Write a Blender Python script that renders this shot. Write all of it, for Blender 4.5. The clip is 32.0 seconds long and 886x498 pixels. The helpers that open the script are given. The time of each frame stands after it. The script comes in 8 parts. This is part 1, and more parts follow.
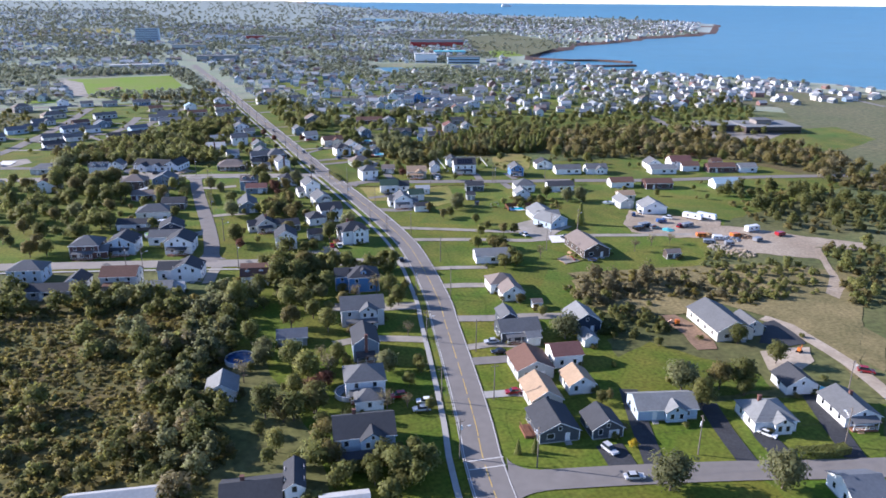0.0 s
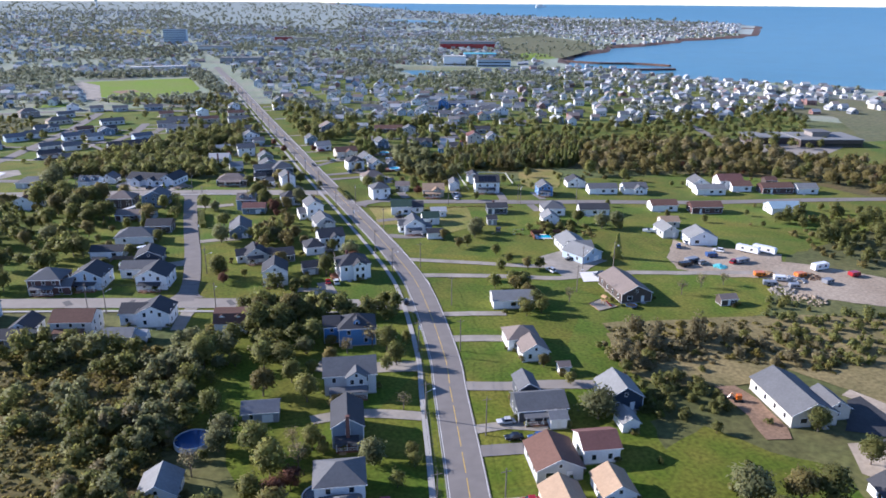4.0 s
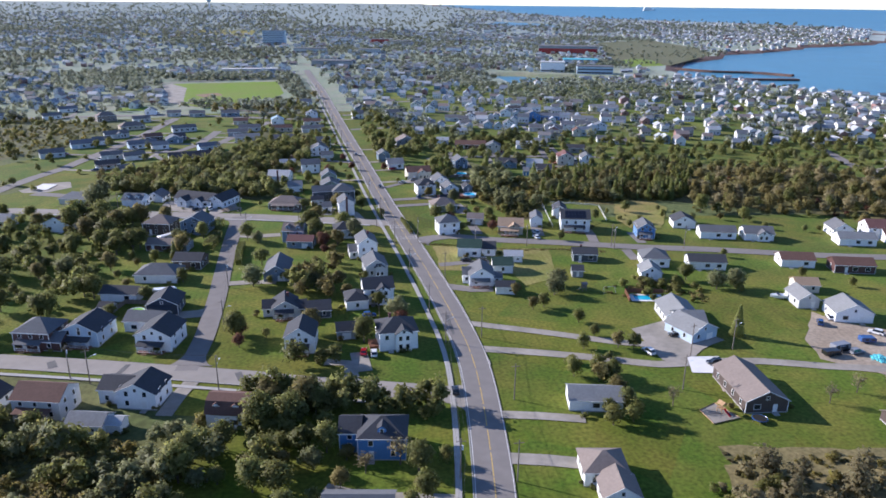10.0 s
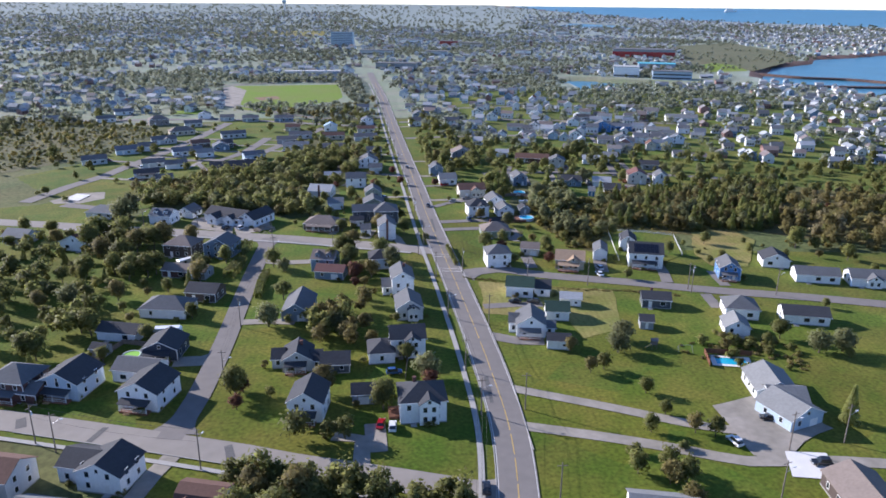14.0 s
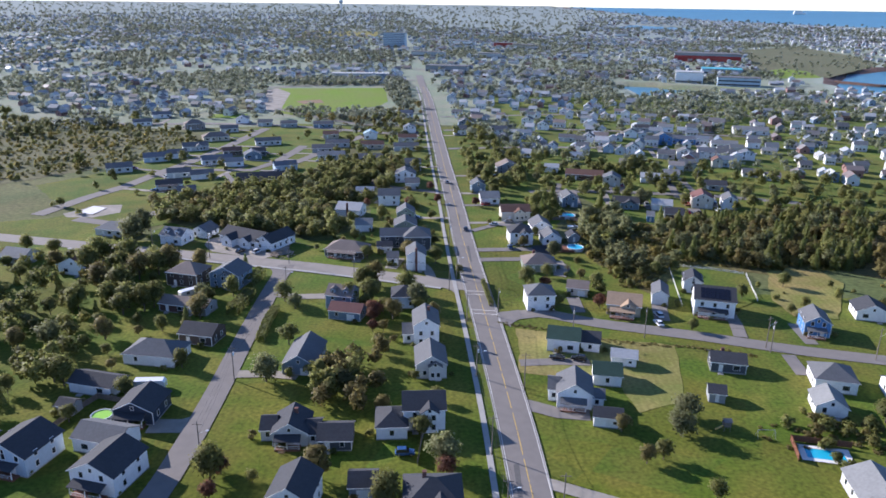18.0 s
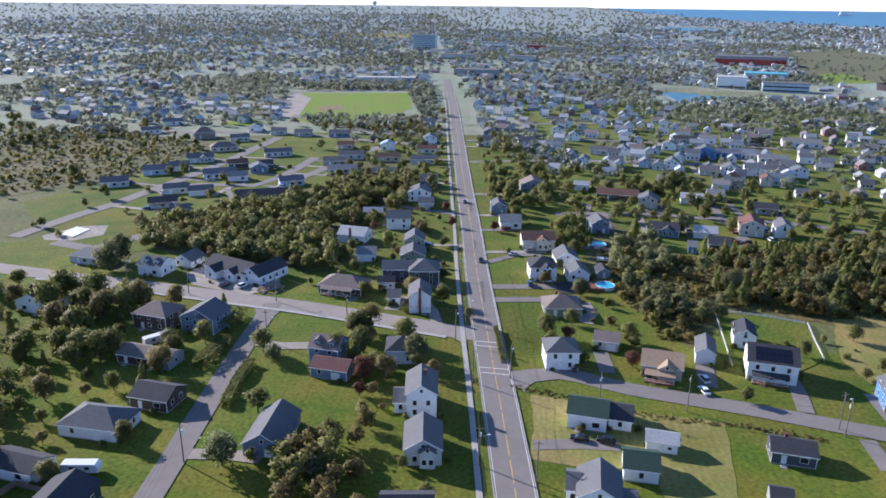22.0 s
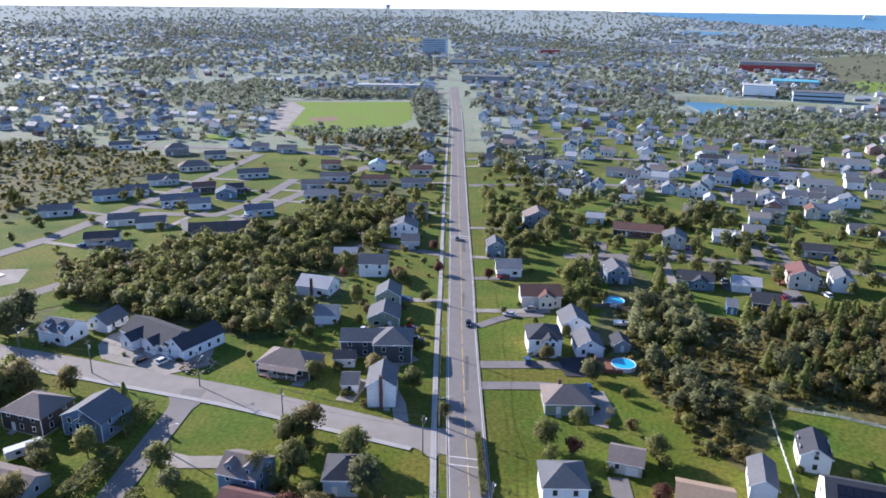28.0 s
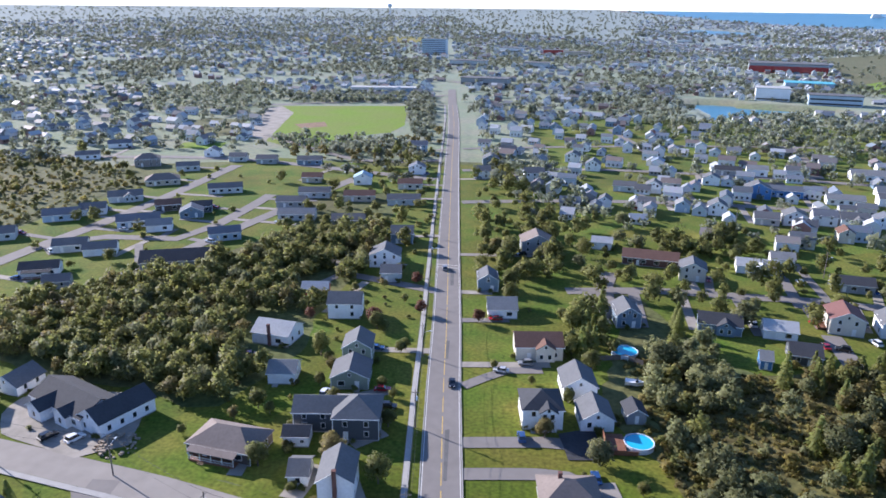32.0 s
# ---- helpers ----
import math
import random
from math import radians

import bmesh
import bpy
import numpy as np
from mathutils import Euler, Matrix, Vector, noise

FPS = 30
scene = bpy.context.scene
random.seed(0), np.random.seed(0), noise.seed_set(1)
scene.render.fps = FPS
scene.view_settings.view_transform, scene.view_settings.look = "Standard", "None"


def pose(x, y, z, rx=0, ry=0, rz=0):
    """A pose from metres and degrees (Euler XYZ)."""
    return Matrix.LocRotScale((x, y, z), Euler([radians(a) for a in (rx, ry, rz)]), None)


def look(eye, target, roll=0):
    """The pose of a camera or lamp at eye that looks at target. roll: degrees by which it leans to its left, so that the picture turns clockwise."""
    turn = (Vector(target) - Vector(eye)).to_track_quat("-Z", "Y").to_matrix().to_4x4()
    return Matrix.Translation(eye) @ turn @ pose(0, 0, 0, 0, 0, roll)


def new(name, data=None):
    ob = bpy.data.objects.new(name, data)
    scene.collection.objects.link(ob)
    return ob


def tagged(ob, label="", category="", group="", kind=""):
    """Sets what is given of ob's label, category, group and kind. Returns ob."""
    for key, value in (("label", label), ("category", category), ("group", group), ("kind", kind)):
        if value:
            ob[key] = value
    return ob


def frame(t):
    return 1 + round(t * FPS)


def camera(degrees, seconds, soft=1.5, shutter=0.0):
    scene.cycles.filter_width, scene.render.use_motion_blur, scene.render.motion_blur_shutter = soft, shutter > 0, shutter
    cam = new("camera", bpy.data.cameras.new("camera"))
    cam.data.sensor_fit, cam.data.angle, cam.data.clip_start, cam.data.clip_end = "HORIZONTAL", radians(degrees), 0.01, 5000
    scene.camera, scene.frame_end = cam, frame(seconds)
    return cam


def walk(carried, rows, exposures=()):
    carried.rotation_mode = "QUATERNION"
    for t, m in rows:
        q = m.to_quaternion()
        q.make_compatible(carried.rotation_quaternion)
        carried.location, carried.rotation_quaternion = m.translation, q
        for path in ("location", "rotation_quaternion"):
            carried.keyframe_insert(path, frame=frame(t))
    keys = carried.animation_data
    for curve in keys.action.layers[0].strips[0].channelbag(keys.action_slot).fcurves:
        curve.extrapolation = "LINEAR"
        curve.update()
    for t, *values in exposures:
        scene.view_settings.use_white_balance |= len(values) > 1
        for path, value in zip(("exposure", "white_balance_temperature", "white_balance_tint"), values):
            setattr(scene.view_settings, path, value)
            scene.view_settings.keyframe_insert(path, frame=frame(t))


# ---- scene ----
cam = camera(62.58, 32.0, soft=1.68)
PATH = [
    (0, 0.00, 0.03, 98.02, -19.879, -19.053, 0.390),
    (1, 5.50, 9.83, 98.18, -19.276, -19.097, 0.295),
    (2, 10.98, 19.78, 97.95, -18.594, -19.074, 0.314),
    (3, 16.15, 29.78, 97.41, -17.923, -19.037, 0.356),
    (3.5, 18.51, 34.65, 97.22, -17.595, -19.017, 0.365),
    (4, 20.74, 39.44, 97.09, -17.316, -18.989, 0.375),
    (5, 25.01, 48.75, 96.94, -16.726, -18.925, 0.397),
    (5.5, 27.09, 53.27, 96.88, -16.290, -18.904, 0.406),
    (6, 29.13, 57.67, 96.83, -15.692, -18.894, 0.411),
    (7, 33.10, 66.42, 96.73, -14.182, -18.862, 0.430),
    (8, 37.18, 75.55, 96.69, -12.650, -18.867, 0.467),
    (9, 40.91, 84.58, 96.89, -11.120, -18.893, 0.507),
    (10, 44.53, 93.66, 97.06, -9.609, -18.895, 0.528),
    (11, 48.21, 103.10, 96.90, -8.120, -18.861, 0.538),
    (12, 51.25, 112.59, 96.75, -6.797, -18.831, 0.526),
    (13, 54.22, 122.16, 96.86, -5.504, -18.842, 0.507),
    (14, 57.53, 131.81, 96.84, -4.096, -18.856, 0.502),
    (14.5, 58.89, 136.66, 96.86, -3.439, -18.868, 0.516),
    (15, 60.01, 141.39, 96.90, -2.840, -18.874, 0.550),
    (16, 61.86, 150.57, 96.99, -1.785, -18.882, 0.638),
    (16.5, 62.72, 155.13, 97.03, -1.294, -18.880, 0.675),
    (17, 63.61, 159.76, 97.07, -0.802, -18.875, 0.699),
    (18, 65.55, 169.31, 97.18, 0.127, -18.864, 0.707),
    (19, 67.62, 178.68, 97.06, 1.014, -18.879, 0.701),
    (20, 69.51, 188.62, 97.22, 1.666, -18.871, 0.659),
    (21, 71.33, 198.36, 97.36, 2.259, -18.831, 0.615),
    (22, 73.15, 208.22, 97.37, 2.818, -18.802, 0.585),
    (23, 74.76, 218.13, 97.16, 3.341, -18.726, 0.556),
    (24, 76.40, 228.04, 96.90, 3.689, -18.682, 0.547),
    (25, 77.93, 237.73, 96.78, 3.956, -18.613, 0.547),
    (25.5, 78.49, 242.69, 96.77, 3.974, -18.593, 0.555),
    (26, 79.02, 247.69, 96.79, 3.975, -18.577, 0.561),
    (27, 80.18, 257.63, 96.84, 3.990, -18.562, 0.574),
    (27.5, 80.79, 262.53, 96.81, 4.007, -18.565, 0.588),
    (28, 81.42, 267.39, 96.74, 4.034, -18.573, 0.609),
    (29, 82.52, 277.39, 96.64, 4.068, -18.579, 0.662),
    (30, 83.30, 287.76, 96.26, 4.120, -18.552, 0.727),
    (31, 84.12, 297.79, 95.96, 4.191, -18.526, 0.722),
    (32, 85.13, 307.62, 96.16, 4.319, -18.622, 0.546),
]
walk(cam, [(t, look((x, y, z), (x - math.sin(radians(yw)) * math.cos(radians(p)), y + math.cos(radians(yw)) * math.cos(radians(p)), z + math.sin(radians(p))), r))
           for t, x, y, z, yw, p, r in PATH],
     ((0.0, 1.06, 5650, 21), (9.0, 0.85, 5650, 21), (23.0, 0.88, 5650, 21), (28.0, 1.07, 5650, 21), (32.0, 1.13, 5650, 21)))

# ---- daylight ----
SUN_FROM = Vector((-0.80, 0.48, 0.392)).normalized()
world = bpy.data.worlds.new("sky")
scene.world = world
world.use_nodes = True
nt = world.node_tree
sky = nt.nodes.new("ShaderNodeTexSky")
sky.sky_type = "NISHITA"
sky.sun_disc = False
sky.sun_elevation = math.asin(SUN_FROM.z)
sky.sun_rotation = math.atan2(SUN_FROM.x, SUN_FROM.y)
sky.air_density, sky.dust_density, sky.ozone_density = 0.8, 0.0, 2.6
nt.nodes["Background"].inputs["Strength"].default_value = 0.105
nt.links.new(sky.outputs[0], nt.nodes["Background"].inputs["Color"])
sun_data = bpy.data.lights.new("sun", "SUN")
sun_data.energy, sun_data.angle, sun_data.color = 5.0, radians(0.6), (1.0, 0.90, 0.74)
sun = new("sun", sun_data)
sun.matrix_world = look(SUN_FROM * 100, (0, 0, 0))

# ---- materials ----
MATS = {}


def mat(name, colour, rough=0.8, metal=0.0, var=0.25, scale=0.6, fine=6.0, bump=0.3, tint=None, rand=0.0, island=0.0, spec=0.3):
    """A surface with variation at two scales (metres), fine relief and, on request, a shift from piece to piece."""
    if name in MATS:
        return MATS[name]
    m = bpy.data.materials.new(name)
    m.use_nodes = True
    n, l = m.node_tree.nodes, m.node_tree.links
    b = n["Principled BSDF"]
    b.inputs["Roughness"].default_value, b.inputs["Metallic"].default_value = rough, metal
    b.inputs["Specular IOR Level"].default_value = spec
    g = n.new("ShaderNodeNewGeometry")
    big, small = n.new("ShaderNodeTexNoise"), n.new("ShaderNodeTexNoise")
    for node, s, det in ((big, scale, 4), (small, fine, 3)):
        node.inputs["Scale"].default_value, node.inputs["Detail"].default_value = s, det
        l.new(g.outputs["Position"], node.inputs["Vector"])
    mix = n.new("ShaderNodeMix")
    mix.data_type = "RGBA"
    c2 = tint or tuple(v * (1 - var) for v in colour)
    mix.inputs["A"].default_value, mix.inputs["B"].default_value = (*colour, 1), (*c2, 1)
    ramp = n.new("ShaderNodeMapRange")
    ramp.inputs["From Min"].default_value, ramp.inputs["From Max"].default_value = 0.36, 0.64
    l.new(big.outputs["Fac"], ramp.inputs["Value"])
    l.new(ramp.outputs["Result"], mix.inputs["Factor"])
    hsv = n.new("ShaderNodeHueSaturation")
    val = n.new("ShaderNodeMapRange")
    val.inputs["To Min"].default_value, val.inputs["To Max"].default_value = 1 - var, 1 + var
    val.inputs["From Min"].default_value, val.inputs["From Max"].default_value = 0.3, 0.7
    l.new(small.outputs["Fac"], val.inputs["Value"])
    last = val.outputs["Result"]
    for amount, src in ((rand, "obj"), (island, "isl")):
        if amount:
            if src == "obj":
                o = n.new("ShaderNodeObjectInfo").outputs["Random"]
            else:
                o = g.outputs["Random Per Island"]
            k = n.new("ShaderNodeMapRange")
            k.inputs["To Min"].default_value, k.inputs["To Max"].default_value = 1 - amount, 1 + amount
            l.new(o, k.inputs["Value"])
            mul = n.new("ShaderNodeMath")
            mul.operation = "MULTIPLY"
            l.new(last, mul.inputs[0])
            l.new(k.outputs["Result"], mul.inputs[1])
            last = mul.outputs[0]
            hue = n.new("ShaderNodeMapRange")
            hue.inputs["To Min"].default_value, hue.inputs["To Max"].default_value = 0.5 - 0.06 * amount, 0.5 + 0.06 * amount
            l.new(o, hue.inputs["Value"])
            l.new(hue.outputs["Result"], hsv.inputs["Hue"])
    l.new(mix.outputs["Result"], hsv.inputs["Color"])
    l.new(last, hsv.inputs["Value"])
    l.new(hsv.outputs["Color"], b.inputs["Base Color"])
    if bump:
        bp = n.new("ShaderNodeBump")
        bp.inputs["Strength"].default_value, bp.inputs["Distance"].default_value = bump, 0.05
        l.new(small.outputs["Fac"], bp.inputs["Height"])
        l.new(bp.outputs["Normal"], b.inputs["Normal"])
    MATS[name] = m
    return m


def lined(name, colour, pitch, depth=0.35, **more):
    """Siding or shingle: the surface of mat() with level courses of the given pitch."""
    if name in MATS:
        return MATS[name]
    m = mat(name, colour, **more)
    n, l = m.node_tree.nodes, m.node_tree.links
    g = n.new("ShaderNodeNewGeometry")
    sep = n.new("ShaderNodeSeparateXYZ")
    l.new(g.outputs["Position"], sep.inputs[0])
    fr = n.new("ShaderNodeMath")
    fr.operation = "MULTIPLY"
    fr.inputs[1].default_value = 1 / pitch
    l.new(sep.outputs["Z"], fr.inputs[0])
    saw = n.new("ShaderNodeMath")
    saw.operation = "FRACT"
    l.new(fr.outputs[0], saw.inputs[0])
    bp = n.new("ShaderNodeBump")
    bp.inputs["Strength"].default_value, bp.inputs["Distance"].default_value = depth, 0.03
    l.new(saw.outputs[0], bp.inputs["Height"])
    old = n["Principled BSDF"].inputs["Normal"].links
    if old:
        l.new(old[0].from_socket, bp.inputs["Normal"])
    l.new(bp.outputs["Normal"], n["Principled BSDF"].inputs["Normal"])
    return m


WALLS = dict(wh=("white", (0.83, 0.835, 0.84)), lg=("pale grey", (0.50, 0.52, 0.53)), gy=("grey", (0.30, 0.32, 0.34)),
             dg=("dark grey", (0.075, 0.085, 0.10)), bl=("blue", (0.09, 0.22, 0.46)), lb=("pale blue", (0.42, 0.52, 0.62)),
             bg=("blue-grey", (0.17, 0.23, 0.30)), nv=("navy", (0.03, 0.045, 0.075)), cr=("cream", (0.62, 0.58, 0.50)),
             tn=("tan", (0.50, 0.44, 0.34)), br=("brown", (0.085, 0.066, 0.06)), tb=("taupe", (0.26, 0.23, 0.21)),
             rb=("red-brown", (0.095, 0.05, 0.046)), rd=("red", (0.36, 0.06, 0.05)), gn=("sage green", (0.24, 0.28, 0.23)),
             wr=("white", (0.74, 0.74, 0.74)))
ROOFS = dict(ch=("charcoal", (0.055, 0.058, 0.066)), gr=("grey", (0.13, 0.135, 0.143)), lg=("pale grey", (0.215, 0.222, 0.225)),
             br=("brown", (0.15, 0.085, 0.065)), tb=("taupe", (0.21, 0.175, 0.155)), tn=("tan", (0.36, 0.26, 0.175)),
             rb=("red-brown", (0.17, 0.085, 0.075)), dgn=("dark green", (0.035, 0.07, 0.055)), bl=("blue-grey", (0.135, 0.15, 0.175)),
             bg=("slate", (0.12, 0.135, 0.155)), tq=("turquoise", (0.10, 0.40, 0.50)), wh=("white", (0.42, 0.43, 0.435)), lb=("pale blue", (0.3, 0.42, 0.50)))
for k, (word, c) in WALLS.items():
    lined("siding " + k, c, 0.16, rough=0.55, var=0.07, scale=0.25, fine=2.0, bump=0.05)
for k, (word, c) in ROOFS.items():
    lined("shingle " + k, c, 0.14, 0.4, rough=0.9, var=0.09, scale=0.25, fine=1.6, bump=0.12)
M = {k: MATS[k] for k in MATS}
M["trim"] = mat("trim", (0.78, 0.78, 0.77), 0.5, var=0.05, bump=0)
M["dark trim"] = mat("dark trim", (0.03, 0.03, 0.035), 0.5, var=0.1, bump=0)
M["concrete"] = mat("concrete", (0.37, 0.36, 0.34), 0.9, var=0.1, scale=0.4, fine=5)
M["new concrete"] = mat("new concrete", (0.72, 0.71, 0.69), 0.9, var=0.08, scale=0.3, fine=5)
M["brick"] = mat("brick", (0.17, 0.085, 0.07), 0.9, var=0.25, fine=8)
M["asphalt"] = mat("asphalt", (0.205, 0.189, 0.176), 0.9, var=0.07, scale=0.05, fine=0.35, bump=0.03)
M["old asphalt"] = mat("old asphalt", (0.275, 0.252, 0.225), 0.92, var=0.07, scale=0.05, fine=0.3, bump=0.03)
M["new asphalt"] = mat("new asphalt", (0.05, 0.052, 0.058), 0.85, var=0.2, scale=0.15, fine=2)
M["patch"] = mat("patch", (0.13, 0.127, 0.125), 0.9, var=0.15, scale=0.3, fine=3)
M["gravel"] = mat("gravel", (0.33, 0.30, 0.26), 0.95, var=0.10, scale=0.12, fine=0.5, tint=(0.25, 0.23, 0.195), bump=0.05)
M["dirt"] = mat("dirt", (0.36, 0.30, 0.23), 0.95, var=0.22, scale=0.06, fine=0.9, tint=(0.29, 0.235, 0.175))
M["sand"] = mat("sand", (0.44, 0.37, 0.29), 0.95, var=0.15, scale=0.1, fine=0.8, tint=(0.34, 0.28, 0.21), bump=0.05)
M["red dirt"] = mat("red dirt", (0.26, 0.17, 0.11), 0.95, var=0.25, scale=0.12, fine=1.2)
M["yellow line"] = mat("yellow line", (0.60, 0.42, 0.13), 0.8, var=0.25, scale=1.5, fine=4, bump=0)
M["white line"] = mat("white line", (0.68, 0.67, 0.64), 0.8, var=0.25, scale=1.5, fine=4, bump=0)
M["lawn"] = mat("lawn", (0.074, 0.118, 0.010), 0.95, var=0.33, scale=0.07, fine=1.0, tint=(0.128, 0.135, 0.02), spec=0.1)
M["field grass"] = mat("field grass", (0.16, 0.245, 0.03), 0.95, var=0.15, scale=0.03, fine=0.4, tint=(0.18, 0.225, 0.05), spec=0.1)
M["dry lawn"] = mat("dry lawn", (0.27, 0.23, 0.085), 0.95, var=0.18, scale=0.06, fine=1.0, tint=(0.17, 0.185, 0.05), spec=0.1)
M["meadow"] = mat("meadow", (0.125, 0.125, 0.048), 0.95, var=0.3, scale=0.03, fine=0.5, tint=(0.085, 0.105, 0.034), spec=0.1)
M["scrub ground"] = mat("scrub ground", (0.135, 0.112, 0.042), 0.95, var=0.35, scale=0.05, fine=0.6, tint=(0.10, 0.102, 0.036), spec=0.1)
M["straw"] = mat("straw", (0.23, 0.185, 0.085), 0.95, var=0.3, scale=0.07, fine=0.9, tint=(0.15, 0.13, 0.055), spec=0.1)
M["hazy town grass"] = mat("hazy town grass", (0.115, 0.145, 0.04), 0.95, var=0.3, scale=0.03, fine=0.3, tint=(0.16, 0.15, 0.065), spec=0.1)
M["moor"] = mat("moor", (0.10, 0.105, 0.038), 0.95, var=0.35, scale=0.02, fine=0.3, tint=(0.125, 0.115, 0.048), spec=0.1)
M["hazy forest floor"] = mat("hazy forest floor", (0.075, 0.085, 0.045), 0.95, var=0.3, scale=0.01, fine=0.06, tint=(0.11, 0.11, 0.06), spec=0.1)
M["cliff"] = mat("cliff", (0.16, 0.10, 0.08), 0.95, var=0.3, scale=0.05, fine=0.5)
M["bark"] = mat("bark", (0.15, 0.12, 0.10), 0.95, var=0.3, scale=1, fine=8)
M["pole wood"] = mat("pole wood", (0.20, 0.17, 0.145), 0.9, var=0.2, scale=0.8, fine=8)
M["metal"] = mat("metal", (0.5, 0.51, 0.52), 0.4, metal=0.8, var=0.1, bump=0)
M["wire"] = mat("wire", (0.03, 0.03, 0.03), 0.6, var=0.1, bump=0)
M["deck wood"] = mat("deck wood", (0.22, 0.10, 0.06), 0.8, var=0.25, scale=1, fine=6)
M["pine wood"] = mat("pine wood", (0.42, 0.27, 0.14), 0.8, var=0.2, scale=1, fine=6)
M["rubber"] = mat("rubber", (0.02, 0.02, 0.02), 0.85, var=0.2, bump=0.1)
M["plastic"] = mat("plastic", (0.62, 0.66, 0.70), 0.45, var=0.08, bump=0)
M["solar"] = mat("solar", (0.012, 0.014, 0.025), 0.15, var=0.1, bump=0, spec=0.6)
for key, c, t in (("leaf a", (0.150, 0.165, 0.058), (0.178, 0.18, 0.066)), ("leaf b", (0.170, 0.183, 0.060), (0.198, 0.193, 0.068)),
                  ("leaf c", (0.172, 0.153, 0.064), (0.20, 0.172, 0.072)), ("leaf d", (0.168, 0.182, 0.092), (0.19, 0.195, 0.102)),
                  ("leaf red", (0.13, 0.06, 0.05), (0.16, 0.085, 0.06)), ("needle", (0.160, 0.185, 0.052), (0.182, 0.195, 0.06)),
                  ("leaf yellow", (0.62, 0.46, 0.03), (0.5, 0.42, 0.05)), ("twig", (0.205, 0.18, 0.105), (0.235, 0.205, 0.12)),
                  ("leaf e", (0.195, 0.172, 0.055), (0.235, 0.20, 0.065)), ("hazy far leaf", (0.135, 0.155, 0.10), (0.165, 0.175, 0.115))):
    # distant foliage is a paler, bluer copy: haze put into its colour
    warm = (1.22, 1.22, 1.22) if key == "hazy far leaf" else (1.23, 1.22, 1.12)
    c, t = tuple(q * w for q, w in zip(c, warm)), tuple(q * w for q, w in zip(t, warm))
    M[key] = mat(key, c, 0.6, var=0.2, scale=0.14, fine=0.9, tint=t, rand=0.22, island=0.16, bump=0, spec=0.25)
    b = M[key].node_tree.nodes["Principled BSDF"]
    nodes, links = M[key].node_tree.nodes, M[key].node_tree.links
    thin, both = nodes.new("ShaderNodeBsdfTranslucent"), nodes.new("ShaderNodeMixShader")
    both.inputs["Fac"].default_value = 0.62
    links.new(b.inputs["Base Color"].links[0].from_socket, thin.inputs["Color"])
    links.new(b.outputs[0], both.inputs[1])
    links.new(thin.outputs[0], both.inputs[2])
    links.new(both.outputs[0], nodes["Material Output"].inputs["Surface"])


def glassy(name, colour, rough=0.06):
    m = bpy.data.materials.new(name)
    m.use_nodes = True
    n, l = m.node_tree.nodes, m.node_tree.links
    b = n["Principled BSDF"]
    b.inputs["Base Color"].default_value, b.inputs["Roughness"].default_value = (*colour, 1), rough
    b.inputs["Specular IOR Level"].default_value = 0.6
    M[name] = m
    return m


glassy("glass", (0.02, 0.026, 0.033))
glassy("pool water", (0.03, 0.42, 0.62), 0.08)
glassy("pool cover", (0.30, 0.58, 0.05), 0.3)
for key, c in (("paint white", (0.75, 0.76, 0.77)), ("paint black", (0.012, 0.012, 0.014)), ("paint grey", (0.22, 0.23, 0.25)), ("paint silver", (0.5, 0.51, 0.53)),
               ("paint red", (0.30, 0.012, 0.02)), ("paint blue", (0.03, 0.08, 0.22)), ("paint teal", (0.12, 0.50, 0.55)), ("paint yellow", (0.75, 0.42, 0.02)), ("paint orange", (0.6, 0.16, 0.02))):
    glassy(key, c, 0.22)
    M[key].node_tree.nodes["Principled BSDF"].inputs["Coat Weight"].default_value = 0.4


def sea_material():
    m = mat("sea", (0.045, 0.185, 0.28), 0.32, var=0.10, scale=0.006, fine=0.02, bump=0, spec=0.5)
    n, l = m.node_tree.nodes, m.node_tree.links
    g, w = n.new("ShaderNodeNewGeometry"), n.new("ShaderNodeTexNoise")
    w.inputs["Scale"].default_value, w.inputs["Detail"].default_value = 0.25, 5
    l.new(g.outputs["Position"], w.inputs["Vector"])
    bp = n.new("ShaderNodeBump")
    bp.inputs["Strength"].default_value, bp.inputs["Distance"].default_value = 0.5, 0.6
    l.new(w.outputs["Fac"], bp.inputs["Height"])
    l.new(bp.outputs["Normal"], n["Principled BSDF"].inputs["Normal"])
    return m


M["sea"] = sea_material()


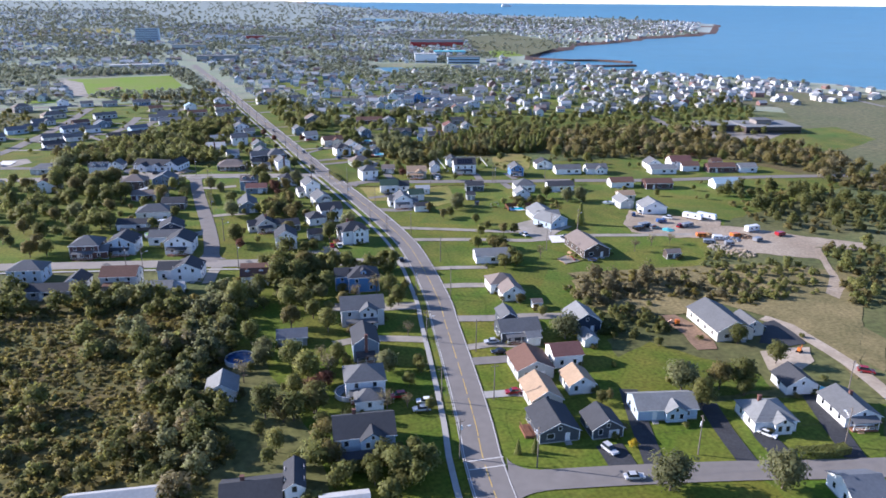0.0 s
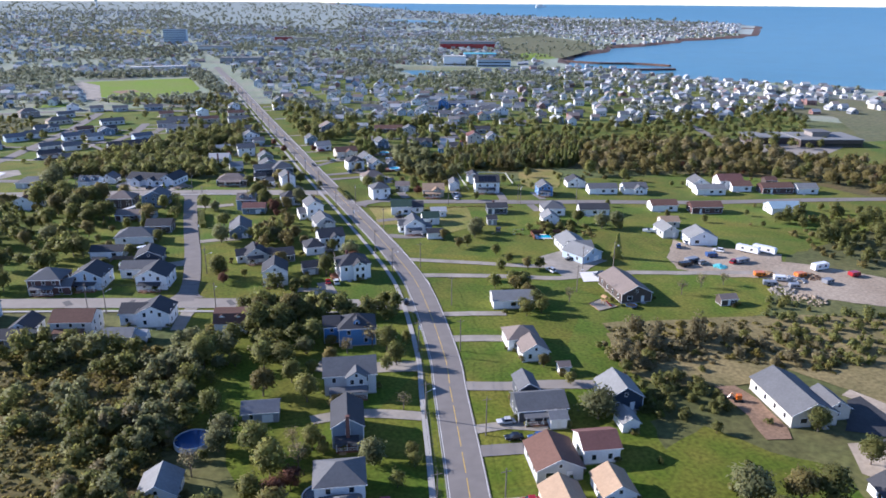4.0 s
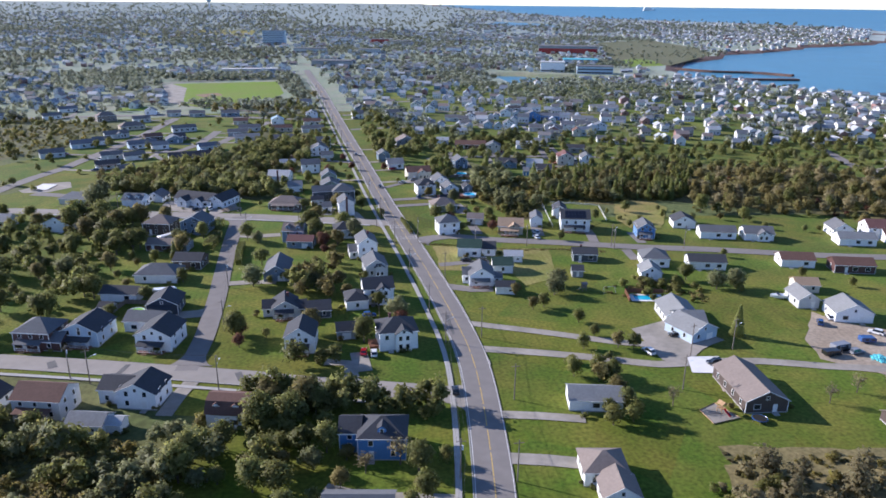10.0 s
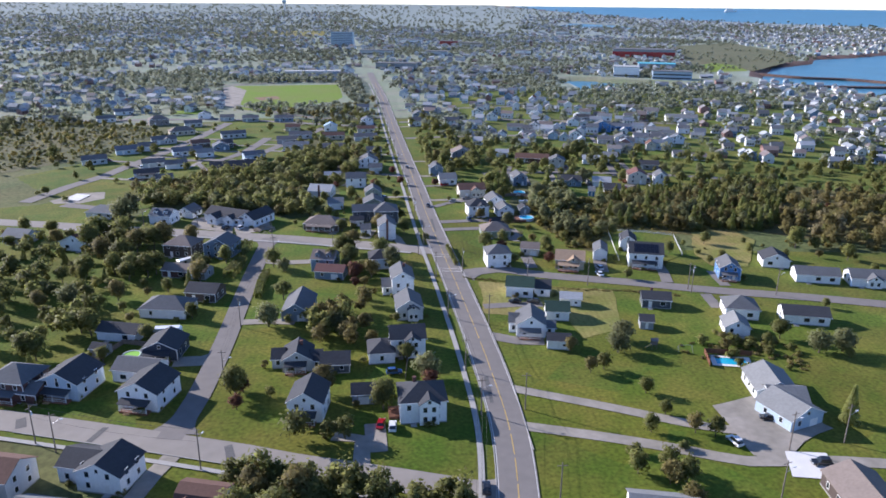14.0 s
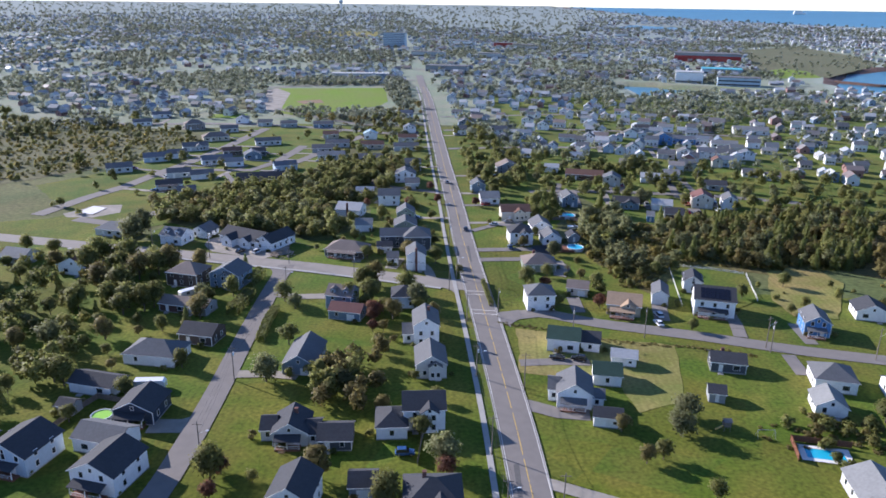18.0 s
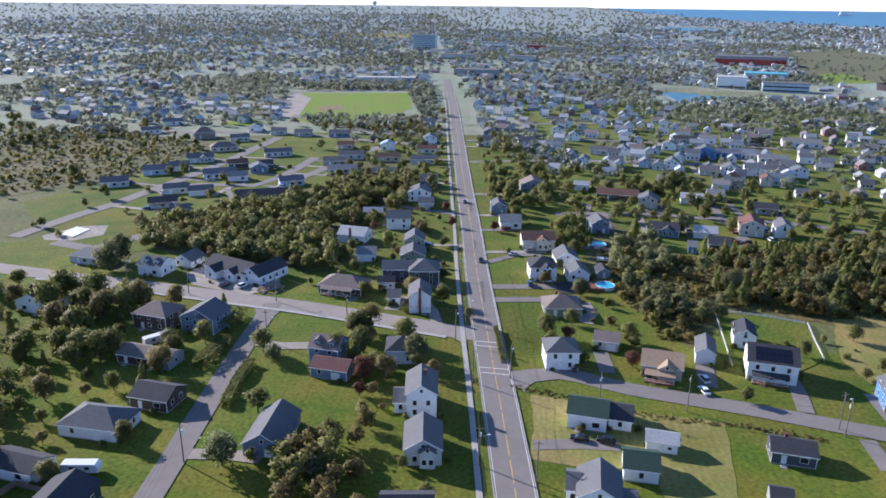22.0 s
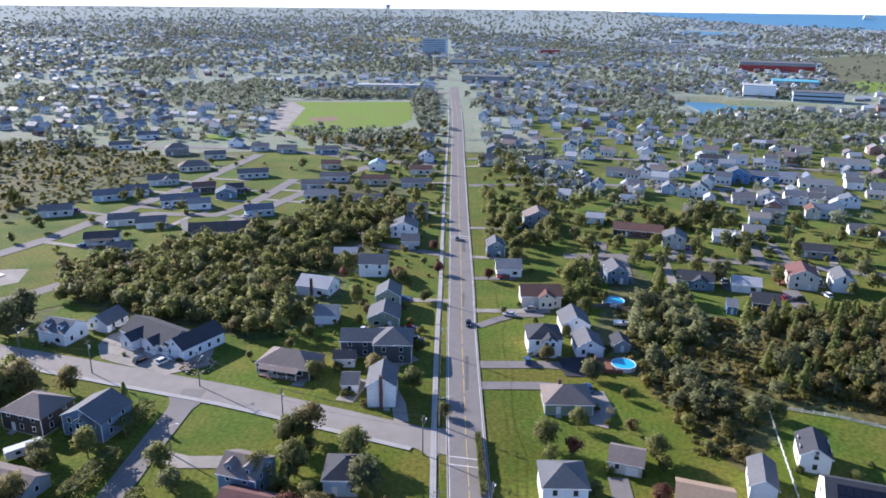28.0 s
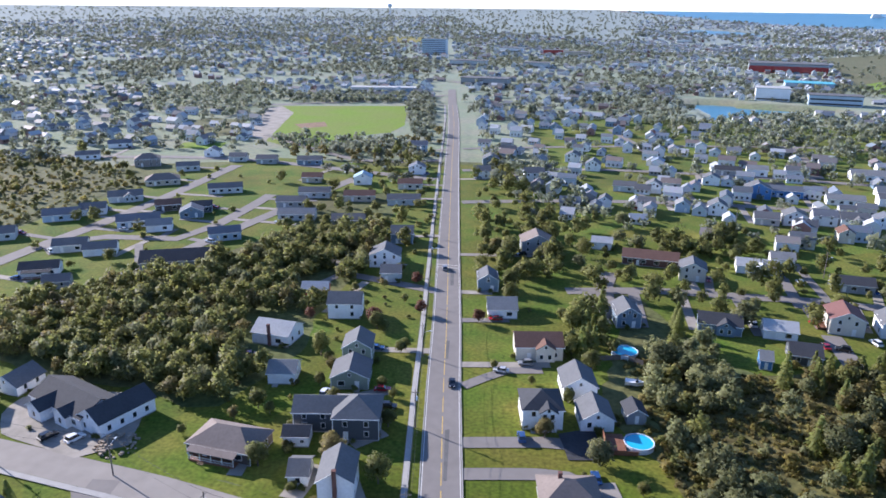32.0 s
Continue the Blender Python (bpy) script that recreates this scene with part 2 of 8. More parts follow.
def mown(name, cell, amount, stripe):
    """Lots mown at different times, with faint tracks of the mower."""
    n, l = M[name].node_tree.nodes, M[name].node_tree.links
    b = n["Principled BSDF"]
    src = b.inputs["Base Color"].links[0].from_socket
    g, v, w = n.new("ShaderNodeNewGeometry"), n.new("ShaderNodeTexVoronoi"), n.new("ShaderNodeTexWave")
    v.inputs["Scale"].default_value, v.inputs["Randomness"].default_value = cell, 0.8
    w.inputs["Scale"].default_value, w.inputs["Distortion"].default_value, w.inputs["Detail"].default_value = 0.16, 3.0, 2.0
    big = n.new("ShaderNodeTexNoise")
    big.inputs["Scale"].default_value, big.inputs["Detail"].default_value = 0.018, 3
    for t in (v, w, big):
        l.new(g.outputs["Position"], t.inputs["Vector"])
    sep = n.new("ShaderNodeSeparateColor")
    l.new(v.outputs["Color"], sep.inputs[0])
    a, c, d = n.new("ShaderNodeMapRange"), n.new("ShaderNodeMapRange"), n.new("ShaderNodeMapRange")
    for node, lo, hi, sock in ((a, 1 - amount, 1 + amount, sep.outputs[0]), (c, 1 - stripe, 1 + stripe, w.outputs["Fac"]), (d, 0.6, 1.4, big.outputs["Fac"])):
        node.inputs["To Min"].default_value, node.inputs["To Max"].default_value = lo, hi
        l.new(sock, node.inputs["Value"])
    m1, m2 = n.new("ShaderNodeMath"), n.new("ShaderNodeMath")
    m1.operation = m2.operation = "MULTIPLY"
    l.new(a.outputs[0], m1.inputs[0])
    l.new(c.outputs[0], m1.inputs[1])
    l.new(m1.outputs[0], m2.inputs[0])
    l.new(d.outputs[0], m2.inputs[1])
    h = n.new("ShaderNodeHueSaturation")
    hue = n.new("ShaderNodeMapRange")
    hue.inputs["To Min"].default_value, hue.inputs["To Max"].default_value = 0.478, 0.512
    l.new(sep.outputs[1], hue.inputs["Value"])
    l.new(hue.outputs[0], h.inputs["Hue"])
    l.new(m2.outputs[0], h.inputs["Value"])
    l.new(src, h.inputs["Color"])
    l.new(h.outputs["Color"], b.inputs["Base Color"])


# bluish sheen imitates distance haze on leaves and ground, strongest at grazing view
for key, weight in (("hazy far leaf", 0.52), ("meadow", 0.03), ("hazy town grass", 0.21), ("hazy forest floor", 0.26), ("moor", 0.05), ("field grass", 0.01), ("lawn", 0.03), ("scrub ground", 0.02), ("straw", 0.03)):
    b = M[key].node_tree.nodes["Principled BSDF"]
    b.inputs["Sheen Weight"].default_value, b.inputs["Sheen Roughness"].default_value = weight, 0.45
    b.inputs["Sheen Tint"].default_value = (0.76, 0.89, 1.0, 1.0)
mown("lawn", 0.035, 0.07, 0.03)
mown("dry lawn", 0.05, 0.08, 0.05)
mown("meadow", 0.012, 0.12, 0.0)
mown("scrub ground", 0.05, 0.15, 0.0)

# ---- building helpers ----
RNG = np.random.default_rng(7)
CENTRE = (60.0, 150.0)


def lift(x, y):
    """How far the distant land and sea have risen, gently, towards the horizon."""
    r = np.hypot(np.asarray(x) - CENTRE[0], np.asarray(y) - CENTRE[1])
    return 66.0 * np.clip((r - 2000) / 2850, 0, 2) ** 2


def mesh_np(name, verts, faces, materials=(), index=None, smooth=False, normals=None):
    """A mesh from arrays of places and of quads or triangles."""
    me = bpy.data.meshes.new(name)
    v, f = np.asarray(verts, np.float32), np.asarray(faces, np.int32)
    me.vertices.add(len(v))
    me.vertices.foreach_set("co", v.ravel())
    me.loops.add(f.size)
    me.loops.foreach_set("vertex_index", f.ravel())
    me.polygons.add(len(f))
    me.polygons.foreach_set("loop_start", np.arange(0, f.size, f.shape[1], dtype=np.int32))
    me.polygons.foreach_set("loop_total", np.full(len(f), f.shape[1], np.int32))
    for m in materials:
        me.materials.append(m)
    if index is not None:
        me.polygons.foreach_set("material_index", np.asarray(index, np.int32))
    me.polygons.foreach_set("use_smooth", np.full(len(f), smooth))
    me.update(calc_edges=True)
    if normals is not None:
        me.polygons.foreach_set("use_smooth", np.full(len(f), True))
        me.normals_split_custom_set_from_vertices(np.asarray(normals, np.float32))
    return me


def polys(name, verts, faces, *materials):
    """A mesh from plain lists, with faces of any size."""
    me = bpy.data.meshes.new(name)
    me.from_pydata(verts, [], faces)
    for m in materials:
        me.materials.append(m)
    me.update()
    return me


def put(name, me, parent=None, at=(0, 0, 0), turn=0.0, label="", category="", kind="", group=""):
    """Links a mesh as one object, under a parent or alone."""
    ob = new(name, me)
    ob.parent = parent
    ob.location, ob.rotation_euler = at, (0, 0, turn)
    return tagged(ob, label, category, group, kind)


def box(x0, y0, z0, x1, y1, z1):
    v = [(x0, y0, z0), (x1, y0, z0), (x1, y1, z0), (x0, y1, z0), (x0, y0, z1), (x1, y0, z1), (x1, y1, z1), (x0, y1, z1)]
    return v, [(0, 3, 2, 1), (4, 5, 6, 7), (0, 1, 5, 4), (1, 2, 6, 5), (2, 3, 7, 6), (3, 0, 4, 7)]


def merged(*shapes):
    v, f = [], []
    for sv, sf in shapes:
        f += [tuple(i + len(v) for i in face) for face in sf]
        v += sv
    return v, f


def tube(a, b, r0, r1, n=8):
    """A tapered round bar from a to b."""
    a, b = Vector(a), Vector(b)
    q = (b - a).to_track_quat("Z", "Y")
    v = []
    for c, r in ((a, r0), (b, r1)):
        v += [tuple(c + q @ Vector((r * math.cos(2 * math.pi * i / n), r * math.sin(2 * math.pi * i / n), 0))) for i in range(n)]
    f = [(i, (i + 1) % n, n + (i + 1) % n, n + i) for i in range(n)]
    return v, f + [tuple(range(n - 1, -1, -1)), tuple(range(n, 2 * n))]


def inside(px, py, poly):
    """Which of the points lie in the polygon."""
    poly, res = np.asarray(poly, float), np.zeros(np.shape(px), bool)
    x0, y0 = poly[-1]
    for x1, y1 in poly:
        cut = ((y1 > py) != (y0 > py)) & (px < (x0 - x1) * (py - y1) / (y0 - y1 + 1e-12) + x1)
        res ^= cut
        x0, y0 = x1, y1
    return res


def edge_distance(px, py, line, closed=False):
    """How far the points lie from a line of points."""
    best = np.full(np.shape(px), 1e9)
    line = np.asarray(line, float)
    pairs = list(zip(line[:-1], line[1:])) + ([(line[-1], line[0])] if closed else [])
    for (ax, ay), (bx, by) in pairs:
        dx, dy = bx - ax, by - ay
        s = np.clip(((px - ax) * dx + (py - ay) * dy) / (dx * dx + dy * dy + 1e-9), 0, 1)
        best = np.minimum(best, np.hypot(px - ax - s * dx, py - ay - s * dy))
    return best


def smooth_line(points, step=6.0):
    """A curve through the points, in small steps."""
    p = [Vector(q) for q in points]
    p = [2 * p[0] - p[1]] + p + [2 * p[-1] - p[-2]]
    out = []
    for a, b, c, d in zip(p, p[1:], p[2:], p[3:]):
        n = max(1, int((c - b).length / step))
        for i in range(n):
            t = i / n
            out.append(0.5 * ((2 * b) + (c - a) * t + (2 * a - 5 * b + 4 * c - d) * t * t + (3 * b - a - 3 * c + d) * t ** 3))
    out.append(p[-2])
    return out


# ---- land and sea ----
COAST = [(781.0, 640.4), (777.3, 691.0), (754.6, 758.7), (707.4, 809.5), (656.7, 838.5), (627.0, 873.3), (605.3, 954.2), (573.0, 1014.4), (553.4, 1070.5)] + \
        [(581.6, 1157.1), (628.5, 1239.8), (689.8, 1332.0), (731.0, 1355.5), (762.7, 1378.0), (812.7, 1424.5), (868.8, 1513.4), (941.0, 1540.3), (1046.9, 1609.5), (1136.6, 1670.0), (1210.7, 1740.3), (1287.7, 1759.0), (1383.6, 1824.8), (1426.5, 1816.9), (1597.3, 1949.2), (1756.8, 2128.7), (1855.3, 2267.8), (1988.5, 2352.1)] + \
        [(1961.2, 2790.8), (1877.8, 2968.0), (1768.4, 3104.7), (1603.0, 3260.9), (1437.0, 3467.7), (1247.0, 3687.9)]
SEA = [(1500, -4800), (1000, -300), (860, 200)] + COAST + [(700, 5200), (5200, 5200), (5200, -4800)]
POND = [(707.5, 3101.4), (809.9, 3293.4), (907.4, 3247.8), (971.4, 3062.4), (1009.8, 2891.9), (926.0, 2846.1), (788.5, 2886.3)]
BASIN = [(264.2, 1092.5), (284.6, 1118.4), (321.7, 1124.0), (344.0, 1091.0), (379.0, 1078.5), (412.2, 1065.0), (402.8, 1041.9), (356.1, 1044.4), (304.5, 1014.4), (278.7, 985.5), (270.6, 1003.3), (290.4, 1039.4)]


def ground():
    az, rings = 420, np.r_[0.5, np.arange(12, 500, 12), 500 * (4900 / 500) ** (np.arange(0, 131) / 130)]
    a = np.linspace(0, 2 * np.pi, az, endpoint=False)
    x, y = CENTRE[0] + np.outer(rings, np.cos(a)), CENTRE[1] + np.outer(rings, np.sin(a))
    d = edge_distance(x, y, SEA, True)
    d = np.where(inside(x, y, SEA), d, -d)
    coast = np.abs(d) < 60
    for water in (POND, BASIN):
        e = edge_distance(x, y, water, True)
        e = np.where(inside(x, y, water), e, -e)
        d = np.maximum(d, e - 2)
    z = lift(x, y) - 9.0 * np.clip((d + 7) / 14, 0, 1)
    n, m = x.shape
    idx = np.arange(n * m).reshape(n, m)
    quad = np.stack([idx[:-1], np.roll(idx[:-1], -1, 1), np.roll(idx[1:], -1, 1), idx[1:]], -1).reshape(-1, 4)
    drop = z - lift(x, y)
    fd = drop.ravel()[quad]
    which = np.where(((fd.max(1) - fd.min(1)) > 2.0) & coast.ravel()[quad].any(1), 1, 0)
    # outer rings switch to ground materials with haze painted in as sheen
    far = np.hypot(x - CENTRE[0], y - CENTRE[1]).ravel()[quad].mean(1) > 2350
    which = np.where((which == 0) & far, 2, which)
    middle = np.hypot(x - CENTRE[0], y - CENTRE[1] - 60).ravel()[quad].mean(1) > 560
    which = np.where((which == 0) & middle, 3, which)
    me = mesh_np("ground", np.stack([x, y, z], -1).reshape(-1, 3), quad[:, ::-1], (M["meadow"], M["cliff"], M["hazy forest floor"], M["hazy town grass"]), which, True)
    put("ground", me, label="rough green and brown grassland reaching the horizon", category="ground", kind="structure")
    az2, r2 = 180, np.r_[300.0, np.linspace(400, 4900, 60)]
    a = np.linspace(0, 2 * np.pi, az2, endpoint=False)
    x, y = CENTRE[0] + np.outer(r2, np.cos(a)), CENTRE[1] + np.outer(r2, np.sin(a))
    idx = np.arange(x.size).reshape(x.shape)
    quad = np.stack([idx[:-1], np.roll(idx[:-1], -1, 1), np.roll(idx[1:], -1, 1), idx[1:]], -1).reshape(-1, 4)
    me = mesh_np("water", np.stack([x, y, lift(x, y) - 5.0], -1).reshape(-1, 3), quad[:, ::-1], (M["sea"],), None, True)
    put("water", me, label="calm blue sea beyond the town", category="sea", kind="structure")


ground()


LAYER = [0, 0]


def patch(name, material, points, z, label, category, wobble=0.0):
    """A level sheet of ground cover with the given outline."""
    LAYER[0] += 1
    z += 0.004 * LAYER[0]
    pts = [Vector((p[0], p[1])) for p in points]
    if wobble:
        fine = []
        for i, p in enumerate(pts):
            q = pts[(i + 1) % len(pts)]
            n = max(1, int((q - p).length / 4))
            for k in range(n):
                c = p.lerp(q, k / n)
                fine.append(c + Vector((noise.noise((c.x * 0.2, c.y * 0.2, 1)), noise.noise((c.x * 0.2, c.y * 0.2, 9)))) * wobble)
        pts = fine
    bm = bmesh.new()
    vs = [bm.verts.new((p.x, p.y, z + float(lift(p.x, p.y)))) for p in pts]
    f = bm.faces.new(vs)
    f.normal_update()
    if f.normal.z < 0:
        f.normal_flip()
    bmesh.ops.triangulate(bm, faces=[f])
    me = bpy.data.meshes.new(name)
    bm.to_mesh(me)
    bm.free()
    me.materials.append(M[material])
    return put(name, me, label=label, category=category, kind="structure")


def ribbon(points, width, z, step=6.0, shift=0.0, height=0.0):
    """The faces of a strip along a line, shifted to its right, raised if it has a height."""
    line = smooth_line(points, step)
    v, f = [], []
    for i, p in enumerate(line):
        d = (line[min(i + 1, len(line) - 1)] - line[max(i - 1, 0)]).normalized()
        n = Vector((d.y, -d.x))
        a, b = p + n * (shift - width / 2), p + n * (shift + width / 2)
        h = float(lift(p.x, p.y)) + z
        row = [(a.x, a.y, h + height), (b.x, b.y, h + height)]
        if height:
            row = [(a.x, a.y, h)] + row + [(b.x, b.y, h)]
        v += row
    k = 4 if height else 2
    for i in range(len(line) - 1):
        for j in range(k - 1):
            f.append((i * k + j, i * k + j + 1, (i + 1) * k + j + 1, (i + 1) * k + j))
    return v, f


def strip(name, material, points, width, z, label, category, shift=0.0, height=0.0, step=6.0, kind="structure", parent=None):
    LAYER[1] += 1
    z += 0.12 + 0.003 * (LAYER[1] % 8)
    v, f = ribbon(points, width, z, step, shift, height)
    return put(name, polys(name, v, f, M[material]), parent, label=label, category=category, kind=kind)


def dashes(name, material, points, width, z, shift, on, off, parent):
    """Painted dashes along a line, each a piece of its own under the road."""
    line = smooth_line(points, 0.5)
    run, i = 0.0, 0
    while i < len(line) - 1:
        j = i
        length = 0.0
        while j < len(line) - 1 and length < on:
            length += (line[j + 1] - line[j]).length
            j += 1
        put(name, polys(name, *ribbon(line[i:j + 1:max(1, (j - i) // 4)], width, z, 6.0, shift), M[material]), parent)
        length = 0.0
        while j < len(line) - 1 and length < off:
            length += (line[j + 1] - line[j]).length
            j += 1
        i = j if j > i else i + 1

# ---- ground cover ----
HEATH = [(717.0, 1845.3), (916.8, 2003.3), (877.9, 1660.5), (816.3, 1471.5), (601.2, 1218.1), (527.9, 1273.7)]
patch("lawn", "lawn", [(20.9, 121.7), (22.2, 147.5), (15.8, 191.1), (-5.4, 198.4), (4.0, 227.9), (25.0, 252.0), (6.7, 258.3), (-3.6, 274.0), (-69.3, 296.3)] + [(-140, 330), (-140, 460), (-70, 462), (60, 425), (40, 560), (30, 760), (120, 760), (125, 520), (112, 470), (128, 440), (160, 410), (330, 395), (420, 330), (330, 290), (235, 262)] + [(189.3, 219.4), (176.7, 215.6), (132.4, 226.0), (130.6, 214.0)] + [(124, 190), (120, 172)] + [(114.8, 172.3), (108.4, 142.3), (115.7, 130.8), (133.4, 130.6), (163.2, 115.8), (126.6, 84.7)], 0.02, "mown green lawns between the houses", "lawn", 1.5)
patch("lawn", "lawn", [(-109.3, 497.8), (-78.1, 518.8), (-46.1, 532.0), (-20.5, 584.0), (-6.2, 617.9), (-11.2, 680.4), (55.4, 681.8), (50.3, 744.1), (-62.9, 768.4), (-98.8, 718.4), (-117.2, 650.6), (-128.1, 591.9), (-155.3, 549.5)], 0.02, "green lawns of the bungalow suburb", "lawn", 2)
patch("lawn", "lawn", [(150, 500), (190, 470), (420, 420), (560, 640), (560, 900), (110, 1000), (110, 620)], 0.02, "green lawns among the town's houses", "lawn", 2)
patch("lawn", "lawn", [(109.3, 158.8), (126.7, 166.1), (134.1, 153.1), (144.5, 143.0), (141.2, 130.9), (121.2, 133.3), (99.7, 142.2)], 0.03, "green back gardens behind the houses", "lawn", 1.5)
patch("lawn", "lawn", [(-30, 445), (-8, 440), (30, 434), (66, 422), (66, 470), (62, 560), (50, 610), (36, 575), (28, 520), (31, 498), (24, 478), (17, 463), (8, 462), (-4, 470), (-34, 472), (-60, 486), (-62, 464)], 0.028, "green lawns round the houses by the wood", "lawn", 1)
patch("playing_field", "field grass", [(-128.7, 1010.0), (-5.3, 1028.3), (6.7, 909.5), (-0.0, 872.1), (-19.5, 856.5), (-25.8, 804.8), (-56.8, 800.9), (-84.1, 823.9), (-95.3, 859.4)], 0.04, "bright mown playing field", "field", 1)
patch("heath", "moor", HEATH, 0.04, "brown heath above the harbour", "heath", 4)
patch("field", "field grass", [(536.2, 1294.4), (599.6, 1362.3), (616.6, 1318.1), (592.3, 1217.9), (529.1, 1198.4)], 0.04, "green field beyond the harbour", "field", 2)
patch("field", "dry lawn", [(-482.7, 2275.5), (-455.4, 2549.7), (-148.9, 2550.1), (-116.2, 2251.1), (-249.5, 2112.1)], 0.04, "pale open field beyond the town", "field", 3)
patch("field", "field grass", [(-139.7, 810.5), (-109.1, 815.0), (-106.4, 789.8), (-137.4, 789.8)], 0.045, "green open lot in the suburb", "field", 1)
patch("ball_diamond", "red dirt", [(-85.1, 903.0), (-62.5, 918.4), (-54.7, 895.3), (-72.2, 881.5)], 0.06, "reddish infield of a ball diamond", "field", 0.5)
patch("parking_lot", "gravel", [(-107.8, 850.0), (-84.1, 823.9), (-102.8, 967.0), (-126.0, 1010.4), (-137.2, 992.5)], 0.05, "pale gravel car park beside the field", "car park", 1)
patch("meadow", "straw", [(132.4, 226.0), (177.8, 217.0), (186.5, 200.7), (168.0, 181.6), (154.8, 197.1), (135.0, 215.9)], 0.03, "dry straw-coloured grass and scrub", "meadow", 2)
patch("meadow", "straw", [(171.4, 165.8), (197.7, 163.8), (196.6, 144.1), (177.7, 128.1), (175.8, 143.3), (175.3, 155.6)], 0.04, "dry straw-coloured grass slope", "meadow", 2)
patch("dry_lawn", "dry lawn", [(88.4, 377.7), (116.5, 370.4), (135.1, 367.0), (128.2, 334.4), (114.5, 329.0), (113.1, 347.2), (96.9, 346.5), (86.8, 349.0)], 0.035, "yellowing mown grass", "lawn", 1)
patch("scrub", "scrub ground", [(-62.9, 260.5), (-37.3, 262.1), (-9.7, 242.3), (5.7, 227.3), (8.2, 193.7), (1.1, 176.4), (2.0, 149.8), (-7.0, 131.5), (-52.8, 147.5), (-78.5, 204.0)], 0.03, "dark brambly scrub ground", "scrub", 2)
patch("scrub", "scrub ground", [(135.7, 491.1), (232.2, 499.5), (233.4, 450.1), (187.5, 429.2), (155.2, 434.9), (139.3, 403.7), (131.7, 424.7), (124.4, 441.1)], 0.03, "brown bracken ground among trees", "scrub", 2)
patch("scrub", "scrub ground", [(143.5, 422.8), (205.2, 439.6), (332.3, 370.0), (355.6, 279.1), (406.9, 275.3), (450.8, 360.1), (396.4, 445.1), (247.7, 532.4), (156.0, 471.8)], 0.03, "brown bracken ground among trees", "scrub", 2)
patch("moor", "moor", [(366.7, 288.6), (423.4, 385.5), (545.4, 556.9), (487.0, 591.2), (598.7, 682.2), (723.7, 591.8), (706.7, 468.8), (482.8, 295.1)], 0.035, "brown heath towards the coast", "heath", 3)
patch("marsh", "moor", [(-177.4, 906.7), (-163.5, 929.1), (-130.4, 914.1), (-107.8, 846.9), (-131.3, 838.2), (-160.7, 860.7)], 0.04, "brown marshy ground beside the playing field", "marsh", 2)
patch("moor", "moor", [(-343.5, 684.7), (-245.7, 754.3), (-157.5, 734.6), (-108.9, 700.4), (-118.9, 660.8), (-124.2, 632.2), (-127.7, 605.5), (-137.1, 595.2), (-189.6, 535.3)], 0.035, "brown bog and heath", "heath", 3)
patch("lawn", "lawn", [(-162.5, 473.6), (-117.2, 489.7), (-108.9, 499.0), (-109.1, 519.9), (-75.7, 519.0), (-59.5, 500.0), (-60.7, 483.0), (-80.0, 466.1), (-91.6, 451.4), (-120.4, 425.2)], 0.03, "green lot beside the street", "lawn", 1)
patch("gravel_lot", "gravel", [(-113.7, 497.1), (-104.7, 512.2), (-93.2, 514.1), (-88.5, 500.9), (-97.3, 491.6), (-109.2, 491.8)], 0.05, "bare ground round a new slab", "yard", 0.6)
patch("lawn", "lawn", [(388.8, 410.0), (451.1, 454.0), (502.9, 450.3), (487.2, 399.5), (434.6, 376.5), (385.9, 377.8)], 0.04, "green school playing field", "lawn", 2)
patch("dirt_yard", "dirt", [(189.6, 274.3), (213.7, 269.0), (238.2, 248.7), (252.9, 230.8), (270.9, 214.9), (260.5, 208.5), (244.4, 219.2), (235.4, 206.1), (209.2, 225.8), (210.5, 245.1), (191.9, 259.9)], 0.05, "bare earth works yard", "yard", 1.5)
patch("dirt_yard", "dirt", [(202.5, 292.6), (208.6, 281.5), (225.7, 271.5), (233.6, 263.5), (213.2, 241.7), (202.5, 246.5), (189.1, 253.2), (184.0, 261.8), (187.4, 273.7)], 0.05, "bare earth works yard with vehicles", "yard", 1.5)
patch("meadow", "straw", [(156.0, 214.8), (181.9, 216.8), (213.0, 207.6), (238.5, 188.9), (167.1, 127.0), (173.8, 147.2), (175.4, 168.0), (162.2, 191.6), (148.3, 200.2)], 0.036, "dry straw-coloured grass slope", "meadow", 2)
patch("dirt_track", "dirt", [(243.2, 219.6), (245.9, 217.2), (219.0, 180.1), (208.5, 172.7), (208.3, 178.2), (223.4, 190.5)], 0.055, "bare earth track", "track", 0.6)
patch("dirt_strip", "red dirt", [(141.2, 184.6), (146.3, 184.5), (145.3, 168.0), (139.5, 166.1)], 0.05, "freshly dug reddish earth", "earth", 0.6)
patch("dirt_strip", "red dirt", [(140.6, 182.5), (145.7, 182.1), (147.3, 172.2), (145.1, 159.7), (142.8, 155.0), (136.7, 156.7), (139.7, 167.7)], 0.052, "freshly dug earth", "earth", 0.6)
patch("sand_yard", "sand", [(153.8, 150.1), (148.1, 140.0), (150.6, 134.8), (163.8, 139.9), (169.7, 147.4), (163.1, 148.8)], 0.05, "bare sandy earth beside a house", "yard", 1)
patch("school_lot", "old asphalt", [(371.8, 484.7), (443.5, 500.3), (453.6, 447.8), (396.9, 416.1), (371.8, 440.6)], 0.05, "grey asphalt school car park", "car park")
patch("gravel_lot", "gravel", [(137.7, 288.5), (152.1, 293.6), (162.2, 277.2), (152.4, 271.8), (143.1, 263.8), (138.0, 267.8)], 0.05, "grey gravel forecourt", "yard", 0.5)
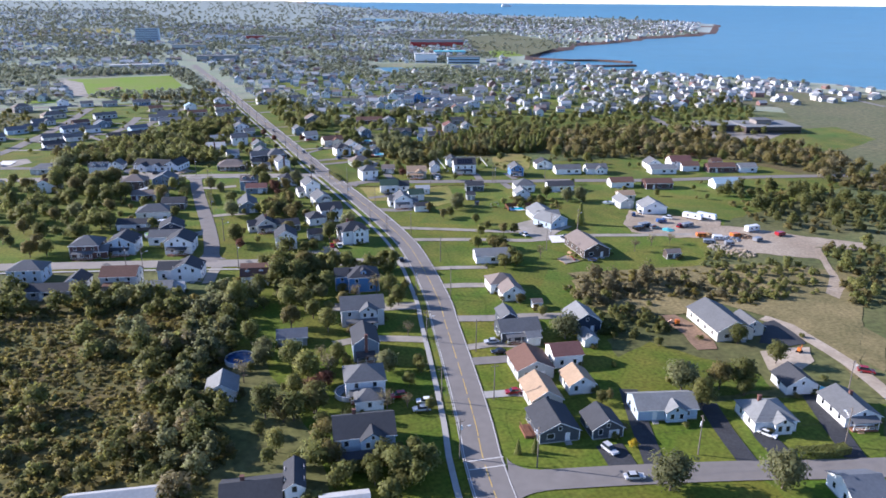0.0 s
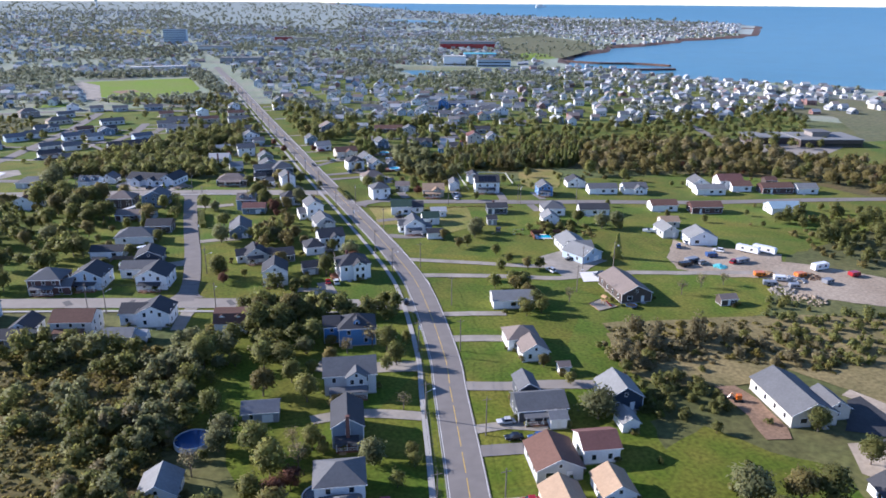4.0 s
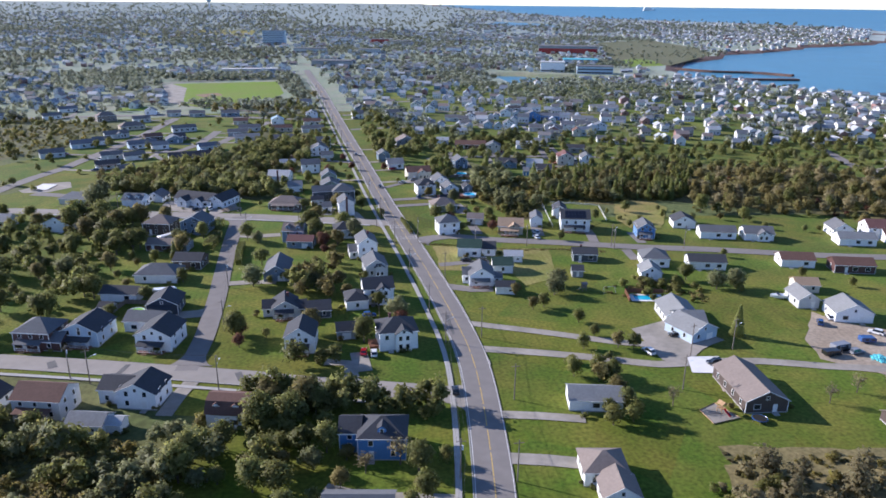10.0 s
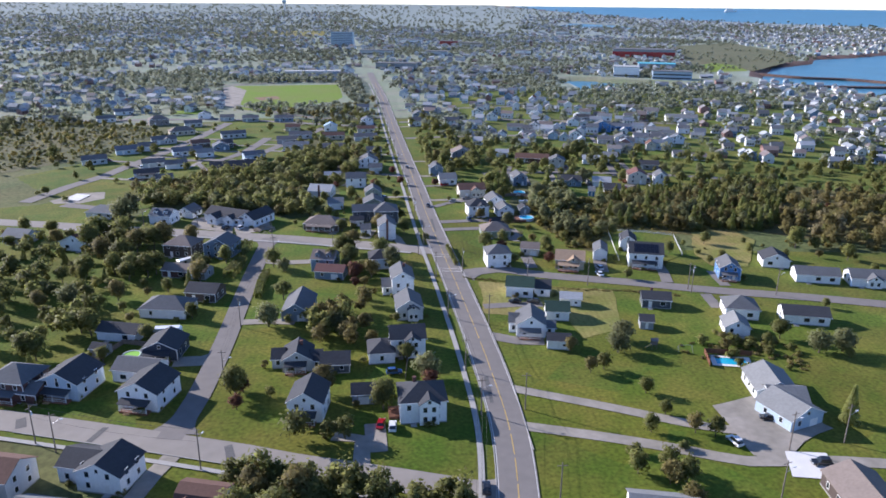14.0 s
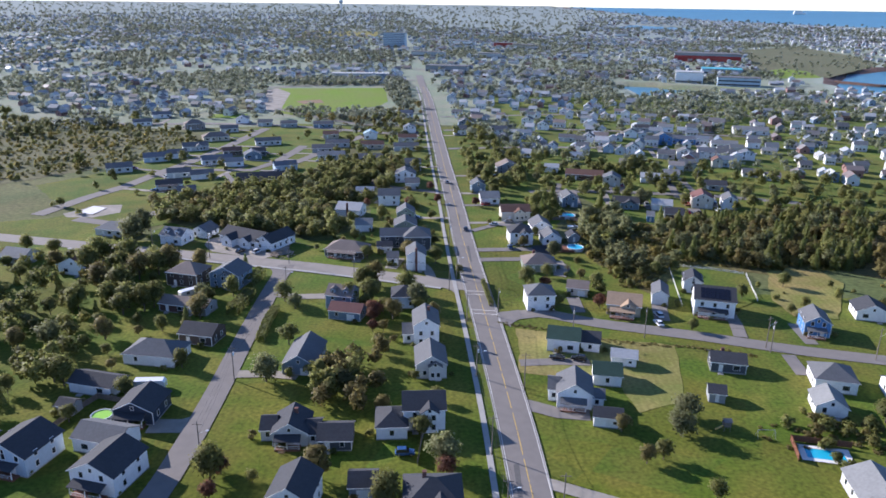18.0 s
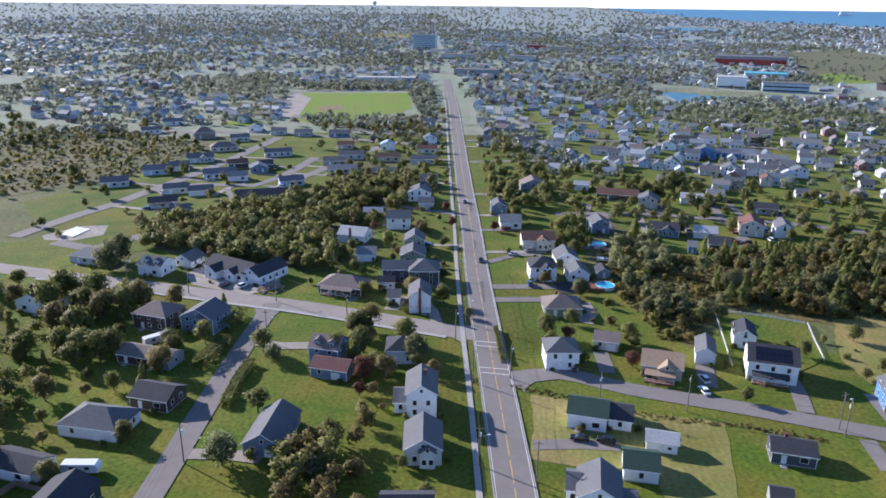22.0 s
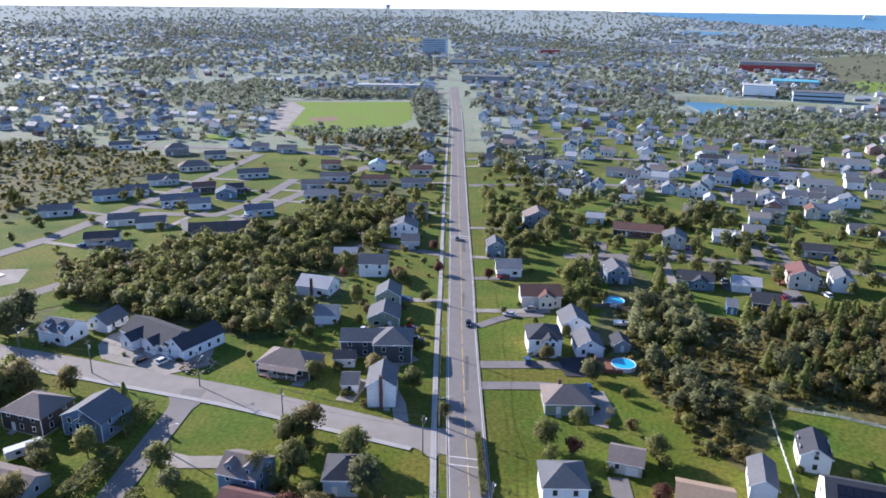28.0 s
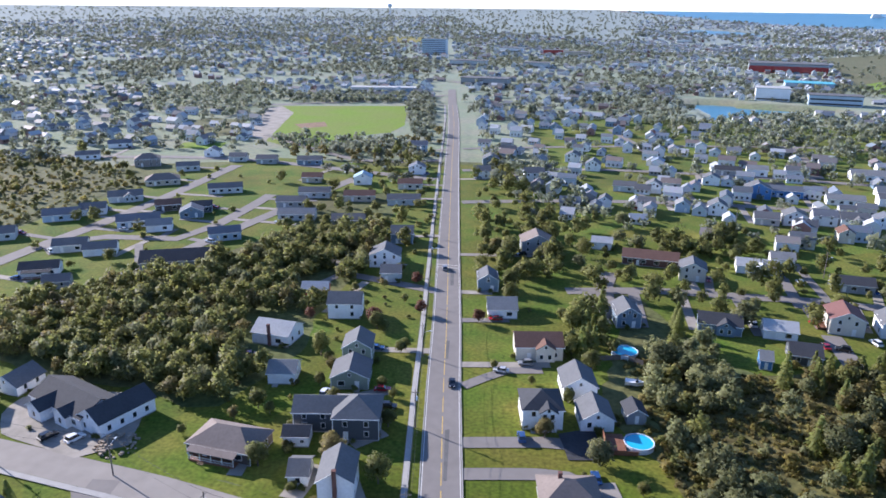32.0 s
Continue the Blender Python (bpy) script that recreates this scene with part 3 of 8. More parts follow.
patch("gravel_lot", "gravel", [(-33.9, 454.3), (-33.5, 462.4), (-28.9, 467.2), (-6.0, 467.0), (0.2, 460.9), (3.1, 444.5), (-6.3, 438.8), (-28.4, 446.2)], 0.05, "grey gravel and earth round a new house", "yard", 0.8)
patch("concrete_pad", "new concrete", [(145.8, 268.4), (154.9, 267.2), (153.2, 257.2), (142.7, 259.2)], 0.08, "new pale concrete parking pad", "pad")
patch("concrete_slab", "new concrete", [(-107.5, 499.2), (-105.7, 510.8), (-97.6, 507.4), (-99.4, 496.0)], 0.25, "white concrete foundation slab", "slab")
patch("asphalt_yard", "new asphalt", [(169.1, 165.7), (157.3, 154.4), (164.0, 149.7), (170.8, 149.3), (172.8, 156.5), (174.1, 166.2)], 0.05, "dark asphalt forecourt", "yard", 0.6)

patch("patio", "sand", [(148.0, 255.5), (151.1, 255.9), (148.8, 248.3), (145.6, 248.1)], 0.06, "pale stone patio beside a house", "patio", 0.3)
patch("asphalt_yard", "old asphalt", [(106.4, 439.8), (112.1, 440.9), (113.8, 431.5), (110.7, 422.6), (106.7, 424.5), (106.9, 432.1)], 0.05, "grey asphalt yard behind a bungalow", "yard", 0.3)
patch("asphalt_yard", "new asphalt", [(101.4, 458.4), (110.2, 461.6), (110.5, 448.6), (102.8, 447.8)], 0.05, "dark asphalt yard before a garage", "yard", 0.3)
patch("dry_lawn", "dry lawn", [(190.4, 435.4), (208.9, 436.8), (212.6, 420.0), (194.4, 387.5), (180.7, 389.6), (179.1, 402.7)], 0.035, "yellowing mown grass", "lawn", 1)

patch("lawn", "lawn", [(146.4, 397.5), (149.4, 415), (153, 436.5), (168.2, 433), (179, 428.4), (176.6, 415), (174, 402.5), (160, 392)], 0.03, "green fenced back garden", "lawn", 0.5)
patch("meadow", "straw", [(129.2, 218.1), (140.1, 219.7), (162.0, 214.0), (182.2, 208.7), (170.1, 191.8), (154.8, 178.7), (128.5, 184.3), (122.9, 195.3), (124.9, 205.9)], 0.03, "tall dry straw-coloured grass", "meadow", 1.5)

# ---- roads ----
MAIN = [(44.5, 60), (54.3, 119), (60, 142), (65.6, 166), (72.6, 198), (77.8, 222), (84.1, 272), (83.8, 312), (80.5, 367), (76.5, 421), (73, 474), (70.5, 520), (65, 608), (57, 745), (47, 921), (38, 1040), (28, 1180)]
CROSS_A = [(80, 383), (96, 389.5), (115, 382), (143, 374), (170, 365), (204, 356), (253, 341), (326, 326), (420, 300)]
CROSS_B = [(74, 412.5), (66, 415), (43, 422), (16, 430), (-1, 434), (-31, 441), (-63, 448), (-86, 453), (-160, 470), (-300, 505)]
CROSS_C = [(80, 256), (58, 263), (34, 270), (23, 274), (0, 281), (-31, 290), (-80, 303), (-200, 335)]
STREET_2 = [(5, 281), (7, 300), (7, 332), (6, 361), (5, 400), (5, 432)]
SOUTH = [(56, 119.5), (64, 117), (82, 112.5), (107, 105.5), (131, 98), (200, 78)]
main_road = strip("road", "asphalt", MAIN, 8.8, 0.085, "worn grey asphalt main road with yellow centre line", "road")
for pts, w, name in ((CROSS_A, 6.6, "asphalt"), (CROSS_B, 8.6, "old asphalt"), (CROSS_C, 8.0, "old asphalt"), (STREET_2, 6.2, "asphalt"), (SOUTH, 7.0, "asphalt")):
    side = strip("road", name, pts, w, 0.055, "grey asphalt side street", "road")
    if pts is CROSS_C:
        for cx, cy, hw, hl, a in ((20, 275.5, 1.0, 2.6, 0.3), (-12, 284, 0.8, 3.2, -0.3), (-32, 290, 1.2, 2.4, 0.4), (44, 267.5, 1.4, 2.0, 0.2)):
            c, k = math.cos(a), math.sin(a)
            put("tar_patch", polys("tar_patch", [(cx + c * u - k * t, cy + k * u + c * t, 0.215) for u, t in ((-hw, -hl), (hw, -hl), (hw * 0.8, hl), (-hw, hl * 0.9))], [(0, 1, 2, 3)], M["patch"]), side)


def mouth(points, width, material, start=4.0, flare=6.0, reach=9.0):
    """The widening end of a side street where it meets another road."""
    line, run, v = smooth_line(points, 0.5), 0.0, []
    for p, q in zip(line, line[1:]):
        run += (q - p).length
        if run < start:
            continue
        k = min(1.0, (run - start) / reach)
        d = (q - p).normalized()
        n = Vector((d.y, -d.x)) * (width / 2 + flare * (1 - math.sqrt(1 - (1 - k) ** 2)))
        v += [(p.x - n.x, p.y - n.y, 0.165), (p.x + n.x, p.y + n.y, 0.165)]
        if k >= 1.0:
            break
    f = [(2 * i, 2 * i + 1, 2 * i + 3, 2 * i + 2) for i in range(len(v) // 2 - 1)]
    put("street_mouth", polys("street_mouth", v, f, M[material]), label="flared asphalt corner of a side street", category="road", kind="structure")


mouth(SOUTH, 7.0, "asphalt", 3.0)
mouth(CROSS_A, 6.6, "asphalt", 4.0, 5.0)
mouth(CROSS_B, 8.6, "old asphalt", 2.0)
mouth(CROSS_C, 8.0, "old asphalt", 0.5)
mouth(STREET_2, 6.2, "asphalt", 2.5, 5.0)
mouth(STREET_2[::-1], 6.2, "asphalt", 3.5, 5.0)
strip("sidewalk", "concrete", CROSS_C[1:7], 1.3, 0.05, "pale concrete sidewalk beside the side street", "sidewalk", -6.9, 0.08)
near = MAIN[:16]
dashes("centre_line", "yellow line", near, 0.22, 0.225, 0.0, 9.0, 0.12, main_road)
for s in (-4.1, 4.1):
    strip("edge_line", "white line", near, 0.16, 0.09, "", "", s, parent=main_road, kind="")
strip("sidewalk", "concrete", MAIN[:16], 1.4, 0.05, "pale concrete sidewalk beside the main road", "sidewalk", -7.6, 0.10)
strip("kerb", "concrete", MAIN[:16], 0.22, 0.05, "concrete kerb of the main road", "kerb", -4.55, 0.12)
strip("kerb", "concrete", MAIN[6:16], 0.22, 0.05, "concrete kerb of the main road", "kerb", 4.55, 0.12)
strip("sidewalk", "concrete", CROSS_B[1:8], 1.5, 0.05, "pale concrete sidewalk beside the side street", "sidewalk", -5.2, 0.10)
strip("kerb", "concrete", CROSS_C[3:6], 0.2, 0.05, "concrete kerb of the side street", "kerb", -4.1, 0.12)
for y0, dx in ((388.5, 0), (391.5, 0), (405, 0), (408, 0), (570, 0), (573, 0), (125, -26), (128, -25.4)):
    x = np.interp(y0, [q[1] for q in MAIN], [q[0] for q in MAIN])
    put("crosswalk_line", polys("crosswalk_line", *ribbon([(x - 4.2, y0), (x + 4.2, y0 - 1.0)], 0.3, 0.23), M["white line"]), main_road)
for x, y, w, l, a in ((81.9, 300, 1.0, 14, 0), (75.6, 448, 0.8, 20, -3), (72, 500, 1.0, 12, -3), (69.5, 560, 1.2, 18, -4)):
    c, s = math.cos(radians(-a)), math.sin(radians(-a))
    put("tar_patch", polys("tar_patch", [(x + c * u - s * t, y + s * u + c * t, 0.218) for u, t in ((-w / 2, -l / 2), (w / 2, -l / 2), (w / 2 + 0.3, l / 2), (-w / 2, l / 2 - 0.5))], [(0, 1, 2, 3)], M["patch"]), main_road)

# ---- lanes and drives ----
def drive(points, width, material="gravel", label="grey gravel drive beside a house"):
    strip("driveway", material, points, width, 0.045, label, "driveway")


drive([(86.6, 300.8), (112.0, 289.1), (129.6, 280.4), (141.2, 276.7)], 3.6)
drive([(84.4, 283.3), (107.8, 276.0), (123.6, 270.1), (135.8, 265.2), (148.4, 264.9), (165.6, 262.7), (181.1, 257.6), (196.8, 253.4), (217.8, 246.7)], 3.8)
drive([(171.9, 168.9), (174.9, 161.0), (173.9, 149.9), (172.5, 136.2), (168.1, 120.1), (162.2, 103.7)], 4.6, "sand", "pale gravel lane across the slope")
drive([(77.8, 229.5), (91.5, 226.2), (101.3, 223.0)], 4.2)
drive([(71.9, 202.3), (88.2, 197.1), (99.6, 194.8), (111.6, 191.0)], 4.6, "old asphalt", "grey asphalt drive beside a house")
drive([(82.9, 246.9), (94.4, 244.3), (105.3, 241.1)], 3.4)
drive([(70.5, 171.8), (81.6, 169.8), (90.2, 165.4)], 4.4, "asphalt", "dark asphalt drive beside a house")
drive([(72.9, 180.3), (80.7, 180.0), (90.0, 176.0)], 3.6)
drive([(65.4, 153.8), (74.4, 152.2), (78.3, 150.2)], 3.4, "concrete", "pale concrete drive beside a house")
for pts, w in (([(85.9, 123.3), (84.1, 112.7)], 6.5), ([(104.4, 143.7), (98.3, 129.9), (90.3, 110.5)], 4.8), ([(119.6, 130.9), (115.5, 120.0), (111.7, 107.0)], 4.8), ([(126.5, 122.8), (122.6, 113.7), (120.4, 104.4)], 5.4),
               ([(149.7, 128.0), (142.2, 113.3), (135.9, 100.3)], 5.2)):
    drive(pts, w, "new asphalt", "dark asphalt drive beside a house")
for pts, w in (([(41.3, 222.8), (49.0, 218.5), (59.6, 216.7), (68.9, 214.5)], 6.0), ([(36.1, 195.4), (48.2, 195.2), (62.5, 189.5)], 4.0), ([(8.4, 277.0), (5.5, 268.1), (3.4, 258.0)], 4.2),
               ([(42.7, 280.5), (49.7, 278.7), (49.8, 267.8)], 4.0), ([(52.4, 285.1), (53.1, 273.4)], 5.0), ([(8.5, 323.7), (3.3, 320.1), (-4.4, 319.8)], 6.0), ([(8.4, 345.7), (18.7, 346.2), (26.3, 345.0)], 4.0),
               ([(25.2, 401.6), (15.0, 400.7), (6.7, 402.9)], 4.6), ([(60.9, 421.0), (56.9, 436.3), (50.5, 433.0)], 3.6), ([(47.6, 441.4), (45.1, 429.5)], 5.0), ([(31.2, 452.8), (31.1, 435.9)], 3.4), ([(58.9, 475.1), (49.5, 470.0)], 4.0), ([(60.5, 455.6), (53.7, 449.6)], 4.2)):
    drive(pts, w)
for pts, w in (([(78.9, 452.8), (89.2, 453.8), (97.5, 454.6), (108.3, 453.9)], 4.4), ([(77.7, 478.9), (89.5, 488.7), (99.3, 489.7)], 3.6), ([(79.5, 440.9), (89.1, 441.8), (101.9, 441.9), (108.8, 436.2)], 4.2), ([(110.3, 390.5), (110.2, 403.4)], 4.4),
               ([(136.1, 384.7), (138.0, 395.4), (140.7, 402.0)], 5.0), ([(157.0, 373.2), (159.2, 383.4), (160.3, 394.8)], 4.2), ([(176.9, 368.9), (178.0, 383.7)], 4.0), ([(166.4, 361.7), (165.3, 349.4)], 4.0), ([(85.4, 332.7), (94.4, 328.2), (102.2, 327.3)], 5.0),
               ([(87.3, 354.5), (98.1, 355.6), (107.3, 355.3)], 4.0), ([(123.9, 527.7), (124.1, 551.5), (128.7, 570.5)], 6.0), ([(132.2, 521.5), (134.1, 549.8)], 4.0), ([(189.2, 520.7), (186.8, 495.0), (188.5, 491.7)], 6.0), ([(188.2, 542.0), (192.4, 571.1)], 4.0)):
    drive(pts, w, "asphalt", "grey asphalt drive beside a house")

# ---- streets further off ----
FAR_STREETS = (([(110.6, 550.1), (141.9, 553.5), (171.6, 551.0), (200.3, 548.6), (220.4, 542.9), (248.9, 533.7)], 6.0), ([(-124.7, 494.6), (-116.1, 527.2), (-106.9, 550.9), (-102.1, 576.7), (-94.9, 604.7), (-85.9, 656.3), (-75.6, 740.4)], 7.5), ([(-99.6, 581.0), (-80.9, 593.1), (-50.3, 593.3), (-40.8, 615.8), (-34.8, 656.7), (-33.3, 671.6)], 6.5),
               ([(-283.8, 761.6), (-181.6, 754.0), (-127.8, 760.0), (-70.3, 756.5), (-11.2, 737.0), (49.3, 716.1)], 7.5), ([(65.3, 545.2), (29.1, 559.5), (20.4, 579.3)], 5.0), ([(67.4, 667.4), (120.8, 676.0), (194.3, 677.1), (278.7, 664.3)], 6.0),
               ([(63.6, 742.3), (144.7, 753.8), (228.6, 745.0), (309.0, 727.5)], 6.0), ([(60.0, 812.2), (174.6, 835.2), (299.2, 847.2), (360.8, 835.8)], 6.0), ([(48.1, 771.1), (-2.4, 764.3), (-92.2, 849.3)], 6.0), ([(25.9, 1120.5), (-24.2, 1074.9), (-178.3, 999.1), (-362.5, 934.2)], 8.0),
               ([(22.1, 1270.6), (94.9, 1237.6), (231.3, 1221.0), (385.7, 1203.6)], 14.0), ([(647.6, 527.1), (663.2, 601.0), (632.5, 675.0), (519.5, 679.1), (414.6, 648.9)], 7.0), ([(372.6, 489.3), (400.1, 586.6), (405.1, 654.9)], 7.0), ([(175.4, 910.9), (187.8, 807.2), (190.5, 765.7)], 6.0),
               ([(308.1, 976.4), (297.4, 852.7), (274.1, 743.4)], 6.0), ([(-103.7, 489.2), (-84.8, 482.6), (-55.2, 537.2), (7.2, 725.0)], 6.5))
for pts, w in FAR_STREETS:
    strip("road", "asphalt", pts, w, 0.055, "grey asphalt street among houses", "road", step=20)

# ---- houses ----
def window_mesh(w, h):
    a, o = w / 2, w / 2 + 0.1
    ring = [(-a, 0), (a, 0), (a, h), (-a, h), (-o, -0.1), (o, -0.1), (o, h + 0.1), (-o, h + 0.1)]
    v = [(x, -0.06, z) for x, z in ring] + [(x, 0.03, z) for x, z in ring]
    f = []
    for i in range(4):
        j = (i + 1) % 4
        f += [(i, 4 + i, 4 + j, j)[::-1], (4 + i, 12 + i, 12 + j, 4 + j)[::-1], (i, j, 8 + j, 8 + i)[::-1]]
    return polys("window", v, f, M["trim"]), polys("pane", *box(-w / 2, -0.015, 0, w / 2, 0.03, h), M["glass"])


WIN = {k: window_mesh(*k) for k in ((0.95, 1.35), (1.7, 1.3), (0.8, 0.7), (0.7, 0.9))}
DOOR = polys("door", *merged(box(-0.46, -0.05, 0, 0.46, 0.03, 2.05)), M["trim"])
DOOR_FRAME = polys("door_frame", [(x, y, z) for y in (-0.07, 0.03) for x, z in ((-0.58, 0), (-0.58, 2.15), (0.58, 2.15), (0.58, 0), (0.47, 0), (0.47, 2.06), (-0.47, 2.06), (-0.47, 0))], [(0, 1, 6, 7), (1, 2, 5, 6), (2, 3, 4, 5), (0, 8, 9, 1), (1, 9, 10, 2), (2, 10, 11, 3)], M["trim"])
STEP = polys("door_step", *merged(box(-0.75, -1.1, 0, 0.75, 0, 0.27), box(-0.75, -1.45, 0, 0.75, -1.1, 0.14)), M["concrete"])
GARAGE = polys("garage_door", [(x, -0.06 if i % 2 else -0.045, 0.05 + 0.13 * i) for i in range(17) for x in (-1.3, 1.3)], [(2 * i, 2 * i + 1, 2 * i + 3, 2 * i + 2) for i in range(16)], M["trim"])


def welded(name, v, f, *materials):
    """One connected mesh: corners that meet are joined."""
    key, place, out = {}, [], []
    for p in v:
        q = tuple(round(c, 3) for c in p)
        if q not in key:
            key[q] = len(place)
            place.append(p)
        out.append(key[q])
    faces = [tuple(dict.fromkeys(out[i] for i in face)) for face in f]
    return polys(name, place, [a for a in faces if len(a) > 2], *materials)


FOOT = []


def roof_shape(w, d, h, roof, over=0.4, th=0.16):
    """Wall prism, roof slabs and rise of a block whose middle is the origin."""
    hw, hd = w / 2, d / 2
    if roof == "gy":
        rise = hw * 0.62 if w < 9 else hw * 0.48
    elif roof == "gx":
        rise = hd * 0.56 if h > 4 or d < 7 else hd * 0.5
    elif roof == "gm":
        rise = hd * 0.85
    else:
        rise = min(hw, hd) * 0.55
    b = 0.0
    base = [(-hw, -hd, b), (hw, -hd, b), (hw, hd, b), (-hw, hd, b), (-hw, -hd, h), (hw, -hd, h), (hw, hd, h), (-hw, hd, h)]
    wf = [(0, 1, 5, 4), (1, 2, 6, 5), (2, 3, 7, 6), (3, 0, 4, 7), (4, 5, 6, 7)]
    slabs = []

    def slab(pts):
        n = len(pts)
        slabs.append(([tuple(p) for p in pts] + [(x, y, z + th) for x, y, z in pts], [tuple(range(n - 1, -1, -1)), tuple(range(n, 2 * n))] + [(i, (i + 1) % n, n + (i + 1) % n, n + i) for i in range(n)]))

    k = rise / (hw if roof == "gy" else hd)
    if roof == "gy":
        wall = (base + [(0, -hd, h + rise), (0, hd, h + rise)], wf[:4] + [(4, 5, 8), (6, 7, 9)])
        e, z = hw + over, h - over * k
        slab([(-e, -hd - over, z), (0, -hd - over, h + rise), (0, hd + over, h + rise), (-e, hd + over, z)])
        slab([(0, -hd - over, h + rise), (e, -hd - over, z), (e, hd + over, z), (0, hd + over, h + rise)])
    elif roof == "gx":
        wall = (base + [(-hw, 0, h + rise), (hw, 0, h + rise)], wf[:4] + [(7, 4, 8), (5, 6, 9)])
        e, z = hd + over, h - over * k
        slab([(-hw - over, -e, z), (hw + over, -e, z), (hw + over, 0, h + rise), (-hw - over, 0, h + rise)])
        slab([(-hw - over, 0, h + rise), (hw + over, 0, h + rise), (hw + over, e, z), (-hw - over, e, z)])
    elif roof == "gm":
        m, mz = hd * 0.62, h + rise * 0.72
        wall = (base + [(-hw, -m, mz), (-hw, 0, h + rise), (-hw, m, mz), (hw, -m, mz), (hw, 0, h + rise), (hw, m, mz)], wf[:4] + [(4, 8, 9, 10, 7), (5, 6, 13, 12, 11)])
        e = hd + 0.25
        for s in (-1, 1):
            slab([(-hw - over, s * e, h - 0.2), (hw + over, s * e, h - 0.2), (hw + over, s * m, mz), (-hw - over, s * m, mz)][::s or 1])
            slab([(-hw - over, s * m, mz), (hw + over, s * m, mz), (hw + over, 0, h + rise), (-hw - over, 0, h + rise)][::s or 1])
    else:
        wall = (base, wf)
        ex, ey, z = hw + over, hd + over, h - over * rise / min(hw, hd)
        if hw >= hd:
            a, c = (-(hw - hd) - 0.01, 0, h + rise), (hw - hd + 0.01, 0, h + rise)
            slab([(-ex, -ey, z), (ex, -ey, z), c, a])
            slab([(ex, ey, z), (-ex, ey, z), a, c])
            slab([(-ex, ey, z), (-ex, -ey, z), a])
            slab([(ex, -ey, z), (ex, ey, z), c])
        else:
            a, c = (0, -(hd - hw) - 0.01, h + rise), (0, hd - hw + 0.01, h + rise)
            slab([(-ex, -ey, z), (ex, -ey, z), a])
            slab([(ex, ey, z), (-ex, ey, z), c])
            slab([(-ex, ey, z), (-ex, -ey, z), a, c])
            slab([(ex, -ey, z), (ex, ey, z), c, a])
    return wall, merged(*slabs), rise


def pierce(root, x, y, z, turn, size):
    """A window with its pane, set into a wall."""
    f, p = WIN[size]
    ob = put("window", f, root, (x, y, z), turn)
    put("pane", p, ob)


def windows(root, x0, y0, turn, width, floors, size, skip=None, first=1.0):
    """Even rows of windows on a wall whose middle foot is x0, y0."""
    n = max(1, min(4, int(width / (3.3 if size[0] < 1.2 else 4.0))))
    c, s = math.cos(turn), math.sin(turn)
    for fl in range(floors):
        for i in range(n):
            u = (i + 0.5) / n * width - width / 2
            if fl == 0 and skip is not None and abs(u - skip) < 1.6:
                continue
            pierce(root, x0 + c * u, y0 + s * u, first + 2.55 * fl, turn, size)


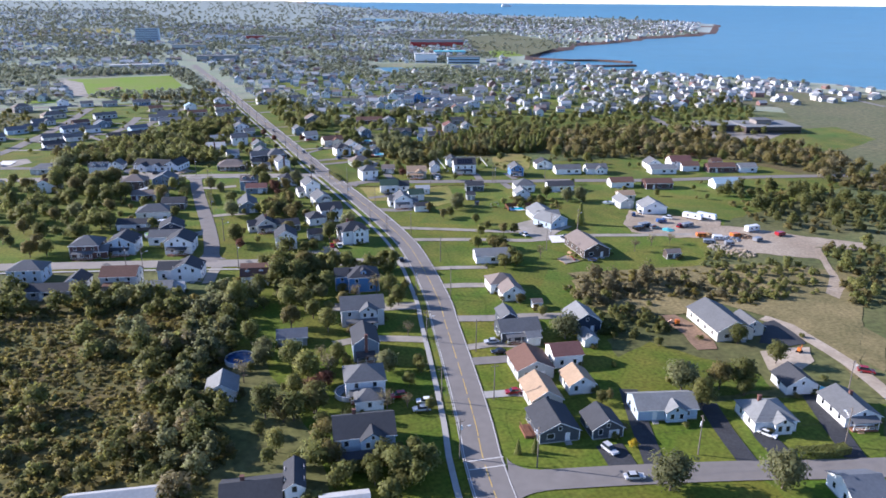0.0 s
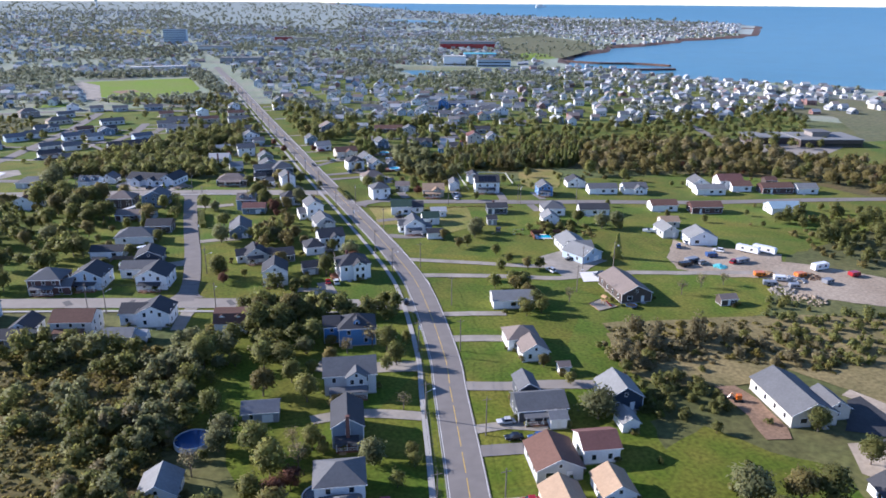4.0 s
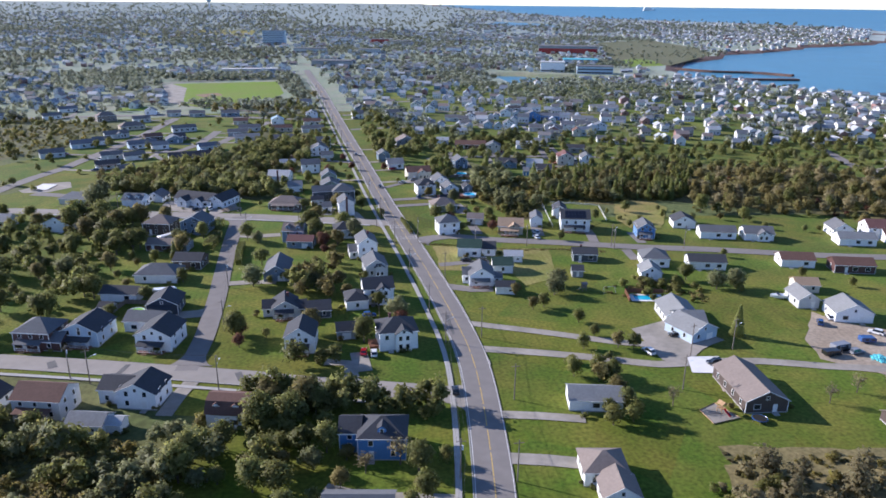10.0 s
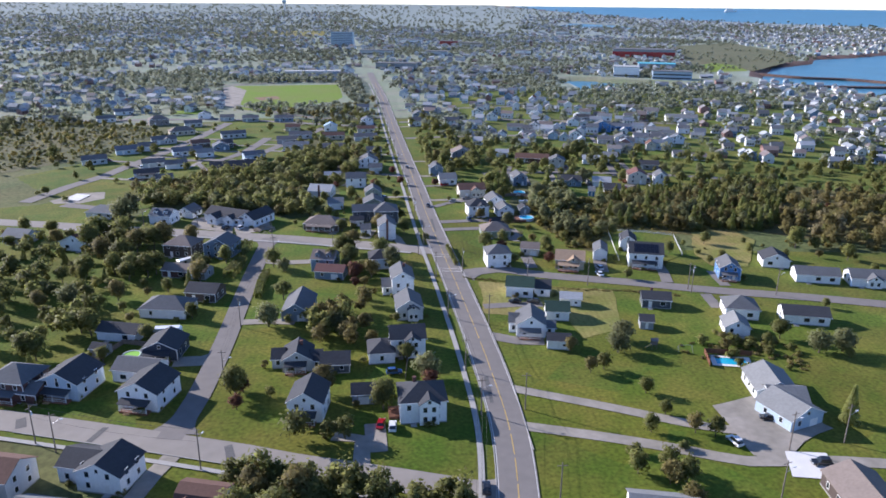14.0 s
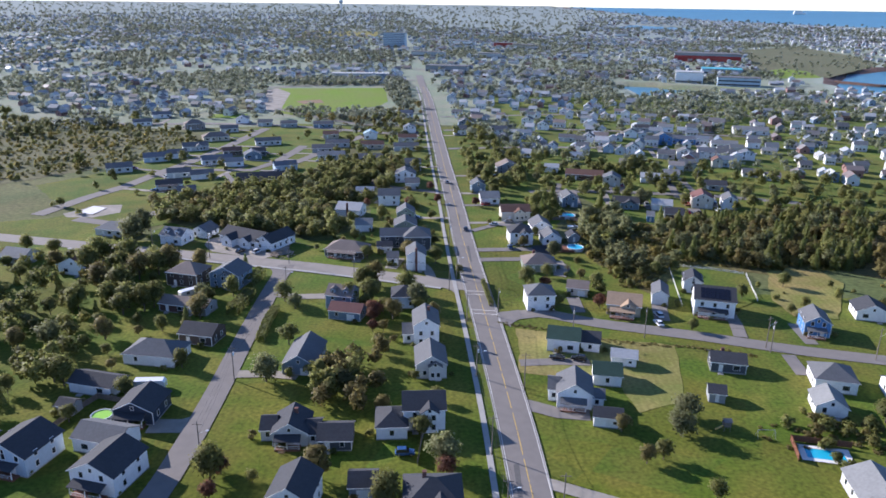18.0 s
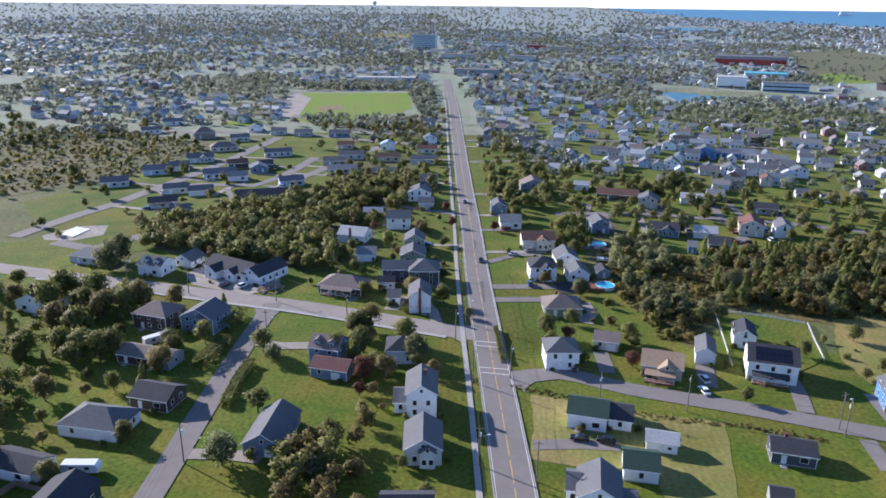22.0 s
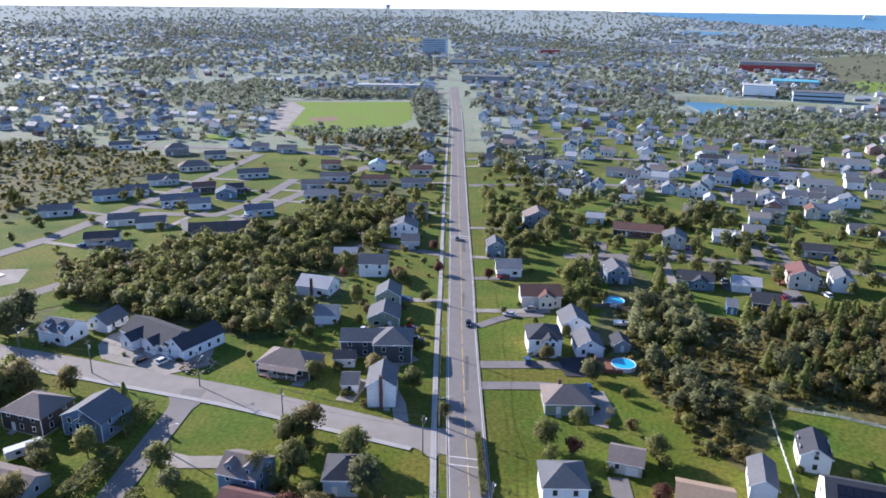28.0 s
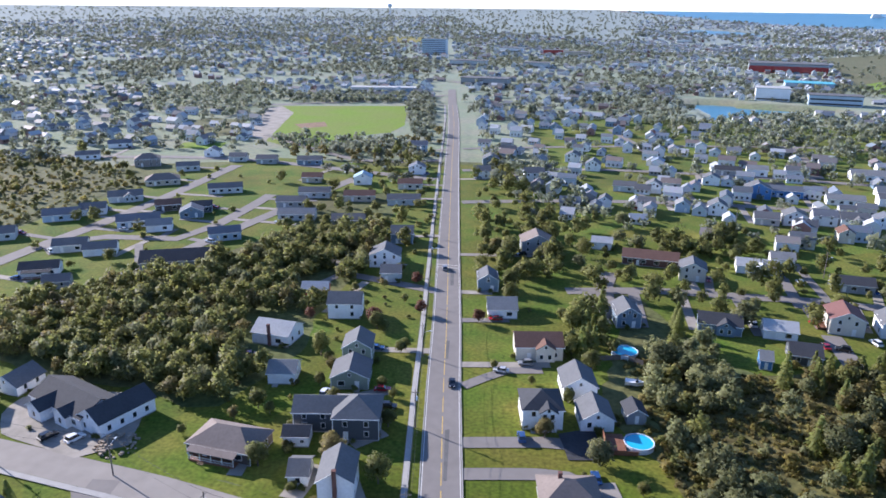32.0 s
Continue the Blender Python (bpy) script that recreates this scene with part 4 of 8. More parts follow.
def block(root, x, y, w, d, h, roof, wall, rcol, bare=False, door=None, garage=False, side="both"):
    """One block of a house under its root: walls, foundation, roof, eaves, windows, doors."""
    ws, rs, rise = roof_shape(w, d, h, roof)
    put("wall", polys("wall", *ws, M["siding " + wall]), root, (x, y, 0.25))
    put("foundation", polys("foundation", *box(-w / 2 - 0.04, -d / 2 - 0.04, -0.1, w / 2 + 0.04, d / 2 + 0.04, 0.28), M["concrete"]), root, (x, y, 0))
    put("roof", welded("roof", *rs, M["shingle " + rcol]), root, (x, y, 0.25))
    fascia = [box(-w / 2 - 0.44, -d / 2 - 0.44, h + 0.02 - 0.22, w / 2 + 0.44, -d / 2 - 0.40, h + 0.02)] if roof in ("gx", "h") else []
    if roof == "gy":
        k, e, hd = rise / (w / 2), w / 2 + 0.4, d / 2 + 0.42
        for s in (-1, 1):
            v = [(0, -hd, h + rise - 0.03), (s * e, -hd, h - 0.4 * k - 0.03), (s * e, -hd, h - 0.4 * k + 0.17), (0, -hd, h + rise + 0.17)]
            v += [(a, b + 0.05, c) for a, b, c in v]
            fascia.append((v, [(0, 1, 2, 3), (7, 6, 5, 4), (0, 4, 5, 1), (1, 5, 6, 2), (2, 6, 7, 3), (3, 7, 4, 0)]))
    if fascia:
        put("fascia", welded("fascia", *merged(*fascia), M["trim"]), root, (x, y, 0.25))
    if wall in ("dg", "nv", "br", "rb", "bg", "bl", "gn", "tb"):
        for sx in (-1, 1):
            put("corner_board", polys("corner_board", *box(sx * w / 2 - 0.09 + sx * 0.02, -d / 2 - 0.03, 0, sx * w / 2 + 0.09 + sx * 0.02, -d / 2 + 0.12, h), M["trim"]), root, (x, y, 0.25))
    if bare:
        return rise
    floors = 2 if h > 4.0 else 1
    size = (0.95, 1.35) if h > 4.0 or w < 9 else (1.7, 1.3)
    gx = -w / 4 if garage else None
    if garage:
        put("garage_door", GARAGE, root, (x + (w / 5 if w > 6 else 0), y - d / 2, 0.1))
        if w > 6.5:
            pierce(root, x - w / 4, y - d / 2, 1.25, 0, (0.95, 1.35))
    else:
        if door is not None:
            put("door", DOOR, root, (x + door, y - d / 2, 0.28))
            put("door_frame", DOOR_FRAME, root, (x + door, y - d / 2, 0.28))
            if root.location.y < 480:
                put("door_step", STEP, root, (x + door, y - d / 2 - 0.06, 0.0))
        windows(root, x, y - d / 2, 0, w - 0.8, floors, size, door, 1.15)
    if roof == "gy" and w > 6 and rise > 1.7:
        pierce(root, x, y - d / 2, h + 0.55, 0, (0.7, 0.9))
    if root.location.y > 560:
        side = ""
    if side in ("both", "w"):
        windows(root, x - w / 2, y, -math.pi / 2, d - 1.5, floors, (0.95, 1.35), None, 1.15)
    if side in ("both", "e"):
        windows(root, x + w / 2, y, math.pi / 2, d - 1.5, floors, (0.95, 1.35), None, 1.15)
    return rise


def chimney(root, x, y, z, front=None):
    z0 = 0.0 if front is not None else z - 1.6
    put("chimney", polys("chimney", *merged(box(-0.4, -0.35, z0, 0.4, 0.35, z + 0.9), box(-0.46, -0.41, z + 0.9, 0.46, 0.41, z + 1.05)), M["brick"]), root, (x, y, 0))


def house(x, y, turn, w, d, h, roof, wall, rcol, opts=""):
    """A detached house, garage or shed with its parts; x, y is the middle of its main block."""
    o = opts.split(",")
    kind = "shed" if "shed" in o else "barn" if "barn" in o else "garage" if "garage" in o and w < 9.5 else "house"
    storeys = {"house": "two-storey " if h > 4.0 else "single-storey "}.get(kind, "")
    shape = {"gy": "gable-fronted", "gx": "gabled", "h": "hip-roofed", "gm": "gambrel-roofed"}[roof]
    FOOT.append((x, y, max(w, d) / 2))
    root = new(kind if kind != "house" or h > 4.0 else "bungalow")
    root.location, root.rotation_euler = (x, y, float(lift(x, y)) + 0.0), (0, 0, radians(turn))
    tagged(root, "%s%s %s with %s siding and %s shingle roof" % (storeys, shape, kind, WALLS[wall][0], ROOFS[rcol][0]), kind, "houses of the town" if kind == "house" else "outbuildings of the town", "")
    small = kind in ("shed",)
    rise = block(root, 0, 0, w, d, h, roof, wall, rcol, small, None if small or "garage" in o and kind == "garage" else (-w * 0.22 if roof != "gy" else w * 0.2), "garage" in o)
    if small:
        put("door", DOOR, root, (0, -d / 2, 0.28))
        if w > 5:
            pierce(root, w / 4, -d / 2, 1.2, 0, (0.8, 0.7))
    if "chim" in o:
        chimney(root, -w * 0.15 if roof != "gy" else 0.9, d * 0.12, h + rise)
    if "chimf" in o:
        chimney(root, 0.0, -d / 2 - 0.36, h + rise, True)
    if "gablefront" in o:
        gw = min(5.2, w * 0.42)
        ws, rs, r2 = roof_shape(gw, 3.6, h - 0.02, "gy", 0.3)
        gx = w * 0.12
        put("gable_wall", polys("gable_wall", *ws, M["siding " + wall]), root, (gx, -d / 2 + 0.4, 0.25))
        put("gable_roof", welded("gable_roof", *rs, M["shingle " + rcol]), root, (gx, -d / 2 + 0.4, 0.26))
        for fl in range(2 if h > 4 else 1):
            for s in (-1, 1):
                pierce(root, gx + s * gw * 0.22, -d / 2 - 1.4, 1.15 + 2.55 * fl, 0, (0.95, 1.35))
        pierce(root, gx, -d / 2 - 1.4, h + 0.35, 0, (0.7, 0.9))
    if "porch" in o:
        pw, px, pd = w * 0.72, -w * 0.04, 2.0
        y0 = -d / 2 - (1.4 if "gablefront" in o else 0)
        put("porch_floor", polys("porch_floor", *box(-pw / 2, -pd, 0, pw / 2, 0, 0.45), M["deck wood"]), root, (px, y0, 0))
        put("porch_roof", polys("porch_roof", [(-pw / 2 - 0.2, -pd - 0.3, 2.55), (pw / 2 + 0.2, -pd - 0.3, 2.55), (pw / 2 + 0.2, 0, 3.15), (-pw / 2 - 0.2, 0, 3.15), (-pw / 2 - 0.2, -pd - 0.3, 2.68), (pw / 2 + 0.2, -pd - 0.3, 2.68), (pw / 2 + 0.2, 0, 3.28), (-pw / 2 - 0.2, 0, 3.28)], box(0, 0, 0, 1, 1, 1)[1], M["shingle " + rcol]), root, (px, y0, 0))
        n = max(3, int(pw / 2.2))
        for i in range(n):
            put("post", POST, root, (px - pw / 2 + 0.15 + (pw - 0.3) * i / (n - 1), y0 - pd + 0.12, 0.45))
        put("railing", polys("railing", *merged(box(-pw / 2, -0.03, 1.25, pw / 2, 0.03, 1.33), box(-pw / 2, -0.02, 0.6, pw / 2, 0.02, 0.66), *[box(-pw / 2 + i * 0.3 - 0.02, -0.02, 0.66, -pw / 2 + i * 0.3 + 0.02, 0.02, 1.25) for i in range(int(pw / 0.3))]), M["trim"]), root, (px, y0 - pd + 0.12, 0))
        put("porch_step", polys("porch_step", *merged(box(-0.8, -0.35, 0, 0.8, 0, 0.32), box(-0.8, -0.7, 0, 0.8, -0.35, 0.16)), M["pine wood"]), root, (px - w * 0.15, y0 - pd, 0))
    if "deck" in o:
        put("deck", polys("deck", *merged(box(0, 0, 0.0, 2.6, 5.0, 0.7), *[box(0.0, i * 1.2, 0.7, 0.1, i * 1.2 + 0.1, 1.6) for i in range(5)], box(0, 0, 1.55, 0.1, 5.0, 1.65)), M["deck wood"]), root, (-w / 2 - 2.62, -d / 4, 0))
    if "dormer" in o:
        for s in (-1, 1):
            ws, rs, r2 = roof_shape(1.8, 2.2, 1.5, "gy", 0.18, 0.1)
            put("dormer_wall", polys("dormer_wall", *ws, M["siding " + wall]), root, (s * w / 4, -d * 0.26, h + 0.55))
            put("dormer_roof", welded("dormer_roof", *rs, M["shingle " + rcol]), root, (s * w / 4, -d * 0.26, h + 0.55))
            pierce(root, s * w / 4, -d * 0.26 - 1.1, h + 0.75, 0, (0.7, 0.9))
    if "eyedormer" in o:
        ws, rs, r2 = roof_shape(1.9, 2.6, 1.3, "gy", 0.2, 0.1)
        put("dormer_wall", polys("dormer_wall", *ws, M["siding " + wall]), root, (0, -d * 0.24, h + 0.75))
        put("dormer_roof", welded("dormer_roof", *rs, M["shingle " + rcol]), root, (0, -d * 0.24, h + 0.75))
        pierce(root, 0, -d * 0.24 - 1.3, h + 0.95, 0, (0.7, 0.9))
    if "solar" in o:
        k = rise / (d / 2)
        for i in range(6):
            for j in range(2):
                xx, yy = -w * 0.36 + i * w * 0.12, -d / 2 + 0.5 + j * 2.0
                z0, z1 = h + 0.25 + 0.2 + (yy + d / 2) * k, h + 0.25 + 0.2 + (yy + 1.85 + d / 2) * k
                ww = w * 0.112
                v = [(xx, yy, z0), (xx + ww, yy, z0), (xx + ww, yy + 1.85, z1), (xx, yy + 1.85, z1)]
                put("solar_panel", polys("solar_panel", v + [(a, b, c + 0.06) for a, b, c in v], box(0, 0, 0, 1, 1, 1)[1], M["solar"]), root)
    return root


POST = polys("post", *box(-0.07, -0.07, 0, 0.07, 0.07, 2.15), M["trim"])


def wing(root, x, y, w, d, h, roof, wall, rcol):
    """A further block of the same house."""
    m = Matrix.Rotation(root.rotation_euler.z, 2) @ Vector((x, y))
    FOOT.append((root.location.x + m.x, root.location.y + m.y, max(w, d) / 2))
    block(root, x, y, w, d, h, roof, wall, rcol)


# south end, right of main road (t0)
h = house(76.4, 133.6, -9, 9.6, 11.0, 2.7, 'gy', 'dg', 'ch', 'deck')
h = house(87.7, 129.8, -9, 7.5, 8.0, 2.5, 'gy', 'dg', 'ch', 'garage')
h = house(80.2, 147.1, -9, 8.0, 11.0, 2.7, 'gy', 'cr', 'tn')
h = house(84.5, 162.0, -9, 10.1, 11.0, 2.9, 'gy', 'lg', 'br')
wing(h, 11.0, 3.4, 8.3, 8.0, 3.6, 'gx', 'wh', 'rb')
h = house(92.3, 149.6, -9, 7.0, 8.0, 2.6, 'gy', 'wh', 'tn', 'garage')
h = house(90.6, 183.3, -9, 12.1, 9.0, 3.2, 'gx', 'dg', 'gr', 'porch')
wing(h, -1.2, 8.3, 5.0, 7.6, 3.8, 'gy', 'dg', 'gr')
h = house(112.4, 182.5, -9, 8.9, 10.0, 3.6, 'gy', 'nv', 'lg', 'barn')
h = house(108.4, 171.6, -9, 4.1, 6.0, 2.4, 'gy', 'wh', 'lg', 'shed')
h = house(92.5, 176.8, -9, 4.0, 4.0, 2.6, 'gx', 'wh', 'lg', 'shed')
h = house(101.5, 211.5, -9, 7.6, 7.5, 2.9, 'gy', 'wh', 'tb')
wing(h, -1.6, 8.0, 9.2, 8.6, 3.4, 'h', 'wh', 'tb')
h = house(105.7, 200.3, -9, 3.0, 3.0, 2.2, 'gx', 'wh', 'tb', 'shed')
h = house(106.2, 131.9, -15, 14.9, 8.5, 2.8, 'gx', 'lb', 'lg', 'gablefront')
h = house(127.6, 119.6, -15, 10.4, 10.0, 2.9, 'h', 'wh', 'lg', 'gablefront,chim')
h = house(149.5, 115.3, -15, 9.0, 12.0, 2.7, 'gy', 'wh', 'gr', 'porch,chim')
h = house(147.0, 130.3, -15, 8.4, 8.0, 2.5, 'gy', 'wh', 'ch', 'garage')
h = house(153.2, 167.6, -10, 11.8, 19.0, 3.2, 'gy', 'cr', 'gr')
wing(h, 7.4, -3.2, 6.4, 8.5, 3.0, 'gy', 'cr', 'gr')
h = house(151.9, 246.7, -5, 10.8, 19.0, 3.2, 'gy', 'br', 'tb')
h = house(109.9, 248.0, -12, 13.2, 8.0, 2.9, 'gx', 'wh', 'lg')
h = house(179.9, 228.0, -9, 5.6, 4.0, 2.2, 'gx', 'br', 'tb', 'shed')
# south end, left of main road
h = house(32.2, 141.7, -9, 13.4, 10.0, 5.4, 'gx', 'lb', 'ch', 'gablefront,porch,chim')
h = house(38.3, 165.8, -9, 10.1, 9.0, 5.2, 'h', 'wh', 'gr', 'porch')
wing(h, 0.5, -7.1, 6.9, 6.0, 2.8, 'h', 'wh', 'gr')
h = house(43.7, 187.1, -9, 7.0, 11.0, 5.4, 'gy', 'bg', 'ch', 'chimf,porch')
h = house(48.4, 209.8, -9, 13.2, 10.0, 5.4, 'gx', 'lg', 'gr', 'gablefront,porch')
h = house(55.4, 236.7, -9, 10.6, 9.6, 5.4, 'h', 'bl', 'ch', 'eyedormer')
wing(h, -7.4, 1.6, 4.6, 7.4, 5.0, 'gx', 'bl', 'ch')
h = house(24.9, 200.8, -9, 8.5, 6.0, 2.6, 'gx', 'gy', 'bl', 'garage')
h = house(3.1, 175.8, -9, 7.6, 8.0, 2.8, 'gy', 'wh', 'lg', 'garage')
h = house(20.1, 254.1, -14, 9.4, 8.0, 3.6, 'gm', 'wh', 'br', 'dormer')
h = house(-2.5, 266.5, -14, 10.1, 9.0, 4.4, 'gy', 'wh', 'ch')
wing(h, -6.8, 1.4, 7.6, 8.0, 3.8, 'gx', 'wh', 'ch')
h = house(-25.1, 265.3, -14, 12.0, 9.0, 5.0, 'gx', 'lg', 'br', 'porch')
h = house(-12.4, 255.1, -14, 8.8, 6.0, 2.5, 'gx', 'wh', 'lg', 'shed')
h = house(-6.4, 253.9, -14, 4.1, 4.0, 2.2, 'gx', 'wh', 'wh', 'shed')
h = house(-39.8, 268.7, -14, 6.9, 9.0, 3.0, 'gy', 'wh', 'ch')
h = house(-57.0, 283.0, -14, 11.6, 9.0, 4.8, 'h', 'lb', 'gr')
h = house(-45.9, 263.4, -14, 17.8, 7.0, 2.6, 'gx', 'gy', 'ch')
h = house(5.9, 129.6, -9, 11.8, 9.0, 2.8, 'gx', 'wh', 'ch', 'chim')
wing(h, 8.6, 1.6, 3.9, 9.0, 4.4, 'gy', 'wh', 'ch')
h = house(-20.7, 136.0, -9, 17.0, 6.0, 2.8, 'gx', 'wh', 'wh')
h = house(22.8, 119.1, -9, 9.4, 8.0, 2.7, 'gx', 'wh', 'wh')
h = house(124.7, 90.1, -15, 8.1, 9.0, 3.0, 'gx', 'wh', 'bl')
# cross street C, north side
h = house(-39.4, 305.5, -14, 10.8, 10.0, 5.2, 'h', 'rb', 'gr', 'porch')
wing(h, 5.4, -1.8, 6.9, 7.0, 2.8, 'gx', 'rb', 'gr')
h = house(-26.3, 306.2, -14, 10.9, 11.0, 4.6, 'gy', 'lb', 'ch', 'porch')
h = house(-4.6, 299.8, -14, 10.5, 11.0, 4.8, 'gy', 'wh', 'ch', 'porch')
wing(h, -8.9, 10.3, 11.6, 8.0, 3.4, 'gx', 'wh', 'gr')
h = house(-8.0, 325.6, -4, 9.8, 10.0, 3.4, 'gy', 'nv', 'ch', 'porch')
h = house(-24.0, 337.2, -14, 12.4, 7.0, 2.7, 'gx', 'wh', 'ch')
h = house(-15.4, 354.8, -8, 15.0, 10.0, 3.0, 'h', 'wr', 'gr', 'garage')
h = house(-26.3, 326.0, -14, 4.2, 4.0, 2.3, 'gx', 'gy', 'ch', 'shed')
h = house(-25.9, 413.5, -14, 11.8, 10.0, 4.8, 'h', 'br', 'tb')
h = house(-10.5, 412.4, -14, 11.1, 10.0, 5.0, 'gy', 'bg', 'gr', 'gablefront')
h = house(-21.3, 389.6, -14, 10.1, 7.0, 2.6, 'gx', 'rb', 'tb')
h = house(-13.7, 387.9, -14, 7.7, 7.0, 2.6, 'gx', 'gy', 'tb')
h = house(30.6, 316.9, 2, 7.9, 9.0, 3.3, 'gy', 'lg', 'ch', 'porch,chim')
wing(h, -5.4, 1.0, 3.2, 6.5, 2.7, 'gx', 'lg', 'ch')
wing(h, 5.2, -0.4, 2.8, 7.0, 2.6, 'gx', 'lg', 'ch')
h = house(26.7, 353.2, -3, 8.9, 15.0, 3.0, 'gy', 'bg', 'gr', 'garage')
h = house(36.2, 291.6, -6, 8.5, 10.0, 5.2, 'gy', 'wh', 'ch', 'porch,black')
h = house(41.1, 314.9, 2, 7.6, 8.0, 2.5, 'gx', 'dg', 'ch')
h = house(31.8, 394.2, -12, 8.6, 8.6, 4.8, 'gx', 'bg', 'tb', 'dormer')
h = house(34.6, 385.4, -12, 10.4, 7.0, 2.8, 'gx', 'bg', 'rb', 'garage')
# main road left side (north of bend)
h = house(63.9, 289.9, 3, 11.2, 10.0, 5.6, 'h', 'wh', 'ch', 'gablefront,deck,chim')
h = house(49.3, 297.2, 3, 5.6, 6.0, 2.7, 'gx', 'gy', 'ch', 'garage')
h = house(61.0, 324.1, 4, 9.9, 9.0, 5.4, 'gx', 'wh', 'ch', 'gablefront')
wing(h, -7.7, -3.4, 7.2, 9.0, 3.2, 'h', 'wh', 'ch')
h = house(62.1, 350.4, 4, 8.2, 11.0, 4.0, 'gy', 'lg', 'gr', 'gablefront')
h = house(60.2, 369.6, 4, 7.4, 11.0, 6.6, 'gy', 'wh', 'gr', 'chim')
wing(h, -5.2, 0.6, 3.2, 7.5, 2.9, 'gx', 'wh', 'gr')
h = house(52.3, 396.4, 4, 8.4, 9.0, 4.0, 'h', 'lb', 'ch')
h = house(54.6, 432.5, 4, 7.1, 10.0, 6.0, 'gy', 'wh', 'gr', 'chimf,tall')
wing(h, -8.8, 5.0, 4.1, 7.0, 2.6, 'gx', 'wh', 'gr')
h = house(54.1, 456.9, 4, 10.6, 11.0, 5.6, 'h', 'dg', 'gr')
wing(h, -8.1, 1.9, 13.9, 8.0, 5.0, 'gx', 'dg', 'gr')
h = house(41.2, 450.1, 4, 5.8, 5.0, 2.6, 'gx', 'wh', 'ch', 'shed')
h = house(26.8, 446.0, -12, 15.8, 10.0, 2.9, 'h', 'br', 'tb', 'porch')
h = house(48.0, 479.6, 4, 9.7, 10.0, 3.2, 'gy', 'gn', 'gr')
wing(h, 0.4, 12.8, 7.9, 9.0, 5.2, 'gy', 'gn', 'gr')
h = house(29.6, 479.5, 4, 7.2, 8.0, 3.0, 'gx', 'wh', 'lg')
h = house(20.9, 502.9, -12, 11.7, 10.0, 3.4, 'gx', 'wh', 'wh', 'chimf')
h = house(37.5, 523.2, 4, 10.5, 9.0, 5.0, 'gx', 'wh', 'gr')
h = house(23.7, 538.7, 4, 8.8, 6.0, 2.8, 'gx', 'rd', 'wh')
h = house(42.8, 572.5, 4, 11.6, 10.0, 4.4, 'gy', 'wh', 'gr')
h = house(45.6, 601.3, 4, 9.2, 9.0, 4.2, 'gx', 'bg', 'gr')
h = house(47.5, 556.1, 4, 7.2, 8.0, 3.4, 'gx', 'lg', 'gr')
# cross street B, north side
h = house(-4.3, 455.2, -28, 8.1, 15.0, 3.6, 'gy', 'wh', 'ch')
wing(h, -12.6, -2.7, 20.9, 11.0, 3.2, 'gx', 'wh', 'ch')
wing(h, -16.4, -7.3, 5.4, 8.0, 3.2, 'gy', 'wh', 'ch')
wing(h, -8.4, -5.6, 4.7, 8.0, 3.2, 'gy', 'wh', 'ch')
h = house(-46.2, 458.3, -14, 9.8, 9.0, 4.0, 'gx', 'wh', 'bg', 'dormer')
h = house(-37.6, 468.1, -14, 7.8, 9.0, 2.6, 'gy', 'wh', 'gr', 'garage')
h = house(-76.1, 468.6, -14, 13.9, 9.0, 2.8, 'h', 'lg', 'lg')
h = house(-69.3, 423.1, -14, 11.9, 10.0, 3.6, 'gy', 'wh', 'br')
h = house(-97.4, 432.6, -14, 10.8, 9.0, 3.0, 'gx', 'lg', 'lg')
h = house(-6.6, 367.4, -12, 10.5, 8.5, 3.0, 'gx', 'br', 'ch')
# main road right side
h = house(97.5, 395.9, 3, 9.1, 9.0, 5.4, 'h', 'wh', 'gr', 'tall')
h = house(112.7, 408.0, -14, 7.1, 7.0, 2.7, 'gx', 'cr', 'tb', 'garage')
h = house(125.5, 393.3, -14, 10.7, 10.0, 3.4, 'gx', 'tn', 'tn', 'gablefront,porch')
h = house(139.8, 402.3, -14, 5.2, 10.0, 3.6, 'gy', 'wh', 'gr', 'garage')
h = house(155.0, 393.4, -14, 12.6, 11.0, 5.6, 'gx', 'wh', 'ch', 'porch,solar')
wing(h, -5.4, 18.8, 6.2, 9.0, 4.2, 'gy', 'wh', 'ch')
h = house(181.8, 379.0, -14, 7.4, 10.0, 4.4, 'gy', 'bl', 'gr', 'porch')
h = house(101.6, 433.1, 3, 11.8, 10.0, 2.9, 'h', 'gn', 'tb', 'chim')
h = house(97.4, 464.9, 4, 9.6, 10.0, 5.2, 'h', 'wh', 'ch', 'gablefront')
h = house(107.7, 479.5, 4, 8.6, 10.0, 3.6, 'gy', 'wh', 'gr')
h = house(110.4, 464.7, 4, 7.8, 9.0, 3.0, 'gy', 'wh', 'gr', 'garage')
h = house(120.4, 467.4, 4, 4.7, 6.0, 2.4, 'gy', 'gy', 'ch', 'shed')
h = house(98.3, 500.7, 4, 13.3, 10.0, 4.0, 'gx', 'cr', 'br', 'gablefront')
h = house(127.3, 525.5, 4, 7.5, 10.0, 4.4, 'gy', 'bg', 'gr')
h = house(87.9, 528.7, 4, 9.3, 10.0, 3.0, 'gx', 'wh', 'lg')
h = house(82.8, 551.1, 4, 7.1, 9.0, 4.2, 'gy', 'bg', 'gr')
h = house(102.0, 594.7, 4, 12.8, 10.0, 4.6, 'gy', 'gy', 'tb')
h = house(129.4, 600.8, -10, 8.1, 6.0, 3.0, 'gx', 'wh', 'wh')
